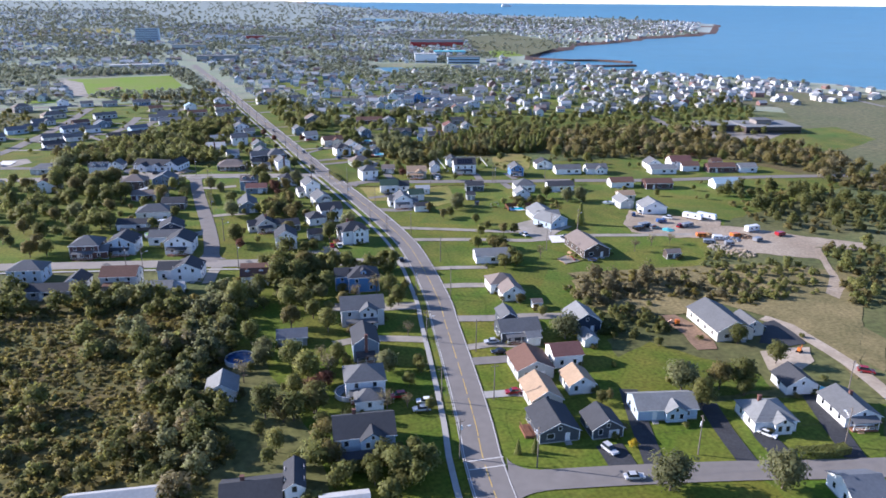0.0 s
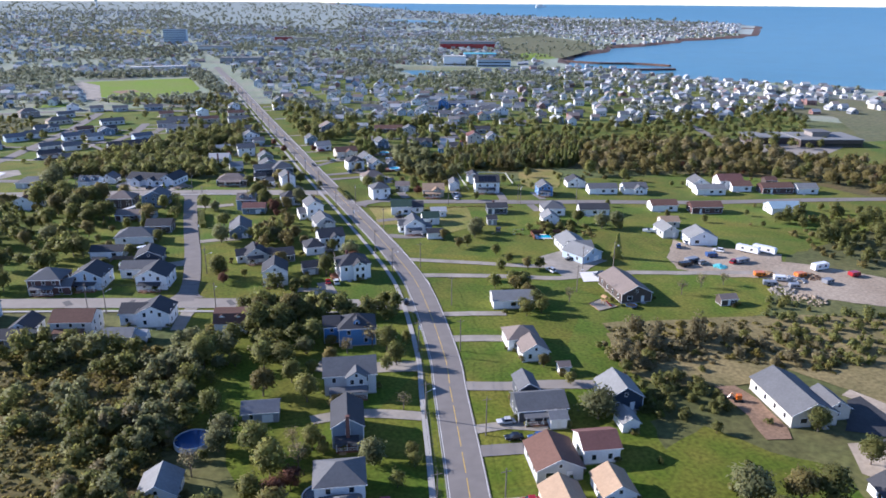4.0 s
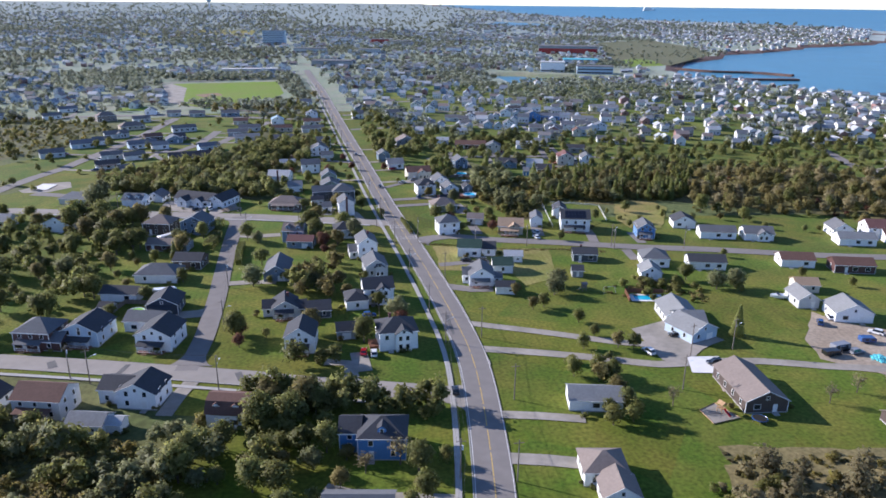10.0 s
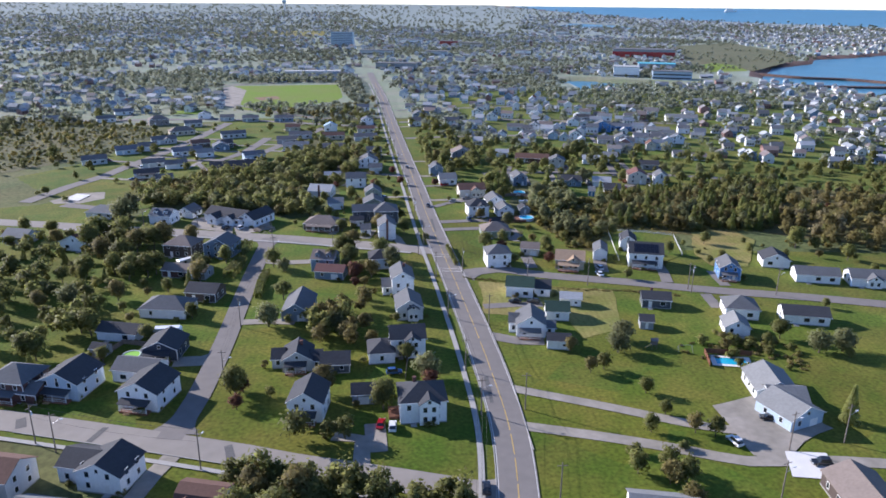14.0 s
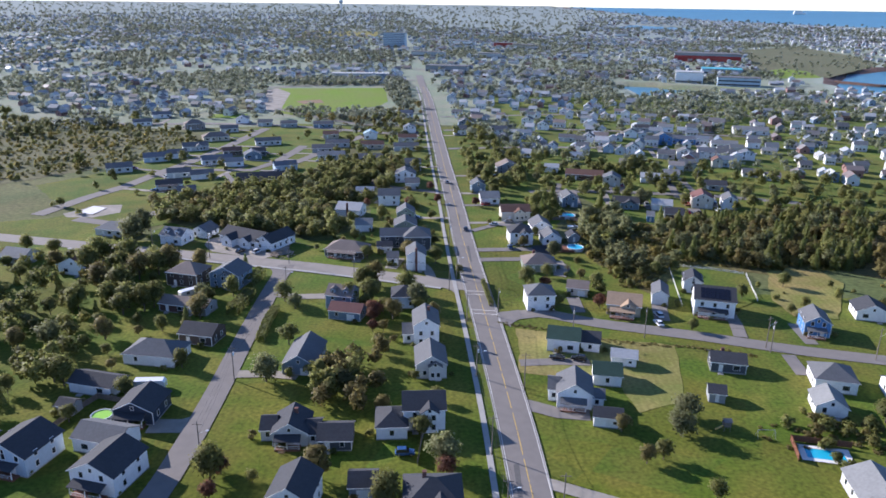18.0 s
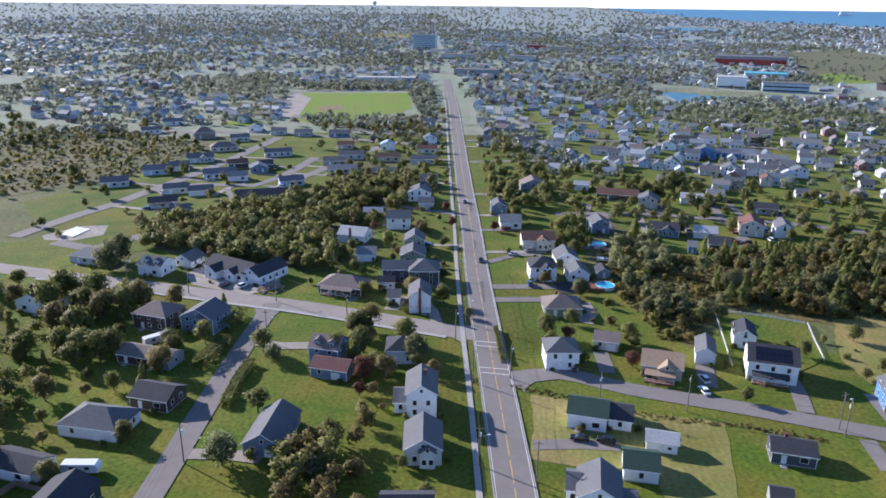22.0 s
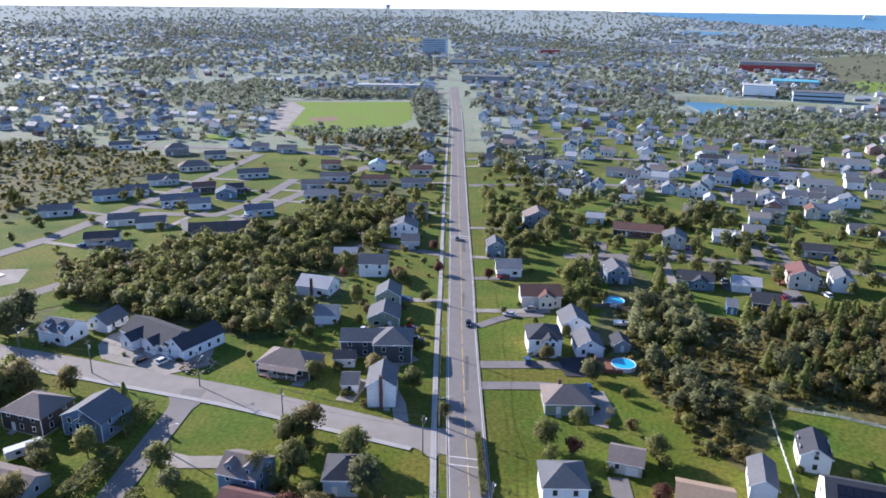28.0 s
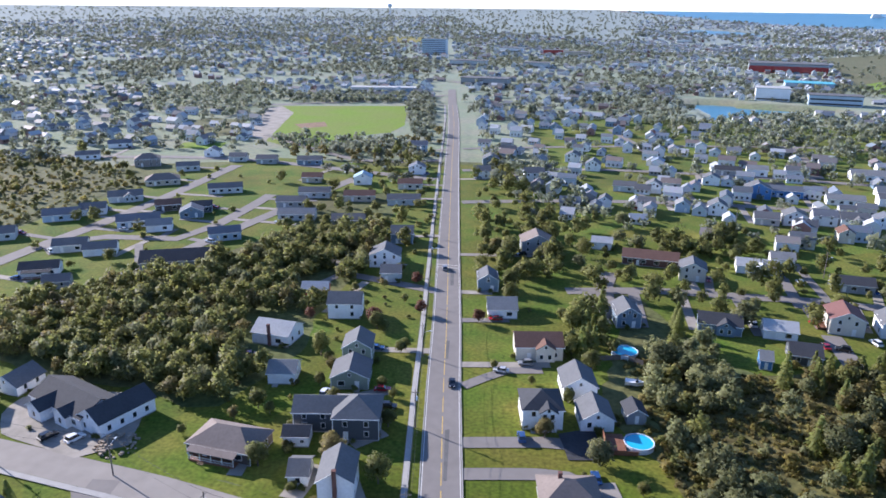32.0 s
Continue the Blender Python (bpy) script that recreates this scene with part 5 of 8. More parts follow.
# cross street A, south side
h = house(101.4, 365.9, -12, 9.2, 9.0, 3.8, 'gx', 'wh', 'dgn')
wing(h, 7.7, 1.5, 5.4, 8.0, 2.8, 'gx', 'wh', 'ch')
h = house(116.9, 355.7, -12, 6.9, 5.0, 2.6, 'gx', 'wh', 'wh', 'shed')
h = house(99.4, 335.2, -8, 8.7, 10.0, 4.0, 'gy', 'wh', 'gr', 'porch')
wing(h, 9.0, 12.1, 7.3, 8.0, 3.0, 'gx', 'wh', 'dgn')
wing(h, -5.2, 1.6, 2.6, 7.0, 3.2, 'gx', 'wh', 'gr')
wing(h, 5.6, -1.0, 3.4, 5.0, 2.6, 'gx', 'wh', 'gr')
h = house(105.8, 324.3, -10, 6.6, 5.0, 2.6, 'gx', 'wh', 'ch', 'shed')
h = house(145.4, 353.7, -12, 9.2, 7.0, 2.8, 'gx', 'dg', 'ch', 'chim')
h = house(170.5, 344.8, -14, 10.3, 10.0, 3.4, 'h', 'wh', 'gr')
h = house(163.1, 331.9, -14, 7.4, 8.0, 2.6, 'gy', 'wh', 'lg')
h = house(136.5, 336.7, -12, 4.0, 5.0, 2.4, 'gx', 'gy', 'ch', 'shed')
h = house(188.9, 338.6, -14, 13.8, 8.0, 2.9, 'gx', 'wh', 'ch')
h = house(155.7, 295.5, -8, 10.4, 12.0, 3.0, 'gy', 'lg', 'lg')
wing(h, 1.1, -6.9, 9.2, 9.0, 2.9, 'gx', 'lg', 'lg')
h = house(154.2, 282.8, 20, 10.6, 11.0, 3.0, 'gy', 'lb', 'lg', 'garage')
h = house(225.2, 335.9, -14, 12.5, 8.0, 2.9, 'gx', 'wh', 'br')
h = house(242.8, 327.0, -14, 14.7, 8.0, 3.0, 'gx', 'rb', 'br')
h = house(212.5, 311.5, -14, 7.9, 7.0, 2.6, 'gx', 'cr', 'tn')
h = house(203.8, 300.2, -8, 7.0, 10.0, 3.0, 'gy', 'lg', 'lg', 'barn')
h = house(211.4, 287.3, -14, 11.8, 10.0, 3.2, 'gy', 'wh', 'lg', 'barn')
h = house(278.5, 315.4, -14, 14.3, 9.0, 3.0, 'gx', 'wh', 'lb')
# cross street A, north side
h = house(205.7, 390.7, -14, 9.8, 9.0, 3.0, 'gy', 'wh', 'ch')
h = house(212.8, 373.5, -14, 15.0, 8.0, 2.9, 'gx', 'wh', 'gr')
h = house(229.2, 369.1, -14, 12.1, 9.0, 3.0, 'gx', 'wh', 'gr', 'gablefront')
h = house(266.8, 356.3, -14, 15.1, 8.0, 2.9, 'gx', 'wh', 'lg')
wing(h, -1.1, 12.8, 8.6, 10.0, 3.4, 'gy', 'wh', 'gr')
h = house(284.7, 364.4, -14, 12.8, 10.0, 4.6, 'gx', 'wh', 'rb')
h = house(286.9, 357.7, -14, 10.4, 8.0, 3.0, 'gx', 'wh', 'br')
h = house(303.0, 349.1, -14, 16.5, 8.0, 3.0, 'gx', 'rb', 'br')
h = house(317.6, 343.9, -14, 10.8, 8.0, 2.9, 'gx', 'wh', 'lg')
h = house(312.4, 364.7, -14, 6.1, 6.0, 2.4, 'gx', 'br', 'br', 'shed')
# beyond the tree belt, right (t31)
h = house(158.5, 568.6, -12, 9.3, 9.0, 4.6, 'gy', 'cr', 'gr')
h = house(146.0, 583.4, -12, 20.9, 9.0, 2.9, 'gx', 'rb', 'br')
h = house(184.5, 577.9, -12, 14.2, 8.0, 2.9, 'gx', 'wh', 'wh', 'gablefront')
h = house(197.2, 586.6, -12, 8.6, 8.0, 3.2, 'gx', 'wh', 'lg')
h = house(213.0, 562.1, -12, 13.7, 8.0, 2.9, 'gx', 'gy', 'ch')
h = house(155.9, 522.9, -12, 12.7, 9.0, 3.0, 'gx', 'bg', 'ch', 'gablefront')
h = house(173.1, 519.9, -12, 9.6, 8.0, 2.8, 'gx', 'wh', 'wh')
h = house(174.4, 503.8, -12, 8.3, 9.0, 2.8, 'gx', 'dg', 'ch', 'garage')
h = house(162.0, 498.9, -12, 3.1, 6.0, 2.8, 'gx', 'bl', 'lg', 'shed')
h = house(195.0, 526.6, -12, 9.9, 11.0, 5.0, 'gy', 'cr', 'rb', 'deck')
h = house(208.1, 524.4, -12, 7.1, 10.0, 4.6, 'gy', 'wh', 'gr')
h = house(139.3, 668.2, -12, 6.5, 8.0, 3.6, 'gy', 'wh', 'gr')
h = house(159.1, 664.0, -12, 8.0, 8.0, 4.2, 'gx', 'wh', 'gr')
h = house(176.7, 663.9, -12, 7.0, 8.0, 3.6, 'gy', 'lb', 'lg')
h = house(192.3, 659.9, -12, 8.5, 9.0, 4.4, 'gy', 'wh', 'gr')
h = house(222.6, 695.4, -12, 12.7, 9.0, 5.4, 'gy', 'bl', 'gr', 'tall')
h = house(238.2, 699.3, -12, 17.5, 8.0, 3.6, 'gx', 'bl', 'bl')
h = house(211.0, 646.1, -12, 10.7, 9.0, 3.0, 'gx', 'lg', 'gr')
h = house(223.4, 645.7, -12, 10.2, 9.0, 4.6, 'gy', 'wh', 'gr')
h = house(237.5, 647.4, -12, 10.3, 9.0, 4.4, 'gx', 'wh', 'bl')
h = house(248.6, 643.0, -12, 11.3, 9.0, 4.4, 'gx', 'wh', 'gr', 'gablefront')
h = house(263.3, 685.6, -12, 17.7, 8.0, 2.9, 'gx', 'wh', 'lg')
h = house(284.2, 685.9, -12, 8.6, 8.0, 4.0, 'gx', 'wh', 'gr')
h = house(235.7, 621.0, -12, 6.3, 8.0, 4.2, 'gy', 'cr', 'br')
h = house(263.4, 644.3, -12, 9.3, 8.0, 4.2, 'gy', 'wh', 'bl')
h = house(154.6, 702.9, -12, 11.8, 8.0, 3.0, 'gx', 'lg', 'gr')
h = house(169.7, 700.9, -12, 8.2, 8.0, 4.2, 'gy', 'wh', 'gr')
h = house(181.4, 713.0, -12, 10.2, 8.0, 3.0, 'gx', 'lg', 'tb')
h = house(205.9, 723.1, -12, 9.2, 8.0, 4.0, 'gy', 'wh', 'gr')
h = house(223.2, 750.7, -12, 15.0, 8.0, 3.0, 'gx', 'gy', 'ch')
h = house(239.7, 749.7, -12, 11.7, 8.0, 4.0, 'gx', 'wh', 'lg')
h = house(263.1, 749.7, -12, 13.1, 8.0, 4.0, 'gx', 'wh', 'gr')
h = house(304.8, 743.9, -12, 26.0, 10.0, 3.4, 'gx', 'wh', 'lg')
h = house(105.8, 721.0, 4, 11.2, 9.0, 5.0, 'gx', 'wh', 'gr')
h = house(76.0, 726.0, 4, 9.5, 9.0, 4.2, 'gx', 'wh', 'gr')
h = house(80.5, 762.5, 4, 10.2, 9.0, 4.2, 'gy', 'bg', 'gr')
h = house(91.6, 791.9, 4, 10.1, 9.0, 4.2, 'gx', 'wh', 'gr')
h = house(133.3, 778.4, -12, 9.1, 9.0, 4.2, 'gy', 'wh', 'gr')
h = house(143.3, 753.6, -12, 8.6, 9.0, 4.2, 'gy', 'wh', 'bl')
# suburb, left (t31)
h = house(-35.8, 563.5, 16, 27.2, 12.0, 3.0, 'gx', 'gy', 'ch')
h = house(-81.8, 548.0, 20, 13.2, 8.0, 2.9, 'gx', 'wh', 'ch', 'porch')
h = house(-68.8, 536.9, 20, 8.7, 7.0, 2.6, 'gx', 'gy', 'gr')
h = house(-86.3, 575.6, 20, 12.6, 8.0, 2.9, 'gx', 'lg', 'gr')
h = house(-72.2, 572.7, 20, 12.3, 8.0, 2.8, 'gx', 'wh', 'gr')
h = house(-75.7, 612.2, 24, 18.1, 9.0, 2.9, 'gx', 'lb', 'bl')
h = house(-63.3, 606.0, 20, 10.6, 8.0, 2.9, 'gx', 'wh', 'lg')
h = house(-73.9, 638.9, 24, 11.6, 8.0, 2.9, 'gx', 'br', 'br')
h = house(-57.9, 628.5, 20, 10.2, 8.0, 2.9, 'gy', 'bg', 'bl')
h = house(-56.8, 637.9, 20, 9.4, 8.0, 2.9, 'gx', 'dg', 'ch')
h = house(-114.9, 617.1, 24, 15.1, 9.0, 2.9, 'gx', 'lb', 'bl')
h = house(-105.8, 628.2, 24, 11.3, 9.0, 2.9, 'gx', 'wh', 'gr')
h = house(-102.3, 652.7, 24, 15.9, 9.0, 2.9, 'gx', 'lg', 'gr', 'gablefront')
h = house(-99.6, 689.1, 24, 17.9, 10.0, 2.9, 'h', 'tn', 'tb')
h = house(-58.7, 674.8, 20, 17.2, 8.0, 2.9, 'gx', 'lg', 'gr')
h = house(-30.4, 596.9, 24, 13.0, 8.0, 3.2, 'gx', 'lb', 'bl')
h = house(-16.3, 651.6, 6, 14.2, 8.0, 2.9, 'gx', 'gy', 'gr')
h = house(-7.6, 629.6, 6, 16.9, 8.0, 2.9, 'gx', 'lg', 'lg')
h = house(-9.5, 671.1, 6, 15.9, 8.0, 2.9, 'gx', 'lg', 'gr')
h = house(14.9, 666.9, 6, 15.6, 8.0, 2.9, 'gx', 'tn', 'br')
h = house(38.4, 661.7, 6, 16.4, 8.0, 2.9, 'gx', 'lg', 'gr')
h = house(18.1, 623.1, 6, 14.9, 8.0, 2.9, 'gx', 'gy', 'gr')
h = house(-19.1, 704.3, 6, 11.1, 8.0, 2.9, 'gx', 'tn', 'br')
h = house(10.1, 702.4, 6, 9.7, 8.0, 4.0, 'gy', 'wh', 'lb')
h = house(37.6, 694.9, 4, 13.0, 8.0, 3.0, 'gx', 'cr', 'br')
h = house(37.4, 731.3, 4, 9.6, 8.0, 4.2, 'gy', 'wh', 'bl')
h = house(31.4, 797.6, 4, 11.0, 9.0, 5.0, 'gx', 'lb', 'bl')
h = house(-59.6, 750.1, 6, 12.4, 8.0, 2.9, 'gx', 'gy', 'gr')
h = house(-32.2, 750.3, 6, 15.0, 8.0, 2.9, 'gx', 'bg', 'gr')
h = house(-100.9, 766.7, 6, 9.5, 8.0, 3.6, 'gy', 'wh', 'bl')
h = house(-79.5, 754.6, 6, 10.6, 8.0, 2.9, 'gx', 'lg', 'gr')
h = house(-129.8, 734.5, 24, 14.6, 10.0, 4.4, 'h', 'tb', 'tb')
h = house(-175.9, 748.6, 24, 13.8, 8.0, 2.9, 'gx', 'wh', 'gr')
h = house(-125.0, 586.4, 24, 14.0, 9.0, 2.9, 'gx', 'lg', 'gr')
h = house(-217.8, 748.5, 24, 14.0, 8.0, 2.9, 'gx', 'wh', 'lg')
h = house(-175.4, 788.9, 24, 14.9, 8.0, 2.9, 'gx', 'wh', 'bl')
h = house(-99.9, 724.2, 20, 12.9, 8.0, 2.9, 'gx', 'lg', 'gr')

# ---- trees and shrubs ----
def leaves(centres, normals, size, rng):
    """Small leaf sprays, three-cornered, round the given places."""
    n = len(centres)
    t = rng.normal(size=(n, 3))
    t -= (t * normals).sum(1, keepdims=True) * normals
    t /= np.linalg.norm(t, axis=1, keepdims=True) + 1e-9
    b = np.cross(normals, t)
    s = 1.2 * size * rng.uniform(0.6, 1.4, (n, 1))
    j = rng.uniform(-0.3, 0.3, (3, n, 1))
    v = np.stack([centres + t * s + b * s * j[0], centres - t * s * (0.5 + j[1]) + b * s * 0.87, centres - t * s * 0.5 - b * s * (0.87 + j[2])], 1)
    return v.reshape(-1, 3)


def crown(rng, radius, low, top, blobs, per, size, lean=0.9):
    """Sprays on the skin of many lumps that fill an uneven crown, with normals that follow the crown's round."""
    out, flat = [], []
    for _ in range(blobs):
        d = rng.normal(size=3)
        d /= np.linalg.norm(d)
        rr = rng.uniform(0.35, 0.8)
        c = np.array([d[0] * radius * rr, d[1] * radius * rr, (low + top) / 2 + d[2] * (top - low) / 2 * rr])
        r = radius * rng.uniform(0.26, 0.55)
        n = rng.normal(size=(per, 3))
        n[:, 2] += 0.35
        n /= np.linalg.norm(n, axis=1, keepdims=True)
        p = c + n * r * rng.uniform(0.35, 1.25, (per, 1)) * [1, 1, 0.85]
        nn = n + rng.normal(size=(per, 3)) * 0.8 * lean + [0, 0, 0.5]
        nn /= np.linalg.norm(nn, axis=1, keepdims=True)
        out.append(leaves(p, nn, size, rng))
        soft = 0.45 * n + 0.9 * (p - [0, 0, low * 0.6 + top * 0.4]) / [radius, radius, (top - low) / 2] + 0.2 * nn + [0, 0, 0.2]
        flat.append(np.repeat(soft / np.linalg.norm(soft, axis=1, keepdims=True), 3, 0))
    return np.concatenate(out), np.concatenate(flat)


def spruce(rng, radius, low, top, tiers, per, size):
    out, flat = [], []
    for i in range(tiers):
        f = i / tiers
        r, z = radius * (1 - f) ** 0.85 + 0.15, low + (top - low) * f
        k = max(5, int(per * (1 - f * 0.75)))
        a = rng.uniform(0, 2 * np.pi, k)
        q = rng.uniform(0.35, 1.05, k)
        p = np.stack([np.cos(a) * r * q, np.sin(a) * r * q, z - q * r * 0.32 + rng.normal(size=k) * 0.12], 1)
        n = np.stack([np.cos(a) * 0.5, np.sin(a) * 0.5, np.full(k, 0.85)], 1) + rng.normal(size=(k, 3)) * 0.25
        out.append(leaves(p, n / np.linalg.norm(n, axis=1, keepdims=True), size, rng))
        soft = n + np.stack([np.cos(a), np.sin(a), np.zeros(k)], 1)
        flat.append(np.repeat(soft / np.linalg.norm(soft, axis=1, keepdims=True), 3, 0))
    return np.concatenate(out), np.concatenate(flat)


def quads(v):
    return np.arange(len(v)).reshape(-1, 4)


def sprays(v):
    return np.arange(len(v)).reshape(-1, 3)


def trunk_mesh(rng, height, r, limbs, spread):
    shapes = [tube((0, 0, -0.2), (rng.uniform(-0.2, 0.2), rng.uniform(-0.2, 0.2), height * 0.6), r, r * 0.6, 7)]
    for i in range(limbs):
        a, z = 2 * math.pi * (i + rng.uniform(0, 0.6)) / limbs, height * rng.uniform(0.22, 0.5)
        e = (math.cos(a) * spread, math.sin(a) * spread, z + height * rng.uniform(0.25, 0.5))
        shapes.append(tube((0, 0, z), e, r * 0.45, r * 0.12, 5))
    return polys("trunk", *merged(*shapes), M["bark"])


TREES = {}
for i in range(4):
    g = np.random.default_rng(40 + i)
    for key, leaf, rad, low, top, blobs, per, size, th, tr in (("broad", ("leaf a", "leaf b", "leaf a", "leaf c")[i], 3.2, 1.4, 8.0, 42, 52, 0.25, 5.0, 0.22),
                                                              ("small", ("leaf b", "leaf a", "leaf c", "leaf b")[i], 1.9, 0.7, 4.6, 26, 46, 0.18, 3.0, 0.12),
                                                              ("shrub", ("leaf a", "leaf b", "leaf c", "leaf a")[i], 1.1, 0.1, 1.7, 12, 36, 0.15, 0.9, 0.06),
                                                              ("yellow", "leaf yellow", 1.0, 0.2, 2.0, 12, 36, 0.15, 0.9, 0.06),
                                                              ("willow", "leaf d", 3.6, 0.8, 7.0, 44, 52, 0.26, 4.0, 0.24),
                                                              ("red", "leaf red", 2.6, 1.0, 6.0, 28, 64, 0.2, 4.0, 0.16)):
        v, q = crown(g, rad, low, top, blobs, per, size)
        TREES[key, i] = (mesh_np("crown", v, sprays(v), (M[leaf],), normals=q), trunk_mesh(g, th, tr, 5, rad * 0.55))
    v, q = spruce(g, 2.4, 0.6, 9.5, 30, 72, 0.26)
    TREES["spruce", i] = (mesh_np("crown", v, sprays(v), (M["needle"],), normals=q), polys("trunk", *tube((0, 0, -0.2), (0, 0, 9.0), 0.18, 0.03), M["bark"]))
    v, q = crown(g, 2.8, 2.0, 7.0, 16, 14, 0.2)
    shapes = [tube((0, 0, -0.2), (0.1, 0, 4.5), 0.18, 0.1, 6)]
    for k in range(26):
        a, z = g.uniform(0, 6.28), g.uniform(1.5, 4.5)
        rr = g.uniform(1.2, 2.8)
        shapes.append(tube((0, 0, z), (math.cos(a) * rr, math.sin(a) * rr, z + g.uniform(1.2, 3.2)), 0.06, 0.015, 4))
    TREES["bare", i] = (mesh_np("crown", v, sprays(v), (M["twig"],)), polys("trunk", *merged(*shapes), M["bark"]))
TREE_WORDS = dict(broad=("broadleaf_tree", "leafy dark green broadleaf tree"), small=("small_tree", "small rounded green garden tree"), shrub=("shrub", "low rounded green shrub"),
                  willow=("willow_tree", "broad grey-green willow tree"), red=("maple_tree", "dark red-leaved ornamental maple"), spruce=("spruce_tree", "dark green pointed spruce"), yellow=("yellow_shrub", "bright yellow rounded shrub"), bare=("bare_tree", "half-bare tree with grey twigs"))
COUNT = [0]


def tree(kind, x, y, size=1.0):
    """One tree or shrub standing on the ground."""
    COUNT[0] += 1
    i = (COUNT[0] * 7) % 4
    c, t = TREES[kind, i]
    name, label = TREE_WORDS[kind]
    root = new(name)
    root.location, root.rotation_euler = (x, y, 0.02), (0, 0, COUNT[0] * 2.4)
    root.scale = (size, size, size * (0.92 + 0.06 * (COUNT[0] % 4)))
    tagged(root, label + (" on a lawn" if kind != "shrub" else " beside a house"), "tree" if kind not in ("shrub", "yellow") else "shrub", "garden trees")
    put("crown", c, root)
    put("trunk", t, root)
    return root


def proto(kind, n, seed):
    """Light crowns for woods: sprays only."""
    out = []
    for i in range(n):
        g = np.random.default_rng(seed + i)
        if kind == "wood":
            out.append(crown(g, g.uniform(2.0, 3.2), 0.8, g.uniform(5.0, 8.5), 22, 20, 0.36))
        elif kind == "spruce":
            out.append(spruce(g, g.uniform(1.6, 2.4), 0.3, g.uniform(6, 9.5), 20, 34, 0.36))
        elif kind == "bush":
            out.append(crown(g, g.uniform(1.2, 2.0), 0.0, g.uniform(1.6, 3.2), 12, 20, 0.26))
        elif kind == "bramble":
            out.append(crown(g, g.uniform(1.0, 1.8), -0.15, g.uniform(0.3, 0.65), 6, 12, 0.24))
        else:
            out.append(crown(g, 3.8, 0.2, g.uniform(5, 8), 8, 7, 0.85))
    return out


PROTO = {k: proto(k, 7, s) for k, s in (("wood", 100), ("spruce", 200), ("bush", 300), ("bramble", 400), ("far", 500))}


def scatter(poly, spacing, rng, clear=(), gap=2.0):
    """Uneven places in a polygon, kept off the given lines."""
    p = np.asarray(poly, float)
    (x0, y0), (x1, y1) = p.min(0), p.max(0)
    gx, gy = np.meshgrid(np.arange(x0, x1, spacing), np.arange(y0, y1, spacing))
    x = gx.ravel() + rng.uniform(-0.5, 0.5, gx.size) * spacing
    y = gy.ravel() + rng.uniform(-0.5, 0.5, gx.size) * spacing
    ok = inside(x, y, p)
    for line, w in clear:
        ok &= edge_distance(x, y, line) > w
    x, y = x[ok], y[ok]
    ok = np.ones(len(x), bool)
    for fx, fy, r in FOOT:
        ok &= np.hypot(x - fx, y - fy) > r * 0.9 + gap
    return x[ok], y[ok]


def growth(name, x, y, kind, leaf, label, rng, low=0.55, high=1.35, category="wood"):
    """Many plants that nobody could count, joined."""
    vs, ns = [], []
    for i in range(len(x)):
        v, q = PROTO[kind][rng.integers(0, 7)]
        a, s = rng.uniform(0, 6.28), low + (high - low) * rng.random() ** 1.3
        c, sn = math.cos(a) * s, math.sin(a) * s
        ns.append(np.stack([(q[:, 0] * c - q[:, 1] * sn) / s, (q[:, 0] * sn + q[:, 1] * c) / s, q[:, 2]], 1))
        vs.append(np.stack([v[:, 0] * c - v[:, 1] * sn + x[i], v[:, 0] * sn + v[:, 1] * c + y[i], v[:, 2] * s * rng.uniform(0.85, 1.15) + float(lift(x[i], y[i]))], 1))
    if vs:
        v = np.concatenate(vs)
        put(name, mesh_np(name, v, sprays(v), (M[leaf],), normals=np.concatenate(ns)), label=label, category=category, kind="stuff")


OPEN_LOTS = ([(6.5, 420.9), (29.6, 417.9), (28.8, 399.6), (10.1, 395.9)],
             [(8.7, 340.5), (27.1, 335.2), (46.3, 319.9), (43.7, 300.4), (14.2, 310.0)],
             [(89.6, 321.0), (121.6, 319.3), (142.4, 308.6), (126.6, 296.5), (88.8, 295.7)],
             [(89.4, 317.5), (142.8, 304.1), (107.9, 292.9), (88.8, 294.8)],
             [(135.0, 364.0), (165.6, 357.8), (152.6, 322.5), (135.6, 340.9)],
             [(77.7, 483.4), (93.0, 484.8), (91.7, 455.0), (80.0, 451.6)],
             [(14.1, 384.6), (38.4, 383.5), (46.9, 368.3), (39.6, 352.0), (13.8, 368.2)],
             [(5.9, 520.1), (23.2, 521.8), (39.7, 473.7), (15.3, 487.3)],
             [(12.4, 554.6), (27.9, 556.2), (32.5, 534.8), (18.2, 533.3)])


def wood(poly, spacing, mix, label, seed, clear=None):
    g = np.random.default_rng(seed)
    x, y = scatter(poly, spacing, g, STREETS if clear is None else clear)
    ok = ~np.any([inside(x, y, lot) for lot in OPEN_LOTS], axis=0)
    x, y = x[ok], y[ok]
    pick = g.random(len(x))
    lo = 0.0
    for kind, leaf, share in mix:
        sel = (pick >= lo) & (pick < lo + share)
        even = (0.75, 1.2) if spacing < 4.9 and kind == "wood" else (0.55, 1.35)
        growth({"wood": "woodland", "spruce": "conifers", "bush": "bushes", "bramble": "brambles", "far": "woodland"}[kind], x[sel], y[sel], kind, leaf, label, g, *even)
        lo += share


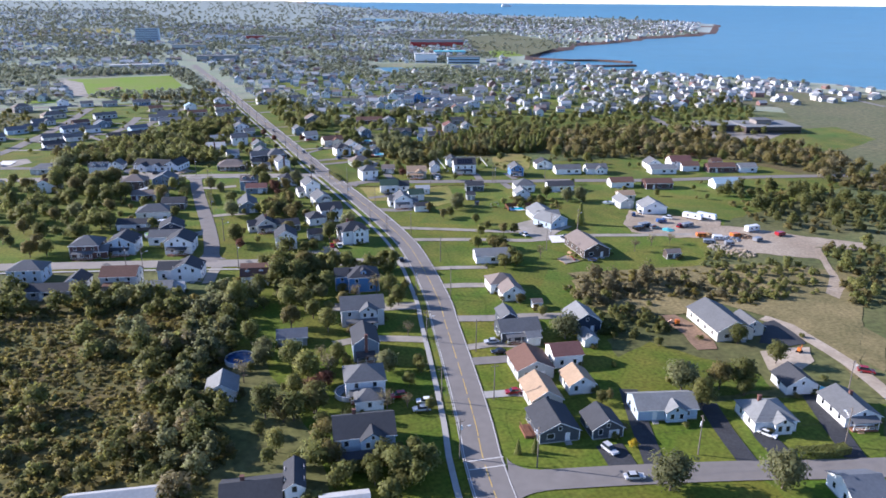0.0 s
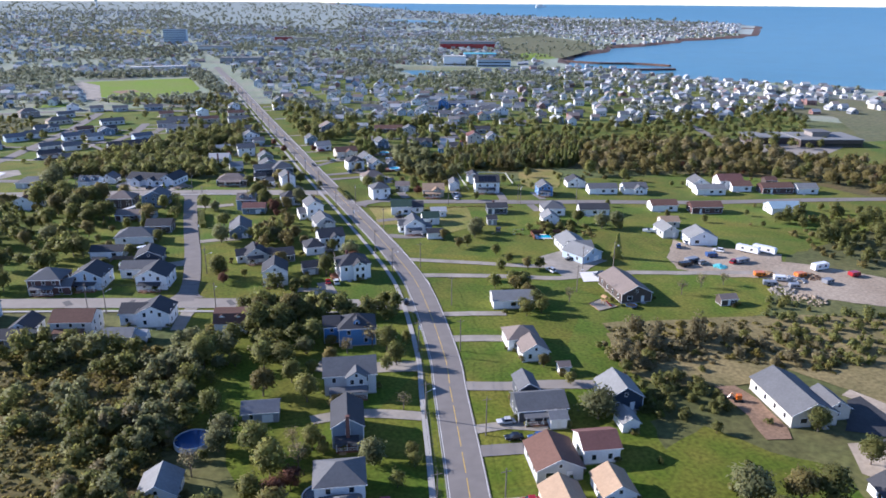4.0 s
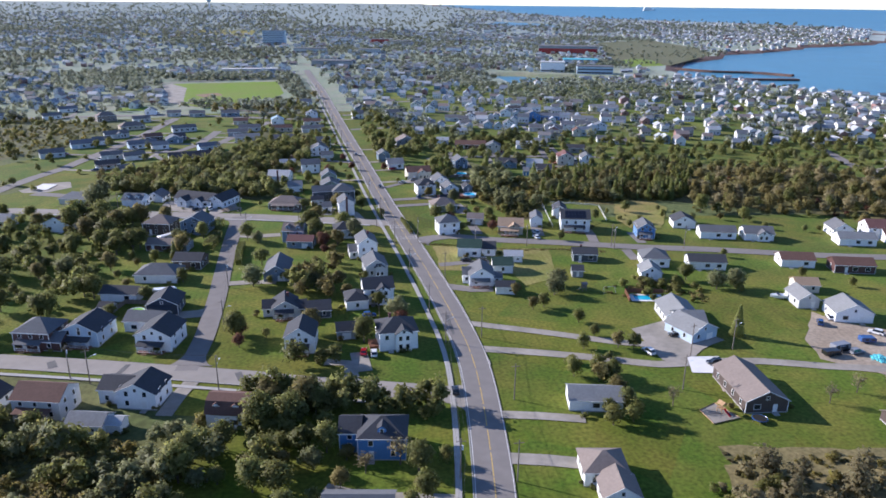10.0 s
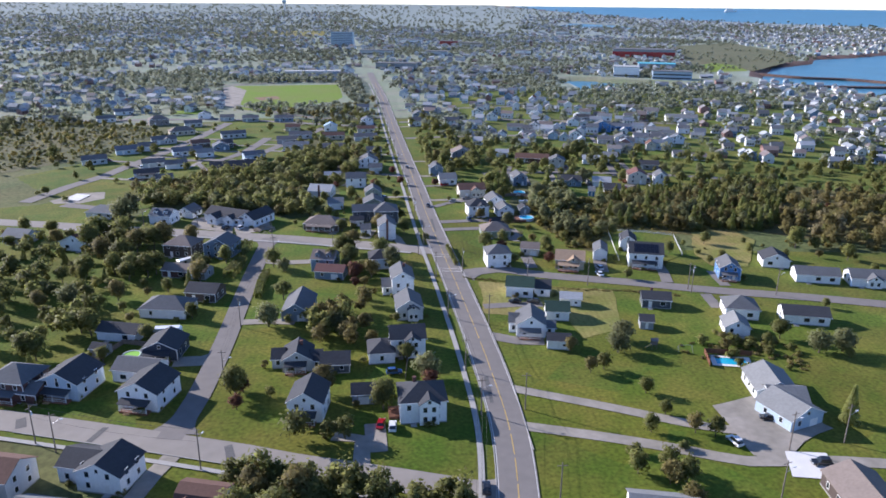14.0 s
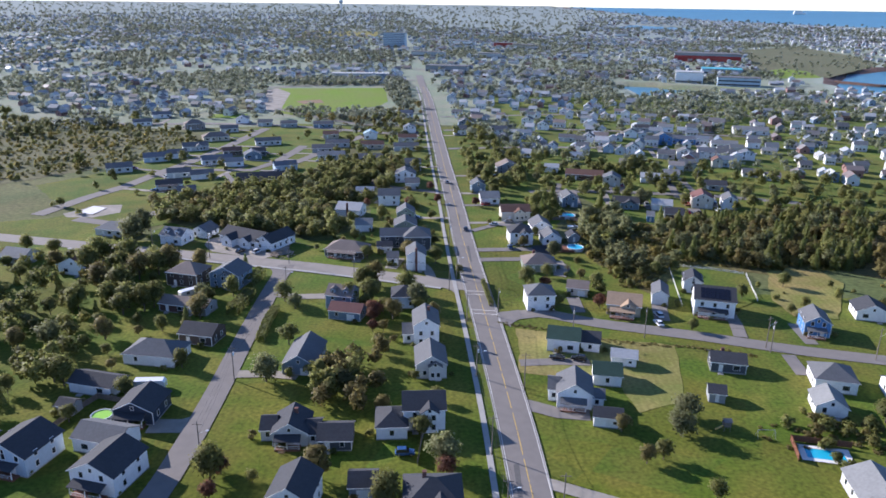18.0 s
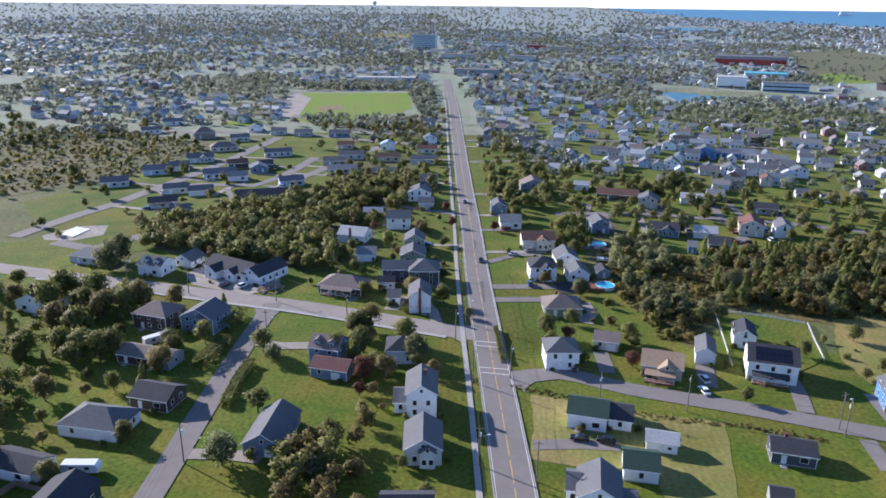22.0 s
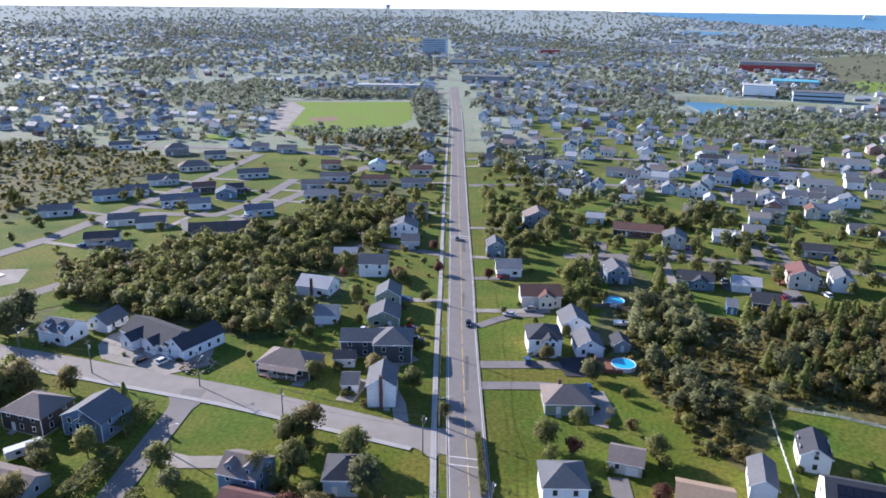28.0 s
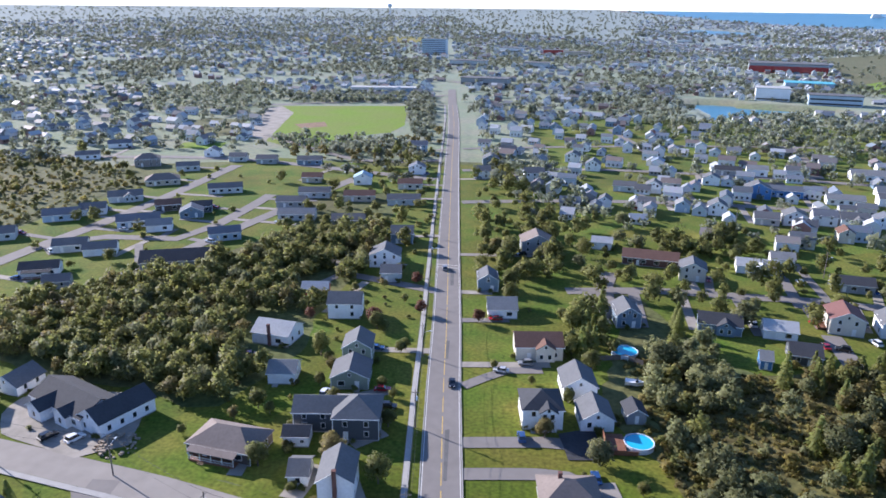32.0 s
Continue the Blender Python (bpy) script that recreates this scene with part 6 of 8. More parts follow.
STREETS = [(MAIN, 9), (CROSS_A, 6), (CROSS_B, 9), (CROSS_C, 8), (STREET_2, 6)]
wood([(-64.7, 482.7), (-60.1, 482.4), (-38.6, 481.2), (-28.1, 471.6), (2.1, 469.0), (8.5, 461.0), (15.8, 461.8), (19.3, 474.0), (25.9, 478.8), (30.0, 497.9), (25.5, 519.8), (34.6, 553.7), (41.3, 581.6), (38.5, 618.6), (18.3, 613.5), (-8.1, 595.6), (-7.2, 576.2), (-21.7, 563.8), (-39.5, 551.9), (-57.3, 523.6), (-74.7, 521.8), (-76.3, 509.0)], 4.0,
     (("wood", "leaf a", 0.42), ("wood", "leaf b", 0.33), ("wood", "leaf c", 0.1), ("wood", "leaf d", 0.08), ("bush", "leaf b", 0.07)), "dense mixed woodland behind the houses", 1)
BELT = [(120.4, 510.4), (129.5, 498.7), (143.1, 494.1), (166.5, 490.7), (189.3, 498.5), (231.1, 514.7), (274.4, 506.7), (228.7, 435.4), (191.0, 432.0), (181.6, 434.6), (156.4, 440.3), (150.5, 431.8), (140.0, 411.7), (130.3, 413.8), (128.6, 426.4), (123.9, 444.4), (119.6, 461.0), (124.6, 481.3)]
wood(BELT, 4.6, (("wood", "leaf d", 0.05), ("spruce", "needle", 0.03), ("bush", "leaf c", 0.14), ("bush", "leaf b", 0.16), ("bush", "leaf e", 0.16), ("bush", "leaf d", 0.06)), "mixed belt of trees and bracken", 2)
for edge, seed in (([(132.7, 510.4), (148.5, 507.9), (150.3, 487.4), (139.0, 470.4), (124.3, 468.9)], 71), ([(127.0, 459.4), (135.5, 456.3), (133.1, 441.9), (125.0, 439.0)], 72), ([(131.0, 438.5), (144.8, 436.7), (142.6, 426.8), (127.1, 425.4)], 73)):
    wood(edge, 4.0, (("wood", "leaf d", 0.55), ("bush", "leaf d", 0.2), ("wood", "leaf b", 0.15)), "grey-green willows at the edge of the belt", seed)
wood([(168, 500), (184.1, 495.2), (229.5, 511.4), (274.4, 506.7), (228.7, 435.4), (191.9, 433.8), (160, 440), (158, 455), (171, 472)], 3.9, (("spruce", "needle", 0.30), ("wood", "leaf b", 0.2), ("wood", "leaf c", 0.16), ("wood", "leaf d", 0.1), ("bush", "leaf e", 0.16)), "dense conifers and olive-green trees", 45)
wood(BELT, 1.9, (("bramble", "leaf c", 0.3), ("bramble", "leaf e", 0.35), ("bramble", "leaf b", 0.25)), "bracken and low bushes", 8)
wood([(234.1, 446.6), (278.5, 495.5), (354.2, 471.4), (380.2, 426.1), (408.1, 390.4), (391.1, 309.3), (350.2, 274.6), (330.9, 300.4), (355.1, 337.0), (320.7, 383.0), (267.7, 400.2), (221.4, 406.2)], 5.5,
     (("wood", "leaf c", 0.42), ("wood", "twig", 0.14), ("wood", "leaf a", 0.12), ("bush", "leaf e", 0.2), ("bush", "leaf red", 0.04)), "brown mixed belt of trees and bracken", 3)
THICKET = [(-62.4, 257.8), (-37.1, 259.3), (-16.8, 242.2), (-4.1, 250.8), (8.0, 233.7), (9.1, 204.6), (3.5, 191.8), (-3.1, 177.9), (1.4, 159.7), (4.4, 148.9), (-7.0, 131.5), (-54.9, 148.2), (-81.3, 205.0)]
wood(THICKET, 9.0, (("wood", "leaf b", 0.06), ("bush", "leaf b", 0.2), ("bush", "leaf c", 0.2), ("bush", "leaf e", 0.2)), "scrub wood and thicket", 4)
wood([(-99.1, 245.9), (-54.9, 215.5), (-43.4, 194.9), (-32.0, 175.2), (-10.0, 163.7), (-8.0, 131.8), (-68.7, 153.1)], 4.4, (("bush", "leaf a", 0.16), ("bush", "leaf b", 0.16), ("bush", "leaf c", 0.14), ("bush", "leaf e", 0.14), ("wood", "leaf a", 0.03), ("wood", "leaf c", 0.03)), "overgrown thicket", 42)
wood([(-86.0, 289.9), (-46.9, 268.1), (-17.0, 255.2), (-4.0, 256.2), (0.9, 236.1), (-18.3, 235.5), (-44.0, 244.4), (-75.8, 246.3)], 4.0, (("bush", "leaf a", 0.4), ("wood", "leaf b", 0.2), ("wood", "leaf a", 0.1)), "bushes behind the gardens", 43)
wood([(-9.7, 232.6), (8.5, 241.1), (10.7, 204.1), (2.0, 192.3), (-9.9, 199.9)], 4.6, (("wood", "leaf d", 0.5), ("wood", "leaf b", 0.3)), "grey-green willows", 44)
wood(THICKET, 1.75, (("bramble", "leaf e", 0.52), ("bramble", "leaf c", 0.22), ("bramble", "leaf b", 0.16)), "brambles and bracken", 5)
wood([(-18.9, 203.0), (4.0, 227.9), (8.8, 200.9), (2.6, 178.9), (2.2, 152.0), (-7.0, 131.5), (-18.7, 135.6), (-15.1, 165.4)], 4.6, (("wood", "leaf a", 0.35), ("wood", "leaf b", 0.2), ("wood", "leaf d", 0.15), ("wood", "twig", 0.15)), "dense thicket", 40)
wood([(-38.3, 260.0), (-11.2, 247.6), (5.3, 246.7), (14.9, 253.8), (19.9, 234.6), (11.8, 216.7), (-3.1, 200.4), (-33.6, 207.8)], 4.8, (("wood", "leaf a", 0.14), ("wood", "leaf d", 0.26), ("bush", "leaf a", 0.15), ("bush", "leaf e", 0.25)), "thicket behind the houses", 41)
wood([(130.8, 223.1), (176.7, 215.6), (186.5, 200.7), (200.5, 191.7), (176.6, 177.3), (151.4, 192.8), (134.4, 202.0), (127.7, 209.0)], 2.6,
     (("bramble", "leaf e", 0.42), ("bramble", "leaf c", 0.18), ("bramble", "twig", 0.15), ("bush", "leaf e", 0.05)), "dry bushes and tall grass", 6)
wood([(124.9, 218.3), (138.0, 215.2), (154.8, 197.1), (144.0, 187.3), (132.7, 192.4), (118.6, 193.4), (120.8, 207.9)], 3.4,
     (("wood", "twig", 0.12), ("bush", "leaf b", 0.15), ("bush", "twig", 0.5)), "half-bare bushes", 7)
wood([(130.9, 211.7), (156.3, 209.9), (176.8, 201.1), (188.3, 190.2), (179.1, 181.1), (157.9, 189.5), (130.9, 198.1)], 3.4, (("bush", "twig", 0.34), ("wood", "twig", 0.06), ("bush", "leaf c", 0.1), ("bush", "leaf b", 0.08)), "grey-brown bushes", 46)
wood([(24.8, 267.8), (50.4, 261.3), (79.3, 251.8), (77.7, 244.5), (49.8, 252.6), (25.3, 259.1)], 3.4, (("wood", "leaf a", 0.6), ("wood", "leaf b", 0.25)), "row of dark leafy trees", 47, [(MAIN, 8), (CROSS_C, 5)])
wood([(120.0, 190.8), (133.3, 191.1), (139.9, 183.8), (138.5, 169.6), (120.1, 169.9), (111.4, 176.5)], 2.8, (("bush", "leaf b", 0.5), ("bush", "leaf a", 0.3)), "green thicket", 9)
wood([(243.2, 218.1), (272.1, 208.3), (265.5, 182.5), (226.0, 151.7), (205.2, 166.2), (235.4, 199.2)], 4.0, (("bush", "leaf a", 0.3), ("bush", "leaf c", 0.4), ("wood", "leaf a", 0.1)), "scrubby bushes", 10)
wood([(193.6, 227.4), (208.3, 211.9), (227.0, 202.1), (207.9, 178.3), (170.6, 180.5), (175.2, 200.9)], 3.6, (("bush", "leaf a", 0.4), ("bush", "leaf b", 0.4)), "green bushes", 11)
wood([(261.3, 304.1), (315.8, 305.4), (335.2, 261.8), (289.2, 222.8), (258.5, 233.1), (244.5, 255.8)], 5.0, (("wood", "leaf a", 0.4), ("bush", "leaf c", 0.4)), "scrubby wood", 12)
wood([(-97.9, 432.7), (-45.6, 445.7), (-29.5, 386.7), (-28.7, 345.3), (-38.4, 329.5), (-53.4, 330.6), (-76.9, 348.9), (-107.9, 411.5)], 9.0, (("wood", "leaf a", 0.45), ("wood", "leaf b", 0.35), ("spruce", "needle", 0.05)), "garden trees grown together", 13)
wood([(28.3, 266.2), (36.4, 274.8), (49.8, 271.3), (76.9, 264.5), (75.5, 254.0), (57.2, 253.6), (30.8, 255.7)], 4.2, (("wood", "leaf a", 0.6), ("wood", "leaf b", 0.3)), "row of dark leafy trees", 14)
wood([(29.3, 347.9), (48.7, 358.8), (50.8, 335.0), (42.5, 319.5), (35.3, 327.8)], 4.5, (("wood", "leaf b", 0.5), ("wood", "leaf c", 0.3)), "leafy trees behind the houses", 15)
wood([(13.4, 124.3), (20.0, 145.8), (25.3, 137.1), (36.0, 133.4), (53.8, 141.5), (43.5, 113.8)], 4.6, (("wood", "leaf a", 0.4), ("wood", "leaf b", 0.3)), "leafy trees round a house", 16)
wood([(108.1, 519.0), (122.4, 545.7), (122.3, 503.4), (112.8, 494.7), (106.8, 501.8)], 4.4, (("wood", "leaf a", 0.5), ("spruce", "needle", 0.4)), "dark trees behind houses", 17)
wood([(80.9, 586.1), (106.6, 631.4), (116.9, 597.9), (107.3, 561.7), (90.2, 572.9)], 6, (("wood", "leaf a", 0.5), ("wood", "leaf b", 0.3)), "garden trees", 18)
wood([(145.0, 609.2), (195.5, 632.5), (192.6, 598.8), (158.9, 584.1), (142.3, 593.1)], 5, (("wood", "leaf a", 0.5), ("bush", "leaf b", 0.4)), "dark trees between houses", 19)

# ---- single trees ----
for k, s, pts in (
        ("willow", 1.25, [(117.7, 139.1), (89.1, 104.8), (112.1, 97.4), (103.4, 176.2)]), ("broad", 1.1, [(127.2, 135.8), (133.3, 134.3), (24.9, 174.4), (18.5, 157.6), (24.5, 159.7), (12.2, 161.2)]),
        ("small", 0.9, [(93.8, 139.5), (55.4, 170.4), (32.9, 179.9), (46.9, 233.3), (122.0, 194.6), (104.5, 193.4)]), ("red", 1.0, [(25.3, 168.0), (28.6, 169.9)]),
        ("broad", 1.25, [(27.5, 246.9), (34.3, 249.2), (37.7, 255.2)]), ("small", 1.0, [(32.1, 227.6), (111.6, 242.0), (117.9, 246.5), (124.2, 285.5), (101.7, 204.2), (59.3, 214.8), (68.7, 247.9), (68.5, 228.7)]),
        ("bare", 0.8, [(129.4, 243.8), (180.6, 242.7), (189.8, 242.6), (170.0, 239.0)]), ("small", 1.15, [(111.2, 307.7), (115.4, 309.5), (122.7, 295.9), (118.0, 278.0), (128.4, 277.1), (132.6, 275.4), (116.5, 251.1), (116.6, 258.0), (108.4, 320.3)]),
        ("spruce", 1.0, [(167.9, 279.6)] + [(143.0, 523.3)] + [(142.2, 517.2)]), ("willow", 1.0, [(181.3, 316.0), (188.8, 316.2), (122.3, 319.3)] + [(125.8, 326.6)]),
        ("red", 0.75, [(17.4, 302.5), (18.1, 293.4)] + [(18.1, 301.7), (43.7, 373.7)]), ("broad", 0.95, [(39.9, 399.4), (34.1, 393.7)] + [(40.7, 398.4), (49.2, 383.4), (95.2, 413.1)]),
        ("red", 0.9, [(43.2, 381.2), (117.8, 394.9), (101.4, 410.6)]), ("willow", 0.85, [(56.6, 392.9), (109.7, 447.1)]), ("small", 0.95, [(104.4, 396.2), (121.0, 391.0), (115.9, 421.3), (143.5, 377.5), (155.1, 411.6), (71.1, 424.7)] + [(44.2, 501.5), (59.0, 496.1), (51.7, 510.8)]),
        ("bare", 0.6, [(112.0, 426.6), (41.5, 484.4)]), ("willow", 1.15, [(163.6, 523.9), (132.7, 496.0), (163.6, 454.8)]), ("red", 0.85, [(80.5, 519.8), (61.6, 524.6)]), ("broad", 1.0, [(80.6, 601.8), (85.6, 586.7), (91.0, 548.0), (109.6, 514.6), (111.9, 502.3)]),
        ("yellow", 1.15, [(90.5, 120.6)]), ("spruce", 0.38, [(64.5, 127.3), (68.4, 126.6)])):
    for p in pts:
        tree(k, p[0], p[1], s)
g = np.random.default_rng(77)


def gardens(poly, spacing, mix, clear=STREETS, gap=2.0):
    """Trees standing singly in gardens."""
    for px, py in zip(*scatter(poly, spacing, g, clear, gap)):
        r, lo = g.random(), 0.0
        if any(inside(np.array([px]), np.array([py]), lot)[0] for lot in OPEN_LOTS):
            continue
        for kind, share in mix:
            if lo <= r < lo + share:
                tree(kind, px, py, g.uniform(0.6, 1.1))
            lo += share


gardens([(-70, 290), (0, 290), (0, 430), (-110, 450)], 10, (("broad", 0.45), ("small", 0.2), ("spruce", 0.08), ("willow", 0.08)))
gardens([(10, 290), (68, 290), (68, 410), (12, 420)], 9.5, (("broad", 0.28), ("small", 0.25), ("red", 0.06), ("willow", 0.06)))
gardens([(0, 130), (48, 125), (70, 260), (60, 266), (20, 262), (0, 215)], 8, (("broad", 0.34), ("small", 0.25), ("bare", 0.06), ("willow", 0.06)))
gardens([(90, 130), (160, 110), (175, 160), (120, 178), (100, 215), (95, 160)], 12, (("broad", 0.12), ("small", 0.22), ("shrub", 0.3)))
gardens([(92, 400), (200, 385), (330, 350), (330, 392), (190, 420), (105, 450)], 11, (("broad", 0.15), ("small", 0.3), ("shrub", 0.2)))
gardens([(92, 310), (330, 290), (330, 330), (95, 372)], 17, (("small", 0.3), ("shrub", 0.3), ("broad", 0.08)))
gardens([(8, 448), (66, 430), (60, 580), (10, 520)], 9, (("broad", 0.22), ("small", 0.3), ("shrub", 0.2), ("red", 0.05)))
gardens([(80, 450), (112, 460), (125, 520), (80, 560)], 9, (("broad", 0.25), ("small", 0.25), ("shrub", 0.2)))
for fx, fy, r in FOOT[:120]:
    for k in range(2):
        a = g.uniform(3.4, 6.0)
        px, py = fx + math.cos(a) * (r + 1.4), fy + math.sin(a) * (r + 1.0)
        if edge_distance(np.array([px]), np.array([py]), MAIN)[0] > 6 and all(math.hypot(px - q[0], py - q[1]) > q[2] + 0.6 for q in FOOT):
            tree("shrub", px, py, g.uniform(0.6, 1.2))
wood([(80, 560), (330, 470), (420, 430), (560, 640), (330, 560), (100, 650)], 9.5, (("wood", "leaf a", 0.4), ("wood", "leaf b", 0.22), ("wood", "leaf d", 0.1), ("bush", "leaf b", 0.15)), "garden trees among the houses", 51)
wood([(-20, 560), (58, 560), (50, 800), (10, 810)], 10, (("wood", "leaf a", 0.4), ("wood", "leaf b", 0.3), ("bush", "leaf b", 0.2)), "garden trees among the houses", 52)
wood([(75, 560), (110, 560), (110, 640), (85, 800), (68, 800)], 9, (("wood", "leaf a", 0.45), ("wood", "leaf b", 0.35)), "roadside trees", 53)
wood([(-330, 480), (-110, 460), (-60, 560), (0, 700), (-360, 830)], 19, (("wood", "leaf a", 0.25), ("bush", "leaf b", 0.35)), "garden trees of the suburb", 54)
wood([(-265.8, 639.9), (-205.4, 695.3), (-132.0, 712.8), (-100.8, 689.7), (-118.9, 660.8), (-124.2, 632.2), (-127.7, 605.5), (-137.1, 595.2), (-182.0, 556.3)], 4.1, (("bush", "leaf b", 0.14), ("bush", "leaf d", 0.12), ("bush", "leaf e", 0.10), ("bramble", "leaf e", 0.2), ("bramble", "leaf b", 0.25)), "bog scrub", 55)
wood([(-393.5, 774.7), (-255.3, 768.1), (-157.9, 735.3), (-130.8, 710.2), (-207.4, 697.9), (-266.4, 640.2)], 5.5, (("bush", "leaf d", 0.24), ("bush", "leaf b", 0.26), ("bush", "leaf e", 0.2), ("wood", "leaf a", 0.08), ("wood", "leaf d", 0.06)), "bog scrub", 58)
wood([(5.8, 862.0), (-10.6, 808.6), (-36.3, 782.3), (-57.7, 776.3), (-29.2, 753.2), (48.9, 761.2), (40.4, 865.8)], 9, (("wood", "leaf c", 0.3), ("bush", "leaf c", 0.4)), "scrub behind the field", 56)
wood([(-420, 330), (-140, 330), (-120, 300), (-140, 180), (-420, 200)], 7, (("wood", "leaf a", 0.4), ("wood", "leaf b", 0.3)), "woodland", 57)


def hedge(points, width, height, label="clipped green hedge beside the street"):
    line = smooth_line(points, 0.35)
    rng, c, n = np.random.default_rng(len(points)), [], []
    for p, q in zip(line, line[1:]):
        d = (q - p).normalized()
        for _ in range(46):
            s, u = rng.uniform(-1, 1), rng.uniform(0, 1)
            if rng.random() < 0.45:
                off, z, nn = s * width / 2, height, (0, 0, 1)
            else:
                off, z = math.copysign(width / 2, s), u * height
                nn = (d.y * math.copysign(1, s), -d.x * math.copysign(1, s), 0.2)
            k = 1 + 0.18 * noise.noise((p.x * 0.5, p.y * 0.5, s))
            c.append((p.x + d.y * off * k, p.y - d.x * off * k, z * k))
            n.append(np.array(nn) + rng.normal(size=3) * 0.35)
    n = np.array(n)
    v = leaves(np.array(c), n / np.linalg.norm(n, axis=1, keepdims=True), 0.24, rng)
    put("hedge", mesh_np("hedge", v, sprays(v), (M["leaf a"],)), label=label, category="hedge")


hedge([(-1.9, 420.9), (-3.0, 414.3), (-4.2, 408.5)], 3.6, 3.2)
hedge([(-0.8, 400.3), (-1.6, 392.4), (-2.9, 384.5)], 3.6, 3.2)
hedge([(10.4, 388.8), (10.2, 377.9), (11.0, 365.6)], 2.4, 2.0)
hedge([(123.9, 105.4), (130.3, 103.7), (136.3, 103.0)], 2.4, 1.8)
hedge([(79.6, 416.1), (81.5, 394.3)], 1.2, 1.6)


def verge(points, width, seed):
    """Rough weeds along the edge of a street."""
    g = np.random.default_rng(seed)
    line = smooth_line(points, 0.3)
    x = np.array([p.x for p in line]) + g.normal(0, width / 2, len(line))
    y = np.array([p.y for p in line]) + g.normal(0, width / 2, len(line))
    growth("weeds", x, y, "bramble", "leaf c", "rough weeds along the edge of the street", g, 0.25, 0.6, "weeds")


verge([(82.3, 381.9), (96.1, 377.0), (104.1, 374.6)], 1.4, 3)
verge([(110.3, 371.1), (126.4, 367.2), (140.0, 365.5), (156.7, 360.8)], 1.4, 4)
wood([(21.4, 275.7), (35.4, 287.9), (48.7, 283.6), (47.9, 258.0), (40.7, 237.5), (29.2, 230.2), (21.9, 245.9)], 4.6, (("wood", "leaf a", 0.5), ("wood", "leaf b", 0.25), ("bush", "leaf c", 0.15)), "dark trees between the houses", 59)
wood([(146.2, 326.2), (163.0, 328.4), (178.3, 319.4), (173.4, 305.2), (165.1, 305.2), (159.7, 321.2)], 2.4, (("bush", "leaf b", 0.25), ("bramble", "leaf c", 0.5)), "weedy garden beds behind the pool", 60)
wood([(140.5, 321.7), (152.8, 330.4), (167.7, 335.4), (173.3, 329.3), (164.7, 314.7), (142.8, 313.7)], 2.4, (("bush", "leaf b", 0.2), ("bramble", "leaf c", 0.5)), "weedy garden beds beside the pool", 61)
# dark garden trees beside the second street
for k, s, pts in (("broad", 1.35, [(-53.4, 404.2), (-44.2, 399.9), (-63.9, 417.9), (-53.0, 418.8), (-44.7, 414.9), (-54.4, 428.9), (-64.9, 428.0), (-39.6, 420.0), (-36.5, 424.2)]), ("broad", 1.1, [(-38.0, 389.6), (-32.0, 387.2), (-37.5, 383.9), (-12.1, 381.9), (-29.9, 390.2)]), ("small", 1.2, [(40.0, 396.1), (45.6, 389.4), (39.3, 391.7)]),
                  ("willow", 1.5, [(-65.5, 459.1), (-64.8, 467.5)]), ("broad", 1.2, [(37.5, 408.5), (40.8, 412.2)]), ("small", 1.35, [(117.2, 249.7), (117.2, 244.0), (111.1, 237.8), (116.6, 238.4), (115.3, 258.4), (119.2, 259.0), (117.0, 263.5), (109.7, 262.5)]), ("shrub", 1.6, [(154.8, 319.8), (155.1, 314.5), (154.4, 309.1), (155.4, 306.1), (156.6, 325.2), (157.9, 323.2), (122.8, 271.1), (111.1, 269.5)]), ("red", 1.1, [(43.1, 383.8)]), ("willow", 1.1, [(56.6, 394.5)])):
    for p in pts:
        tree(k, p[0], p[1], s)

# ---- the distant town ----
def leafiness(x, y):
    """How wooded the town is, place by place."""
    return np.array([noise.noise((a * 0.0065, b * 0.0065, 3.7)) + 0.5 * noise.noise((a * 0.016, b * 0.016, 8.2)) for a, b in zip(x, y)])


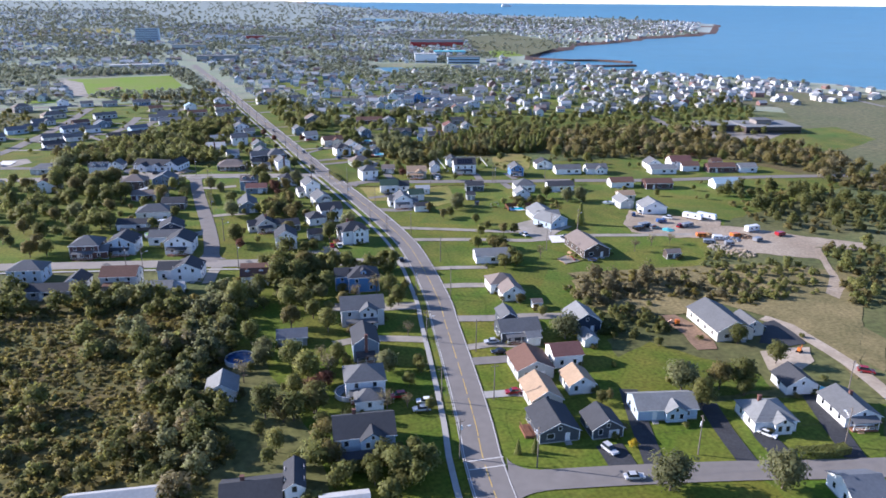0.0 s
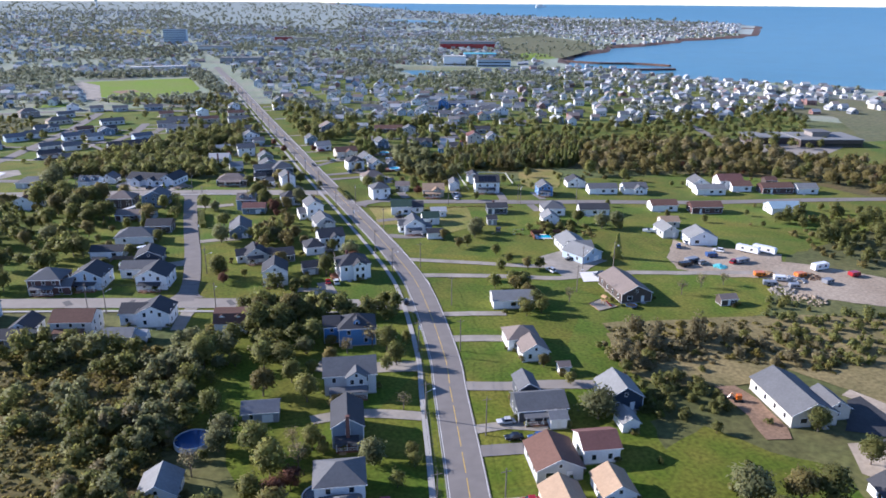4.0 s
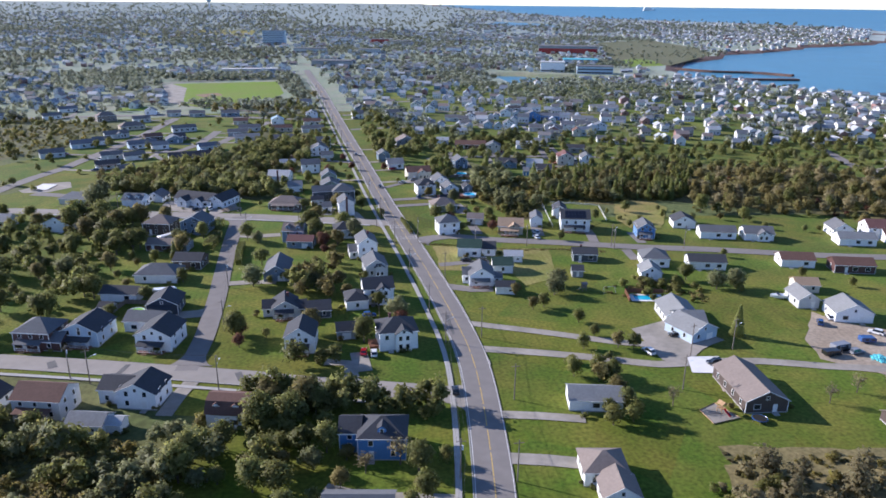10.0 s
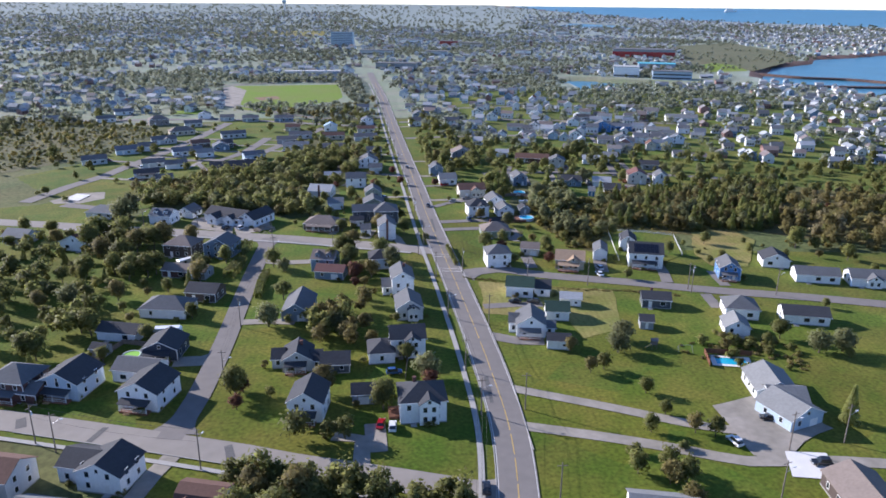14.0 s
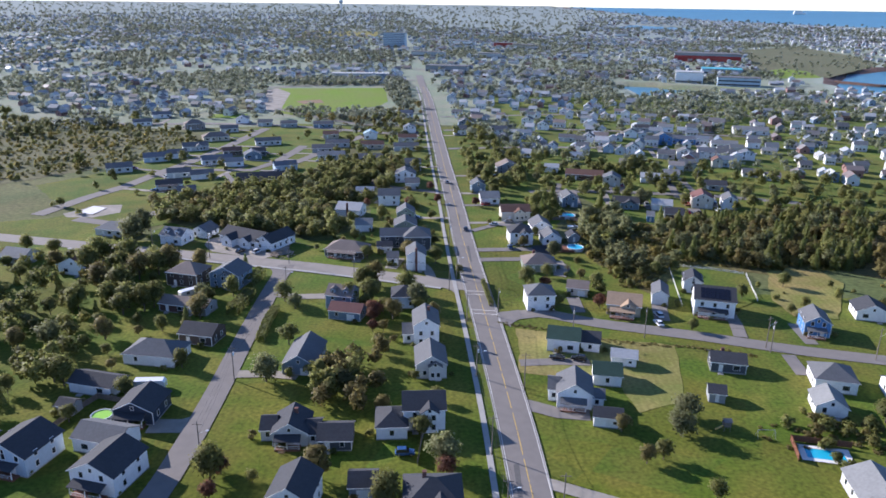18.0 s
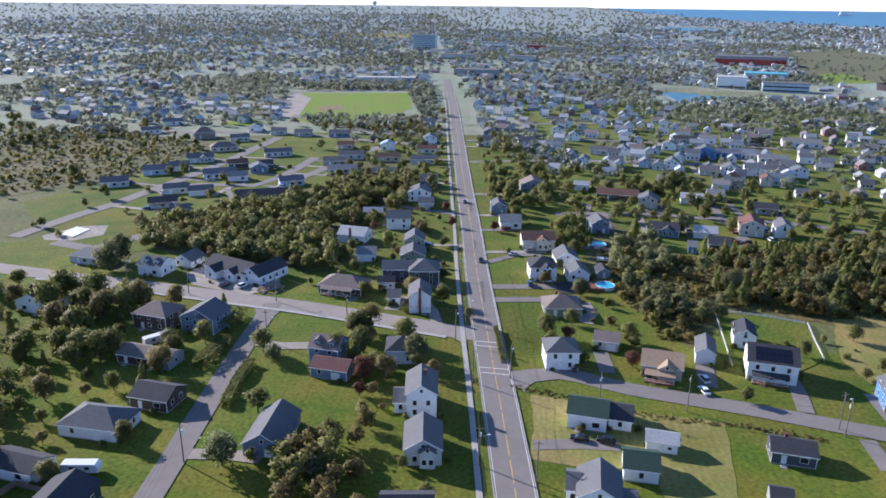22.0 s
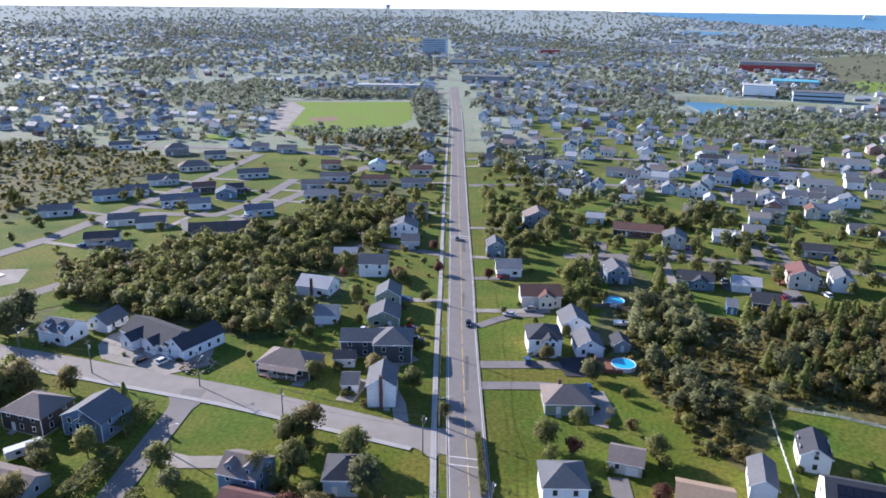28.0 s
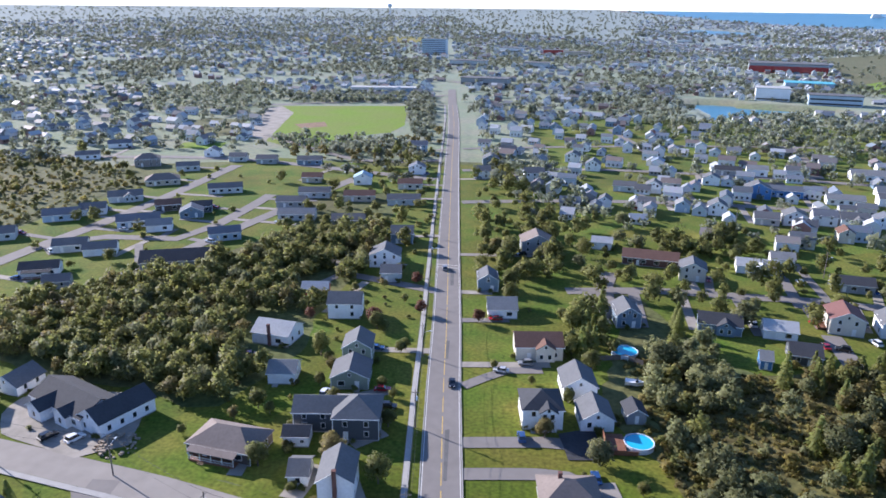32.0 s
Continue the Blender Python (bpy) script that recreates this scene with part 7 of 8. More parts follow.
def far_town(name, poly, spacing, seed, share=0.8, clear=()):
    """Distant houses of a quarter, too many to count: walls and roofs."""
    g = np.random.default_rng(seed)
    x, y = scatter(poly, spacing, g, clear)
    keep = (g.random(len(x)) < share) & ~inside(x, y, SEA) & ~inside(x, y, POND) & ~inside(x, y, BASIN)
    x, y = x[keep], y[keep]
    keep = (leafiness(x, y) < 0.36) & ~inside(x, y, HEATH)
    x, y = x[keep], y[keep]
    n = len(x)
    w, d, h = g.uniform(5.8, 10.0, n), g.uniform(5.2, 7.4, n), g.choice([2.7, 2.9, 3.2, 4.6, 5.0], n)
    rise = d * g.uniform(0.24, 0.36, n)
    a = radians(-13) + g.normal(0, 0.08, n) + np.where(g.random(n) < 0.5, 0, np.pi / 2)
    c, s = np.cos(a), np.sin(a)
    z = lift(x, y)

    def place(px, py, pz):
        return np.stack([x + c * px - s * py, y + s * px + c * py, z + pz], 1)

    hw, hd = w / 2, d / 2
    vw = np.stack([place(-hw, -hd, 0), place(hw, -hd, 0), place(hw, hd, 0), place(-hw, hd, 0), place(-hw, -hd, h), place(hw, -hd, h), place(hw, hd, h), place(-hw, hd, h), place(-hw, 0, h + rise), place(hw, 0, h + rise)], 1)
    fw = np.array([(0, 1, 5), (0, 5, 4), (1, 2, 6), (1, 6, 5), (2, 3, 7), (2, 7, 6), (3, 0, 4), (3, 4, 7), (4, 8, 7), (5, 6, 9)])
    o = 0.4
    e, k = hd + o, h - o * rise / hd
    vr = np.stack([place(-hw - o, -e, k), place(hw + o, -e, k), place(hw + o, 0, h + rise + 0.1), place(-hw - o, 0, h + rise + 0.1), place(hw + o, e, k), place(-hw - o, e, k)], 1)
    fr = np.array([(0, 1, 2, 3), (3, 2, 4, 5)])
    # windows on the long walls: two or three dark panes
    root = new(name)
    tagged(root, "many small pitched-roof houses of the distant town", "houses", kind="stuff")
    off = np.arange(n)[:, None, None]
    put("walls", mesh_np("walls", vw.reshape(-1, 3), (fw[None] + off * 10).reshape(-1, 3), (M["hazy far wall"],)), root)
    put("roofs", mesh_np("roofs", vr.reshape(-1, 3), (fr[None] + off * 6).reshape(-1, 4), (M["hazy far roof"],)), root)
    vp = []
    for fx in (-0.28, 0.0, 0.28):
        for fy in (-1, 1):
            ex, ey = hw * fx * 2, fy * (hd + 0.03)
            q = np.stack([place(ex - 0.55, ey, 1.1), place(ex + 0.55, ey, 1.1), place(ex + 0.55, ey, 2.3), place(ex - 0.55, ey, 2.3)], 1)
            vp.append(q)
    for fx in (-1, 1):
        ex = fx * (hw + 0.03)
        vp.append(np.stack([place(ex, -0.6, 1.1), place(ex, 0.6, 1.1), place(ex, 0.6, 2.3), place(ex, -0.6, 2.3)], 1))
    vp = np.concatenate(vp).reshape(-1, 3)
    put("windows", mesh_np("windows", vp, quads(vp), (M["glass"],)), root)
    return x, y


def palette(name, colours, rough):
    """Each piece takes one of the colours, under a bluish sheen that imitates haze."""
    m = bpy.data.materials.new(name)
    m.use_nodes = True
    n, l = m.node_tree.nodes, m.node_tree.links
    g, r = n.new("ShaderNodeNewGeometry"), n.new("ShaderNodeValToRGB")
    r.color_ramp.interpolation = "CONSTANT"
    el = r.color_ramp.elements
    while len(el) < len(colours):
        el.new(0.5)
    for i, c in enumerate(colours):
        el[i].position, el[i].color = i / len(colours), (*c, 1)
    l.new(g.outputs["Random Per Island"], r.inputs["Fac"])
    t = n.new("ShaderNodeTexNoise")
    t.inputs["Scale"].default_value = 0.8
    l.new(g.outputs["Position"], t.inputs["Vector"])
    mx = n.new("ShaderNodeMix")
    mx.data_type, mx.blend_type = "RGBA", "MULTIPLY"
    mx.inputs["Factor"].default_value = 0.3
    l.new(r.outputs["Color"], mx.inputs["A"])
    l.new(t.outputs["Color"], mx.inputs["B"])
    l.new(mx.outputs["Result"], n["Principled BSDF"].inputs["Base Color"])
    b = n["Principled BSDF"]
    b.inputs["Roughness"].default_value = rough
    # pale blue sheen stands in for the haze over distant houses
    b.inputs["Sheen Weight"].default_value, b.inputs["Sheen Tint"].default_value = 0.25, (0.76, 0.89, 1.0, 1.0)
    M[name] = m


W = (0.78, 0.79, 0.80)
palette("hazy far wall", [W, W, (0.6, 0.62, 0.64), W, (0.5, 0.58, 0.66), (0.66, 0.62, 0.54), W, W, (0.25, 0.27, 0.29), W, (0.22, 0.32, 0.44), (0.7, 0.71, 0.72), (0.3, 0.16, 0.14), W], 0.5)
palette("hazy far roof", [(0.09, 0.092, 0.10), (0.19, 0.20, 0.21), (0.32, 0.33, 0.34), (0.13, 0.14, 0.15), (0.2, 0.15, 0.13), (0.17, 0.20, 0.24), (0.45, 0.46, 0.47), (0.24, 0.21, 0.19), (0.5, 0.51, 0.52)], 0.6)
clear_main, near_main = [(MAIN, 22)], [(MAIN, 9)]
TOWN_R = [(100, 640), (330, 560), (470, 560), (560, 640), (740, 700), (690, 760), (640, 830), (585, 940), (580, 1050), (330, 1010), (270, 960), (80, 1010), (60, 1180), (75, 760)]
TOWN_R2 = [(42.9, 1151.6), (271.8, 1157.3), (367.6, 1230.4), (416.5, 1181.9), (513.5, 1166.8), (933.1, 2046.9), (537.2, 2296.9), (105.2, 2817.5), (-55.5, 2433.0)]
TOWN_L = [(-255.1, 777.4), (-166.0, 791.3), (-83.2, 783.7), (-148.4, 1046.6), (13.0, 1059.2), (11.8, 1309.9), (-61.2, 1337.3), (-249.2, 1191.5), (-472.6, 1095.1), (-455.8, 917.3)]
TOWN_L2 = [(-559.5, 1078.7), (-273.4, 1257.2), (13.8, 1395.3), (-64.1, 2146.6), (-595.5, 2619.5), (-914.0, 2522.7), (-1001.3, 1698.6)]
TOWN_L3 = [(-1001.3, 1698.6), (-648.6, 2275.3), (-103.5, 2268.6), (105.2, 2817.5), (-171.2, 4159.1), (-1206.8, 3796.1), (-1914.2, 2895.2)]
HEAD = [(331.2, 1825.2), (758.2, 2033.3), (1116.2, 2022.5), (1214.8, 1870.1), (1586.0, 2022.3), (2007.3, 2530.6), (1809.8, 2795.3), (1472.8, 3208.1), (1122.6, 3860.1), (717.3, 3914.9)]
SUB = [(-257.7, 664.7), (-200.4, 718.1), (-154.0, 775.0), (-69.7, 777.8), (-22.0, 724.1), (48.0, 695.9), (34.1, 840.2), (-26.0, 805.4), (-73.5, 802.8), (-142.0, 792.0), (-255.1, 777.4)]
far_town("town_quarter", TOWN_R, 19, 21, 0.85, clear_main)
far_town("town_quarter", TOWN_R2, 24, 22, 0.8, clear_main)
far_town("town_quarter", TOWN_L, 21, 23, 0.82, clear_main)
far_town("town_quarter", TOWN_L2, 27, 24, 0.7, clear_main)
far_town("town_quarter", TOWN_L3, 36, 25, 0.6)
far_town("town_quarter", HEAD, 30, 26, 0.8)
far_town("town_quarter", [(387.3, 1141.1), (504.9, 1083.1), (573.0, 1161.4), (584.1, 1266.8), (604.5, 1421.9), (575.0, 1541.3)], 24, 27, 0.8)
far_town("town_quarter", [(847.0, 1822.9), (1176.9, 1811.3), (1554.8, 1995.9), (1785.0, 2247.4), (1395.0, 2531.1), (1044.3, 2271.5)], 26, 28, 0.85)
far_town("town_quarter", [(346.6, 1158.4), (480.5, 1247.9), (543.7, 1229.9), (489.9, 1117.1), (445.6, 1132.3), (396.0, 1125.5)], 24, 29, 0.7)
far_town("town_quarter", [(287.4, 972.5), (449.0, 1031.3), (386.6, 900.4), (266.7, 884.7)], 20, 30, 0.85)
far_town("town_quarter", [(436.1, 706.2), (709.4, 712.0), (743.9, 614.7), (650.3, 547.4), (545.8, 557.3), (492.7, 598.2), (417.9, 542.8), (369.6, 576.8)], 24, 60, 0.75)
FILL = [(58.0, 917.0), (92.9, 937.6), (231.2, 961.5), (268.1, 1024.6), (264.5, 1107.8), (288.5, 1148.4), (355.9, 1129.2), (389.3, 1106.7), (430.3, 1095.3), (495.7, 1252.3), (291.2, 1250.4), (40.9, 1191.5)]
far_town("town_quarter", FILL, 20, 61, 0.75, clear_main)
far_town("town_quarter", [(496.7, 1244.6), (665.0, 1288.5), (860.8, 1431.1), (1182.6, 1686.8), (1420.1, 1783.8), (1666.6, 2111.5), (890.2, 1935.1)], 28, 62, 0.6)
far_town("town_quarter", [(392.6, 549.1), (438.8, 570.8), (506.2, 573.6), (559.5, 571.8), (670.5, 546.5), (773.4, 633.9), (709.4, 712.0), (639.2, 729.6)], 26, 63, 0.55)
for poly, sp, seed, clear in ((FILL, 13, 37, near_main), ([(387.3, 1141.1), (665.0, 1288.5), (1182.6, 1686.8), (1488.2, 1870.2), (1701.7, 2627.0), (1118.3, 3295.5)], 26, 38, ()), (TOWN_R, 12.5, 31, near_main), (TOWN_R2, 17, 32, near_main), (TOWN_L, 13, 33, near_main), (TOWN_L2, 15, 34, near_main), (TOWN_L3, 24, 35, ()), (SUB, 16, 36, near_main)):
    g = np.random.default_rng(seed)
    x, y = scatter(poly, sp * 0.8, g, clear)
    ok = ~inside(x, y, SEA) & ~inside(x, y, POND) & ~inside(x, y, BASIN) & ~inside(x, y, HEATH)
    ok &= g.random(len(x)) < np.clip(0.36 + 1.2 * leafiness(x, y), 0.15, 0.9)
    growth("town_trees", x[ok], y[ok], "far", "hazy far leaf", "green trees among the distant houses", g, 0.65, 1.35, "trees")

for edge, seed in (([(-9.3, 1053.0), (18.7, 1067.4), (37.2, 832.9), (24.5, 826.3)], 74), ([(-79.2, 840.6), (8.4, 833.5), (24.1, 826.2), (28.5, 787.5), (-22.7, 780.3), (-67.2, 799.4)], 75), ([(-139.0, 1089.6), (5.9, 1127.1), (18.3, 1057.8), (-123.5, 1033.1)], 76)):
    g = np.random.default_rng(seed)
    x, y = scatter(edge, 8.0, g, near_main)
    growth("field_trees", x, y, "far", "hazy far leaf", "trees along the edge of the playing field", g, 0.7, 1.3, "trees")
g = np.random.default_rng(39)
x, y = scatter(HEATH, 22, g)
ok = (leafiness(x, y) > -0.05) & ~inside(x, y, SEA)
growth("heath_bushes", x[ok], y[ok], "far", "hazy far leaf", "dark bushes on the heath above the harbour", g, 0.5, 1.1, "bushes")
g = np.random.default_rng(41)
for r0, r1, n in ((2300, 3100, 2400), (3100, 4700, 3400)):
    a, r = g.uniform(0.9, 2.6, n), np.sqrt(g.uniform(r0 ** 2, r1 ** 2, n))
    x, y = CENTRE[0] + np.cos(a) * r, CENTRE[1] + np.sin(a) * r
    ok = ~inside(x, y, SEA) & ~inside(x, y, POND)
    growth("far_woods", x[ok], y[ok], "far", "hazy far leaf", "woods on the far skyline", g, 1.0, 2.0, "woods")

# ---- vehicles ----
def car_meshes(suv):
    h1, h2 = (0.95, 1.72) if suv else (0.85, 1.42)
    prof = [(-2.2, 0.35), (2.2, 0.35), (2.25, 0.62), (2.1, h1 - 0.12), (1.0, h1), (-1.9, h1), (-2.2, h1 - 0.1)]
    v = [(x, s * 0.88, z) for s in (-1, 1) for x, z in prof]
    n = len(prof)
    f = [tuple(range(n)), tuple(range(2 * n - 1, n - 1, -1))] + [((i + 1) % n, i, n + i, n + (i + 1) % n) for i in range(n)]
    body = (v, f)
    back = -2.0 if suv else -1.5
    cab = [(back, h1), (1.0, h1), (0.35, h2 - 0.04), (back + 0.35, h2 - 0.04)]
    cv = [(x, s * (0.8 if i < 2 else 0.66), z) for s in (-1, 1) for i, (x, z) in enumerate(cab)]
    cf = [(0, 1, 2, 3), (7, 6, 5, 4), (1, 0, 4, 5), (2, 1, 5, 6), (3, 2, 6, 7), (0, 3, 7, 4)]
    top = [(back + 0.32, h2 - 0.03), (0.38, h2 - 0.03), (0.30, h2 + 0.03), (back + 0.4, h2 + 0.03)]
    tv = [(x, s * 0.68, z) for s in (-1, 1) for x, z in top]
    return body, (cv, cf), (tv, cf)


WHEEL = polys("wheel", *tube((0, -0.11, 0), (0, 0.11, 0), 0.33, 0.33, 12), M["rubber"])
RIM = polys("rim", *tube((0, -0.12, 0), (0, 0.12, 0), 0.19, 0.19, 10), M["metal"])
CARS = {}
for suv in (False, True):
    for paint in ("white", "black", "grey", "silver", "red", "blue"):
        b, c, t = car_meshes(suv)
        CARS[suv, paint] = [polys("body", *b, M["paint " + paint]), polys("cabin_glass", *c, M["glass"]), polys("car_roof", *t, M["paint " + paint])]


def car(x, y, turn, paint="silver", suv=False, note="parked on a drive"):
    """turn: degrees of its nose from east."""
    root = new("car")
    root.location, root.rotation_euler = (x, y, 0.2), (0, 0, radians(turn))
    tagged(root, "%s %s %s" % (paint, "sport utility vehicle" if suv else "saloon car", note), "car", "cars")
    b, c, t = CARS[suv, paint]
    put("body", b, root)
    put("cabin_glass", c, root)
    put("car_roof", t, root)
    for px in (-1.38, 1.38):
        for py in (-0.82, 0.82):
            w = put("wheel", WHEEL, root, (px, py, 0.33))
            put("rim", RIM, w)
    lamp = polys("headlight", *box(-0.05, -0.22, -0.08, 0.03, 0.22, 0.08), M["plastic"])
    for py in (-0.58, 0.58):
        put("headlight", lamp, root, (2.2, py, 0.68))


for (px, py), turn, paint, suv in zip(
        [(84.2, 110.6), (74.7, 151.8), (81.0, 180.7), (80.3, 173.9), (85.4, 172.2), (51.4, 154.9), (49.4, 151.6), (45.7, 159.5), (123.5, 114.2), (84.5, 121.0)] + [(135.8, 272.3), (151.4, 263.1), (148.7, 281.7), (53.9, 284.1), (56.7, 282.8), (36.4, 287.2), (76.1, 258.5)] +
        [(135.7, 388.0), (134.0, 381.7), (-9.7, 445.5), (-16.3, 445.7), (108.2, 441.3), (54.1, 455.0), (-13.5, 414.4)] + [(87.9, 487.8), (92.7, 455.4), (42.6, 471.2), (57.0, 474.5), (59.8, 466.1), (42.7, 458.7), (16.4, 490.6), (183.9, 511.7), (188.4, 510.2), (200.0, 515.4), (188.2, 529.7), (196.6, 565.4)] + [(57.2, 309.7), (-24.1, 306.6), (98.3, 357.2), (104.4, 356.5), (63.4, 360.5), (34.3, 567.3)] + [(74.9, 479.4), (66.4, 567.4)],
        (-15, 170, 172, 172, 172, 165, 170, 172, -62, -80, 105, 175, 165, 82, 88, 20, 86, 100, 100, 60, 60, 95, 4, 45, 172, 95, 80, 5, 4, 170, 10, 90, 160, 100, 10, 95, 4, 110, 170, 160, 5, 92, 274, 94),
        ("silver", "red", "silver", "black", "blue", "white", "silver", "red", "white", "silver", "white", "black", "black", "red", "white", "grey", "black", "white", "white", "white", "black", "blue", "red", "silver", "silver", "blue", "white", "red", "black", "black", "red", "red", "black", "white", "red", "white", "blue", "white", "black", "black", "red", "white", "black", "grey"),
        (False, False, False, False, True, False, False, True, False, True, True, True, False, False, True, False, False, True, False, True, True, False, False, False, False, True, True, False, True, True, False, False, True, True, False, True, True, False, False, True, False, True, False, True)):
    near_road = edge_distance(np.array([px]), np.array([py]), MAIN)[0] < 5
    car(px, py, turn, paint, suv, "driving on the main road" if near_road else "parked on a drive")

for (px, py), turn, paint in zip([(198.8, 283.2), (204.8, 286.6), (193.4, 265.0), (196.1, 262.9), (211.3, 274.0), (208.6, 260.7), (224.1, 273.6)], (60, 70, 5, 8, 130, 20, 100), ("blue", "white", "black", "grey", "white", "red", "white")):
    car(px, py, turn, paint, True, "parked in the works yard")

# ---- poles and wires ----
POLE = polys("shaft", *tube((0, 0, -0.3), (0, 0, 10.2), 0.17, 0.11, 8), M["pole wood"])
ARM = polys("crossarm", *box(-1.1, -0.06, 9.4, 1.1, 0.06, 9.52), M["pole wood"])
CAN = polys("transformer", *tube((0.3, 0.0, 7.4), (0.3, 0.0, 8.4), 0.24, 0.24, 10), M["plastic"])
INS = polys("insulator", *tube((0, 0, 0), (0, 0, 0.22), 0.05, 0.04, 6), M["plastic"])
LAMP_ARM = polys("lamp_arm", *merged(tube((0, 0, 7.2), (1.9, 0, 8.0), 0.04, 0.04, 6)), M["metal"])
LAMP_HEAD = polys("lamp_head", *box(1.8, -0.16, 7.92, 2.5, 0.16, 8.08), M["plastic"])


def pole(x, y, turn=0.0, lamp=False, can=False):
    root = new("utility_pole")
    root.location, root.rotation_euler = (x, y, 0.1), (0, 0, radians(turn))
    tagged(root, "weathered wooden utility pole with crossarm" + (" and street lamp" if lamp else "") + " beside the street", "utility pole", "utility poles")
    put("shaft", POLE, root)
    put("crossarm", ARM, root)
    if lamp:
        put("lamp_arm", LAMP_ARM, root)
        put("lamp_head", LAMP_HEAD, root)
    if can:
        put("transformer", CAN, root)


def cable(points, r, n=4):
    """A thin round bar through the points, in one piece."""
    v, f = [], []
    for i, p in enumerate(points):
        q = (Vector(points[min(i + 1, len(points) - 1)]) - Vector(points[max(i - 1, 0)])).to_track_quat("Z", "Y")
        v += [tuple(Vector(p) + q @ Vector((r * math.cos(2 * math.pi * k / n), r * math.sin(2 * math.pi * k / n), 0))) for k in range(n)]
    for i in range(len(points) - 1):
        f += [(i * n + k, i * n + (k + 1) % n, (i + 1) * n + (k + 1) % n, (i + 1) * n + k) for k in range(n)]
    return v, f + [tuple(range(n - 1, -1, -1)), tuple(range(len(v) - n, len(v)))]


def wires(stops, heads, label="thin black overhead wire between utility poles"):
    """Sagging wires, a span of its own from pole to pole."""
    for off, z in heads:
        root = new("overhead_wire")
        tagged(root, label, "wire", "overhead wires")
        for (ax, ay), (bx, by) in zip(stops, stops[1:]):
            d = Vector((bx - ax, by - ay)).normalized()
            pts = [(ax + (bx - ax) * i / 8 + d.y * off, ay + (by - ay) * i / 8 - d.x * off, z - 3.6 * i / 8 * (1 - i / 8)) for i in range(9)]
            put("span", polys("span", *cable(pts, 0.02), M["wire"]), root)


stops, run = [(51.3, 129.9), (55.6, 154.0), (63.0, 188.1), (70.6, 222.5), (78.5, 287.9), (76.8, 310.1), (74.7, 345.8)], 37.0
for a, b in zip(line := smooth_line(MAIN[:15], 1.0), line[1:]):
    if a.y < stops[-1][1] and len(stops) == 7:
        continue
    run -= (b - a).length
    if run <= 0:
        d = (b - a).normalized()
        stops.append((a.x - d.y * 6.4, a.y + d.x * 6.4))
        run = 37.0
for i, (px, py) in enumerate(stops):
    pole(px, py, 0, i % 2 == 0, i % 3 == 0)
wires(stops, ((-1.0, 9.8), (1.0, 9.8), (0.0, 10.4), (0.15, 7.0)))
side_a = [(83.1, 385.6), (105.1, 372.2), (127.0, 371.9), (161.9, 363.2)]
side_b = [(67.4, 408.2), (32.8, 417.2), (5.6, 433.6), (-26.3, 437.9), (-51.3, 445.2)]
side_c = [(15.2, 269.0), (-24.6, 280.9)]
south = [(66.2, 121.1), (103.0, 113.4), (137.5, 104.9)]
street2 = [(12.4, 306.1), (9.7, 342.4)] + [(11.1, 403.3)]
for group, a in ((side_a, 76), (side_b, 76), (side_c, 75), (south, 74), (street2, 0)):
    for i, (px, py) in enumerate(group):
        pole(px, py, a, i % 2 == 0, i % 2 == 1)
    wires(group, ((0.0, 10.3), (0.6, 9.8), (0.1, 7.2)))
for px, py in [(68.8, 150.9), (74.6, 177.4), (82.5, 220.1), (90.4, 252.9), (89.8, 289.7), (87.2, 340.8)]:
    pole(px, py, 0, False)
for px, py in [(147.1, 268.8), (161.5, 271.0), (161.7, 366.0), (190.7, 359.3)] + [(-18.7, 277.5), (135.8, 251.1)] + [(157.3, 122.3)] + [(207.8, 572.8), (192.9, 632.2)]:
    pole(px, py, 20, True)

# ---- pools, fences, yard things ----
def round_pool(x, y, r, material="pool water", label="round above-ground pool with blue water"):
    root = new("swimming_pool")
    root.location = (x, y, 0.1)
    tagged(root, label, "pool")
    n = 32
    ring = [(math.cos(2 * math.pi * i / n), math.sin(2 * math.pi * i / n)) for i in range(n)]
    v = [(a * r, b * r, 0) for a, b in ring] + [(a * r, b * r, 1.3) for a, b in ring] + [(a * (r - 0.25), b * (r - 0.25), 1.3) for a, b in ring] + [(a * (r - 0.25), b * (r - 0.25), 0.9) for a, b in ring]
    f = [(k * n + i, k * n + (i + 1) % n, (k + 1) * n + (i + 1) % n, (k + 1) * n + i) for k in range(3) for i in range(n)]
    put("pool_wall", polys("pool_wall", v, f, M["plastic"]), root)
    put("pool_water", polys("pool_water", [(a * (r - 0.26), b * (r - 0.26), 1.12) for a, b in ring], [tuple(range(n))], M[material]), root)


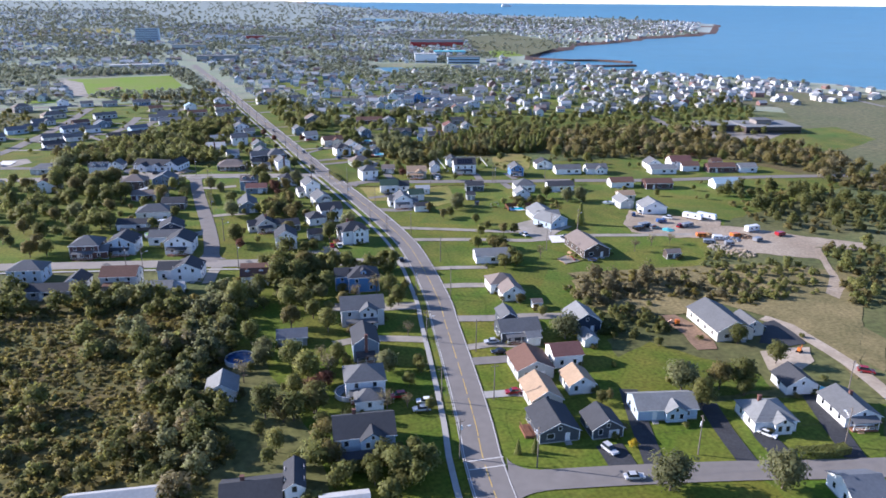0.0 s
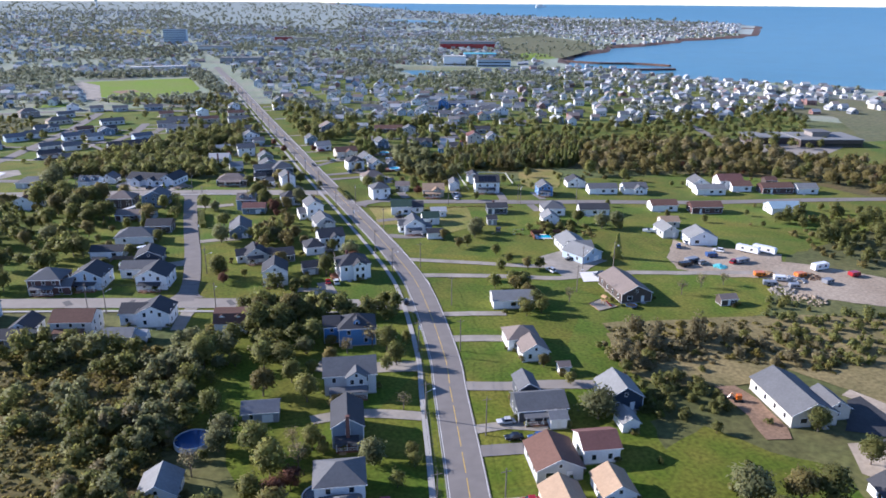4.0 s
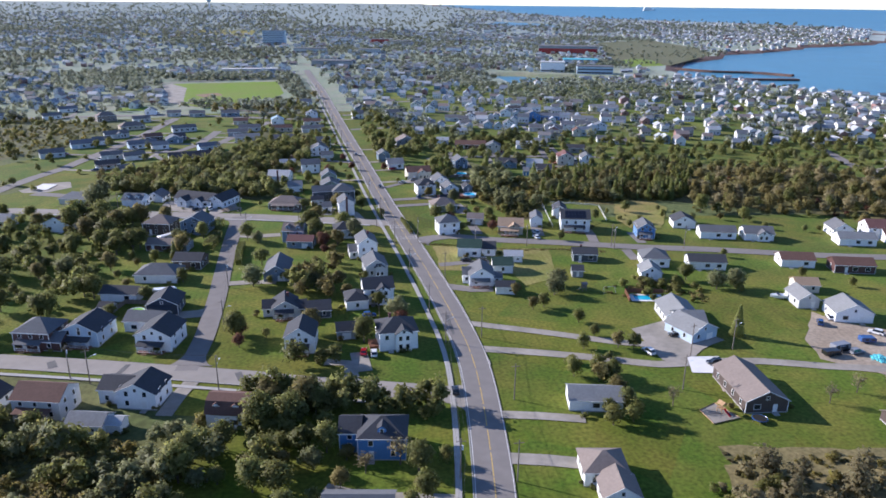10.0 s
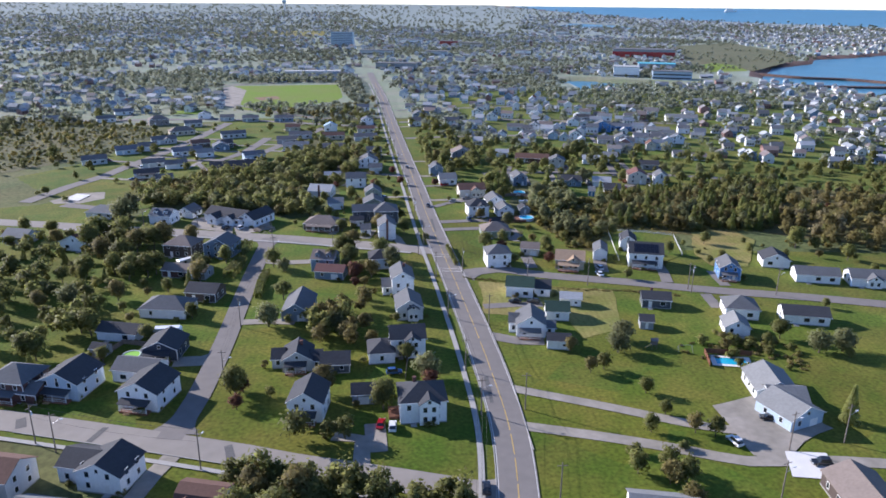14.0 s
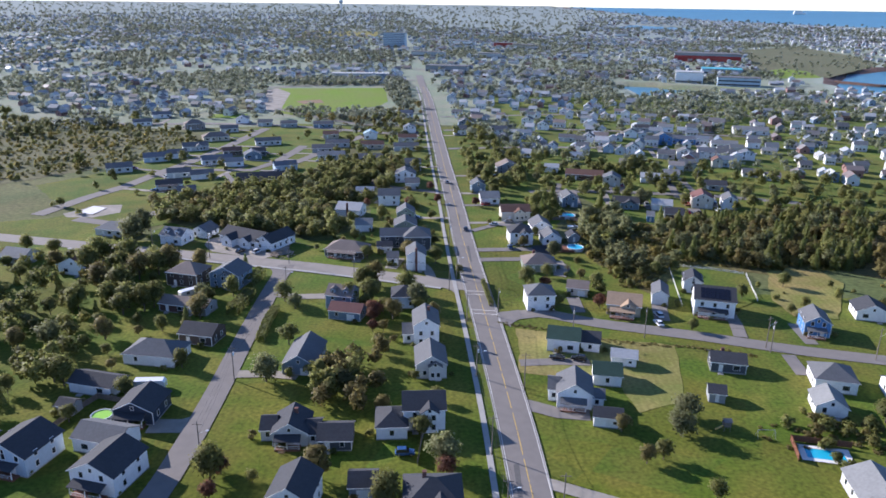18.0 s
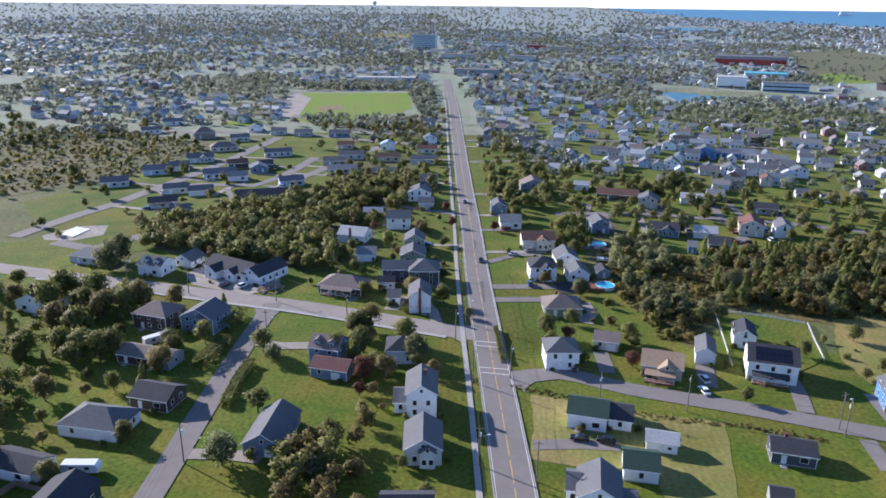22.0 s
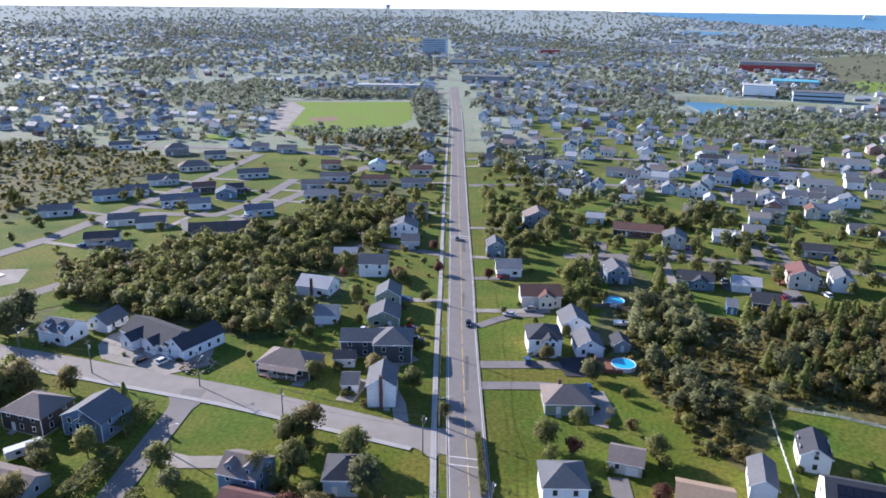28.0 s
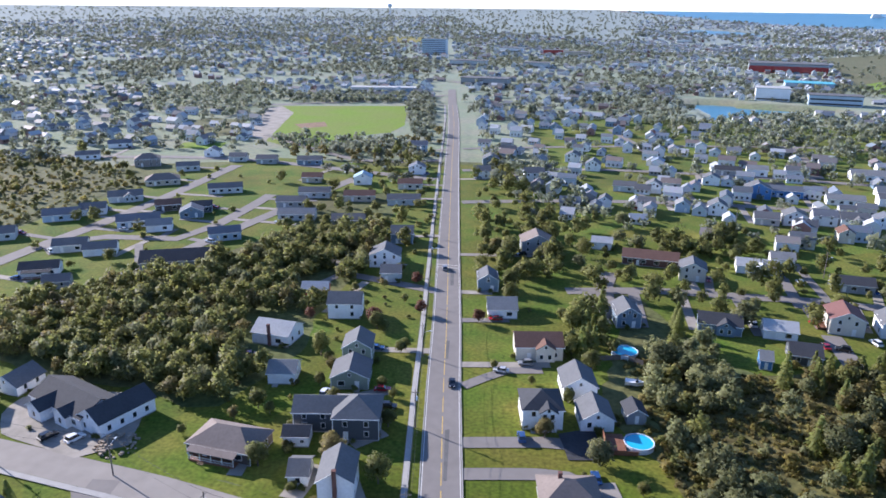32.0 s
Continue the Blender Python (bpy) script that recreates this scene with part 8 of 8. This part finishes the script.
def boards(x0, y0, x1, y1, height, material, label, pitch=0.45, name="fence"):
    """A fence of upright boards between posts."""
    root = new(name)
    root.location = (x0, y0, 0.05)
    L, a = math.hypot(x1 - x0, y1 - y0), math.atan2(y1 - y0, x1 - x0)
    root.rotation_euler = (0, 0, a)
    tagged(root, label, "fence")
    n = max(2, int(L / 2.4))
    pm = polys("post", *box(-0.07, -0.07, 0, 0.07, 0.07, height + 0.12), M[material])
    for i in range(n + 1):
        put("post", pm, root, (L * i / n, 0, 0))
    step = L / n
    k = max(1, int(step / pitch))
    prof = []
    for i in range(k):
        a, b = (i + 0.06) * step / k, (i + 0.94) * step / k
        prof += [(i * step / k, 0.0), (a, -0.035), (b, -0.035)]
    prof.append((step, 0.0))
    if height < 1.3:
        panel = polys("panel", *merged(*[box(0.07, -0.03, z, step - 0.07, 0, z + 0.11) for z in (0.25, 0.55, 0.85)]), M[material])
    else:
        panel = polys("panel", [(a, b, z) for a, b in prof for z in (0.05, height)], [(2 * i, 2 * i + 2, 2 * i + 3, 2 * i + 1) for i in range(len(prof) - 1)], M[material])
    for i in range(n):
        put("panel", panel, root, (L * i / n, 0, 0))
    rail = polys("rail", *box(0, 0, -0.05, L, 0.05, 0.05), M[material])
    for z in (height * 0.25, height * 0.8) if height >= 1.3 else ():
        put("rail", rail, root, (0, 0, z))


def fence_line(points, height, material, label, pitch=0.45):
    for a, b in zip(points, points[1:]):
        boards(*a, *b, height, material, label, pitch)


(px, py), = [(119.5, 453.0)]
round_pool(px, py + 2.0, 3.5)
deck = new("pool_deck")
deck.location = (px - 6.2, py + 1.5, 0.1)
tagged(deck, "red-brown wooden deck with a board wall beside the pool", "deck")
put("deck_floor", polys("deck_floor", *box(-1.6, -3.4, 1.0, 2.8, 3.4, 1.2), M["deck wood"]), deck)
put("deck_wall", polys("deck_wall", *box(-1.7, -3.4, 0.0, -1.6, 3.4, 2.4), M["deck wood"]), deck)
put("deck_wall", polys("deck_wall", *box(-1.6, -3.5, 0.0, 5.5, -3.4, 1.1), M["deck wood"]), deck)
(px, py), = [(123.5, 500.4)]
round_pool(px, py + 1.5, 3.8)
round_pool(*[(-16.8, 322.7)][0], 2.6, "pool cover", "small round garden pool with green water")
round_pool(*[(9.0, 193.4)][0], 4.2, "paint blue", "round above-ground pool with dark blue cover")
round_pool(*[(33.9, 165.1)][0], 3.6, "paint black", "round above-ground pool with dark cover")
(ax, ay), (bx, by), (cx, cy), (dx, dy) = [(145.5, 314.5), (153.8, 313.3), (154.0, 309.1), (146.0, 308.2)]
pool = new("swimming_pool")
pool.location, pool.rotation_euler = ((ax + cx) / 2 + 3.2, (ay + cy) / 2, 0.12), (0, 0, radians(-12))
tagged(pool, "rectangular in-ground pool with blue water and pale surround", "pool")
rimv = [(-5.6, -3.2), (5.6, -3.2), (5.6, 3.2), (-5.6, 3.2), (-4.2, -2.0), (4.2, -2.0), (4.2, 2.0), (-4.2, 2.0)]
put("surround", polys("surround", [(a, b, 0.06) for a, b in rimv], [(0, 1, 5, 4), (1, 2, 6, 5), (2, 3, 7, 6), (3, 0, 4, 7)], M["new concrete"]), pool)
put("pool_water", polys("pool_water", [(a, b, 0.0) for a, b in rimv[4:]], [(0, 1, 2, 3)], M["pool water"]), pool)
q = Matrix.Rotation(radians(-12), 2)
cs = [q @ Vector(c) + Vector(pool.location[:2]) for c in ((-6.6, -3.8), (-6.6, 4.4), (6.6, 4.4))]
fence_line([tuple(c) for c in cs], 1.7, "deck wood", "red-brown board fence round the pool")
fence_line([(152.8, 436.3), (149.2, 415.4), (146.1, 396.8)], 1.1, "trim", "white post-and-rail fence round a back garden", 0.4)
fence_line([(155.8, 435.8), (168.2, 432.7), (178.8, 428.2)], 1.1, "trim", "white post-and-rail fence round a back garden", 0.4)
fence_line([(179.6, 427.6), (176.6, 414.9), (173.9, 402.3)], 1.1, "trim", "white post-and-rail fence round a back garden", 0.4)
fence_line([(-22.2, 332.2), (-14.2, 330.0), (-9.2, 332.7)], 1.6, "pole wood", "grey weathered board fence")
fence_line([(-26.7, 317.8), (-24.5, 325.9), (-22.2, 332.2)], 1.6, "pole wood", "grey weathered board fence")
fence_line([(60.2, 306.0), (60.9, 315.8), (61.9, 322.3)], 1.8, "pole wood", "grey weathered board fence")
fence_line([(112.2, 496.5), (123.3, 498.8), (127.7, 495.5)], 1.6, "pole wood", "grey weathered board fence")


def play_house(x, y):
    root = new("playhouse")
    root.location = (x, y, 0.1)
    tagged(root, "small raised wooden playhouse with a slide", "playhouse")
    put("tower", polys("tower", *box(-0.8, -0.8, 1.2, 0.8, 0.8, 2.6), M["pole wood"]), root)
    for sx in (-0.7, 0.7):
        for sy in (-0.7, 0.7):
            put("leg", polys("leg", *box(sx - 0.06, sy - 0.06, 0, sx + 0.06, sy + 0.06, 1.2), M["pole wood"]), root)
    ws, rs, _ = roof_shape(1.8, 1.8, 0.02, "gx", 0.15, 0.06)
    put("canopy", welded("canopy", *rs, M["shingle gr"]), root, (0, 0, 2.6))
    put("slide", polys("slide", [(-0.8, -0.3, 1.2), (-0.8, 0.3, 1.2), (-2.6, 0.3, 0.1), (-2.6, -0.3, 0.1)], [(0, 1, 2, 3)], M["paint yellow"]), root)


play_house(*[(133.8, 321.6)][0])
(px, py), = [(142.0, 318.5)]
swing = new("swing_set")
swing.location = (px, py, 0.05)
tagged(swing, "green metal swing set on the lawn", "swing")
put("beam", polys("beam", *tube((-2, 0, 2.2), (2, 0, 2.2), 0.05, 0.05), M["metal"]), swing)
for sx in (-2, 2):
    for sy in (-0.9, 0.9):
        put("leg", polys("leg", *tube((sx, 0, 2.2), (sx * 1.05, sy, 0), 0.045, 0.045), M["metal"]), swing)


def boat(x, y, turn, length=6.5, paint="paint white"):
    root = new("motorboat")
    root.location, root.rotation_euler = (x, y, 0.5), (0, 0, radians(turn))
    tagged(root, "white motorboat on a trailer on the grass", "boat")
    v = []
    for z, k in ((0, 0.7), (1.1, 1.0)):
        v += [(-length / 2, -1.1 * k, z), (length * 0.15, -1.15 * k, z), (length / 2 * (0.8 + 0.2 * k), 0, z + 0.15), (length * 0.15, 1.15 * k, z), (-length / 2, 1.1 * k, z)]
    put("hull", polys("hull", v, [(4, 3, 2, 1, 0), (5, 6, 7, 8, 9)] + [(i, (i + 1) % 5, 5 + (i + 1) % 5, 5 + i) for i in range(5)], M[paint]), root)
    put("windscreen", polys("windscreen", *box(0.2, -0.8, 1.1, 0.9, 0.8, 1.6), M["glass"]), root)
    for sy in (-0.9, 0.9):
        put("wheel", WHEEL, root, (-0.8, sy, -0.15))


boat(*[(198.5, 304.6)][0], 165)
boat(*[(152.6, 123.3)][0], -60, 5.5, "paint teal")
boat(*[(123.3, 483.4)][0], -10, 5.0)


def trailer(x, y, turn, length=7.0, height=2.6, paint="paint white", label="white caravan trailer parked beside a house"):
    root = new("trailer")
    root.location, root.rotation_euler = (x, y, 0.15), (0, 0, radians(turn))
    tagged(root, label, "trailer")
    h, l = height, length / 2
    prof = [(-l, 0.5), (l, 0.5), (l, h * 0.75), (l - 0.5, h), (-l + 0.2, h), (-l, h - 0.2)]
    n = len(prof)
    v = [(x_, s * 1.15, z) for s in (-1, 1) for x_, z in prof]
    put("body", polys("body", v, [tuple(range(n)), tuple(range(2 * n - 1, n - 1, -1))] + [((i + 1) % n, i, n + i, n + (i + 1) % n) for i in range(n)], M[paint]), root)
    for px in (-l * 0.4, -l * 0.1):
        for sy in (-1.0, 1.0):
            put("wheel", WHEEL, root, (px, sy, 0.33))
    for u in (-0.5, 0.3):
        put("pane", polys("pane", *box(u * l, -1.18, h * 0.5, u * l + 1.0, -1.14, h * 0.78), M["glass"]), root)


trailer(*[(-10.9, 337.7)][0], 4, 8)
trailer(*[(-21.2, 400.4)][0], 45, 8)
(yx, yy), = [(216.3, 256.1)]
for i, (p, turn, L, paint, label) in enumerate(zip([(222.3, 270.0), (228.7, 267.9), (235.2, 245.3), (193.4, 266.5), (188.0, 263.0), (211.8, 260.3), (208.2, 245.9), (212.6, 240.3), (212.0, 232.5), (204.5, 269.3), (222.3, 241.1), (205.5, 237.0), (242.3, 236.0), (227.2, 232.9)], (-60, -60, 5, 10, 0, 8, -20, -25, -20, -10, 0, -30, 0, 10),
        (9, 9, 7, 6, 5, 6, 4, 4.5, 3.6, 4.5, 4, 5, 4, 4), ("paint white", "paint white", "paint white", "paint grey", "paint black", "paint grey", "paint orange", "paint white", "paint grey", "paint blue", "paint orange", "paint grey", "paint red", "paint grey"),
        ("white storage container", "white storage container", "white site cabin", "grey truck bed", "black truck", "grey flatbed truck", "orange digger body", "white van", "grey machine", "blue tarpaulin-covered trailer", "orange loader", "grey trailer", "red machine", "grey machine"))):
    trailer(*p, turn, L, 2.8 if L > 6 else 1.9, paint, label + " in the works yard")


def digger(x, y, turn, size=0.75):
    root = new("excavator")
    root.scale = (size, size, size)
    root.location, root.rotation_euler = (x, y, 0.15), (0, 0, radians(turn))
    tagged(root, "small orange excavator on bare earth", "excavator")
    put("cab", polys("cab", *box(-1.0, -0.8, 0.8, 0.6, 0.8, 2.5), M["paint orange"]), root)
    for sy in (-0.9, 0.9):
        put("track", polys("track", *box(-1.5, sy - 0.25, 0, 1.5, sy + 0.25, 0.75), M["rubber"]), root)
    put("boom", polys("boom", *merged(tube((0.6, 0, 1.4), (2.4, 0, 3.0), 0.16, 0.14), tube((2.4, 0, 3.0), (3.6, 0, 1.2), 0.14, 0.1)), M["paint orange"]), root)


digger(141.7, 173.3, 160)
digger(164.2, 145.7, 20, 0.6)
car(172.3, 129.9, -40, "red", True, "parked on the gravel lane")
rng = np.random.default_rng(9)
for name, (px, py), r, material, label in (("rock_pile", [(206.1, 230.6)][0], 5, "gravel", "heaps of rubble in the works yard"), ("rock_pile", [(209.0, 222.2)][0], 6, "dirt", "heaps of earth in the works yard"), ("scrap_pile", [(218.4, 239.0)][0], 4, "metal", "heap of grey scrap in the works yard"), ("timber_pile", [(212.5, 247.0)][0], 3, "pine wood", "heap of timber in the works yard"), ("rock_pile", [(226.0, 240.5)][0], 4, "red dirt", "heap of reddish earth in the works yard"), ("scrap_pile", [(200.6, 258.8)][0], 2.5, "paint teal", "heap of blue-green scrap in the works yard"), ("wood_pile", [(112.1, 452.3)][0], 2.2, "pine wood", "heap of split firewood on the lawn"), ("earth_heap", [(0.6, 444.3)][0], 5, "dirt", "heap of dug earth beside the street")):
    shapes = []
    for _ in range(90):
        a, d = rng.uniform(0, 6.28), r * math.sqrt(rng.uniform(0, 1))
        s, z = rng.uniform(0.12, 0.4), max(0.0, (1 - d / r)) * r * 0.28
        shapes.append(box(px + math.cos(a) * d - s, py + math.sin(a) * d - s, z, px + math.cos(a) * d + s, py + math.sin(a) * d + s, z + s * 1.3))
    put(name, polys(name, *merged(*shapes), M[material]), label=label, category="heap", kind="stuff")


# ---- landmarks ----
def hall(x, y, turn, w, d, h, wall, roof, label, rows=0, name="hall", band=None, pane=1.6):
    root = new(name)
    root.location, root.rotation_euler = (x, y, float(lift(x, y))), (0, 0, radians(turn))
    tagged(root, label, "building")
    put("wall", polys("wall", *box(-w / 2, -d / 2, 0, w / 2, d / 2, h), M["siding " + wall]), root)
    put("roof", polys("roof", *box(-w / 2 - 0.5, -d / 2 - 0.5, h, w / 2 + 0.5, d / 2 + 0.5, h + 0.6), M["shingle " + roof]), root)
    for i in range(rows):
        z = 1.0 + i * (h - 1) / max(1, rows)
        put("window_band", polys("window_band", *box(-w / 2 + 1, -d / 2 - 0.12, z, w / 2 - 1, -d / 2 + 0.1, z + pane), M["glass"]), root)
    if band:
        put("wall_band", polys("wall_band", *box(-w / 2 - 0.2, -d / 2 - 0.25, 0.5, w / 2 + 0.2, -d / 2 - 0.05, h * 0.75), M[band]), root)
    return root


(px, py), = [(-46.4, 1791.8)]
hall(px, py, -10, 48, 18, 30, "lb", "gr", "pale blue eight-storey tower block in the distance", 8, "tower_block", None, 1.0)
(px, py), = [(523.6, 1478.2)]
hall(px, py + 20, -16, 110, 45, 14, "gy", "gr", "long grey hall with a red front", 0, "arena", "paint red")
(px, py), = [(466.7, 1264.3)]
hall(px, py, -16, 55, 30, 7, "lb", "tq", "low building with pale turquoise roof", 1)
(px, py), = [(379.3, 1137.0)]
hall(px, py, -16, 34, 24, 13, "wh", "wh", "white square warehouse by the harbour", 1, "warehouse")
(px, py), = [(429.8, 1101.0)]
hall(px, py, -16, 50, 22, 10, "lb", "gr", "blue-grey shed by the harbour", 2, "warehouse")
(px, py), = [(-47.4, 1147.2)]
hall(px, py, 3, 74, 16, 5, "lg", "wh", "long low building with white flat roof", 1)
for (px, py), w, c in zip([(32.0, 1541.5), (105.4, 1917.5), (141.9, 1516.3), (231.8, 1805.5), (66.5, 1247.4), (307.8, 1547.8), (577.5, 2410.8), (191.4, 1864.0)], (60, 50, 40, 50, 60, 30, 40, 40), ("lg", "wh", "lg", "tn", "gy", "wh", "wh", "rd")):
    hall(px, py, -10, w, 24, 8, c, "gr", "low commercial building of the distant town", 1)
(px, py), = [(434.5, 442.3)]
school = hall(px, py + 14, -16, 44, 30, 5, "br", "lg", "low brick-brown school building with pale grey roofs and a roof lantern", 1, "school")
put("wing_wall", polys("wing_wall", *box(-52, -4, 0, -22.3, 18, 4.5), M["siding br"]), school)
put("wing_roof", polys("wing_roof", *box(-52.6, -4.6, 4.5, -22.6, 18.6, 5.1), M["shingle lg"]), school)
put("lantern", polys("lantern", *merged(box(-9, -4, 5.6, 3, 8, 8.5)), M["siding tb"]), school)
put("lantern_roof", polys("lantern_roof", *merged(box(-10, -5, 8.5, 4, 9, 9.0)), M["shingle gr"]), school)
(px, py), = [(-507.4, 4293.8)]
tower = new("water_tower")
tower.location = (px, py, float(lift(px, py)))
tagged(tower, "pale blue water tower on the skyline", "water tower")
put("shaft", polys("shaft", *tube((0, 0, 0), (0, 0, 34), 5, 4, 12), M["plastic"]), tower)
put("tank", polys("tank", *merged(tube((0, 0, 34), (0, 0, 40), 5, 13, 16), tube((0, 0, 40), (0, 0, 50), 13, 12, 16), tube((0, 0, 50), (0, 0, 55), 12, 2, 16)), M["siding lb"]), tower)
strip("breakwater", "cliff", [(603.9, 1201.9), (640.1, 1154.5), (692.5, 1129.7), (727.7, 1083.3)], 9, -5.6, "stone breakwater of the harbour", "breakwater", 0, 3.4, 10)
strip("breakwater", "cliff", [(570.7, 1055.6), (628.0, 1040.2), (699.7, 1029.8)], 9, -5.6, "stone breakwater of the harbour", "breakwater", 0, 3.0, 10)
(px, py), = [(1944.4, 4272.0)]
ship = new("ship")
ship.location, ship.scale = (px, py, float(lift(px, py)) - 5), (0.7, 0.7, 0.7)
tagged(ship, "white ship far out at sea", "ship")
put("hull", polys("hull", [(-45, -8, 0), (40, -8, 0), (55, 0, 8), (40, 8, 0), (-45, 8, 0), (-46, -8, 10), (42, -8, 10), (60, 0, 12), (42, 8, 10), (-46, 8, 10)], [(5, 6, 7, 8, 9)] + [(i, (i + 1) % 5, 5 + (i + 1) % 5, 5 + i) for i in range(5)], M["paint white"]), ship)
put("superstructure", polys("superstructure", *box(-40, -6, 10, 20, 6, 24), M["trim"]), ship)

# ---- play corner on the lawn ----
(ax, ay), (bx, by), (cx, cy), (dx, dy) = [(135.1, 240.7), (140.5, 243.3), (143.3, 235.8), (135.4, 234.3)]
pad = new("play_corner")
pad.location = ((ax + cx) / 2, (ay + cy) / 2, 0.14)
tagged(pad, "grey gravel play corner edged with timbers on the lawn", "play area")
pad_pts = [(q[0] - pad.location.x, q[1] - pad.location.y) for q in ((ax, ay), (bx, by), (cx, cy), (dx, dy))]
put("gravel_bed", polys("gravel_bed", [(u, v, 0.05) for u, v in pad_pts], [(3, 2, 1, 0)], M["gravel"]), pad)
for (u0, v0), (u1, v1) in zip(pad_pts, pad_pts[1:] + pad_pts[:1]):
    put("timber_edge", polys("timber_edge", *tube((u0, v0, 0.1), (u1, v1, 0.1), 0.12, 0.12, 4), M["pine wood"]), pad)
(px, py), = [(140.0, 239.2)]
tower = new("climbing_frame")
tower.location, tower.rotation_euler = (px, py, 0.16), (0, 0, radians(20))
tagged(tower, "small wooden climbing frame with a red slide", "climbing frame")
for u in (-0.7, 0.7):
    for v in (-0.7, 0.7):
        put("post", polys("post", *box(u - 0.06, v - 0.06, 0, u + 0.06, v + 0.06, 2.4), M["pine wood"]), tower)
put("platform", polys("platform", *box(-0.78, -0.78, 1.1, 0.78, 0.78, 1.2), M["pine wood"]), tower)
put("tower_roof", polys("tower_roof", [(-0.95, -0.95, 2.4), (0.95, -0.95, 2.4), (0.95, 0.95, 2.4), (-0.95, 0.95, 2.4), (0, -0.95, 3.1), (0, 0.95, 3.1)], [(0, 4, 5, 3), (1, 2, 5, 4), (0, 1, 4), (2, 3, 5), (3, 2, 1, 0)], M["pine wood"]), tower)
put("slide", polys("slide", [(-0.3, -0.78, 1.2), (0.3, -0.78, 1.2), (0.3, -3.0, 0.1), (-0.3, -3.0, 0.1), (-0.3, -0.78, 1.35), (0.3, -0.78, 1.35), (0.3, -3.0, 0.25), (-0.3, -3.0, 0.25)], [(0, 1, 2, 3), (0, 3, 7, 4), (1, 5, 6, 2)], M["paint red"]), tower)
(px, py), = [(147.3, 234.0)]
tramp = new("trampoline")
tramp.location = (px, py, 0.1)
tagged(tramp, "round black trampoline on the lawn", "trampoline")
put("mat", polys("mat", [(1.7 * math.cos(k * math.pi / 12), 1.7 * math.sin(k * math.pi / 12), 0.8) for k in range(24)], [tuple(range(24))], M["rubber"]), tramp)
put("rim", polys("rim", *merged(*[tube((1.85 * math.cos(k * math.pi / 12), 1.85 * math.sin(k * math.pi / 12), 0.8), (1.85 * math.cos((k + 1) * math.pi / 12), 1.85 * math.sin((k + 1) * math.pi / 12), 0.8), 0.1, 0.1, 5) for k in range(24)]), M["paint blue"]), tramp)
for k in range(6):
    a = k * math.pi / 3
    put("leg", polys("leg", *tube((1.85 * math.cos(a), 1.85 * math.sin(a), 0), (1.85 * math.cos(a), 1.85 * math.sin(a), 0.8), 0.04, 0.04, 5), M["metal"]), tramp)

# ---- drives of the houses further off ----
lanes = np.array([(q.x, q.y) for pts, w in FAR_STREETS[:12] for q in smooth_line(pts, 3.0)] + [(q.x, q.y) for q in smooth_line(MAIN[10:15], 3.0)])
for i, (fx, fy, r) in enumerate(FOOT):
    if r < 3.8 or fy < 490 or fy > 830:
        continue
    d = np.hypot(lanes[:, 0] - fx, lanes[:, 1] - fy)
    k = int(d.argmin())
    if not r + 2 < d[k] < 40:
        continue
    ux, uy = (lanes[k][0] - fx) / d[k], (lanes[k][1] - fy) / d[k]
    ox, oy = -uy * (r + 1.2), ux * (r + 1.2)
    if min(math.hypot(fx + ox - q[0], fy + oy - q[1]) - q[2] for q in FOOT if q[:2] != (fx, fy)) < 1.5:
        ox, oy = -ox, -oy
    a, b = (fx + ox - ux * r * 0.4, fy + oy - uy * r * 0.4), (lanes[k][0] + ox - ux * 2, lanes[k][1] + oy - uy * 2)
    drive([a, b], 3.2, ("asphalt", "gravel", "old asphalt")[i % 3], "%s drive beside a house" % ("grey asphalt", "grey gravel", "worn asphalt")[i % 3])
    if i % 2 == 0:
        car(a[0] * 0.75 + b[0] * 0.25, a[1] * 0.75 + b[1] * 0.25, math.degrees(math.atan2(uy, ux)), ("white", "silver", "grey", "red", "black", "blue")[(i // 2) % 6], i % 4 == 0)
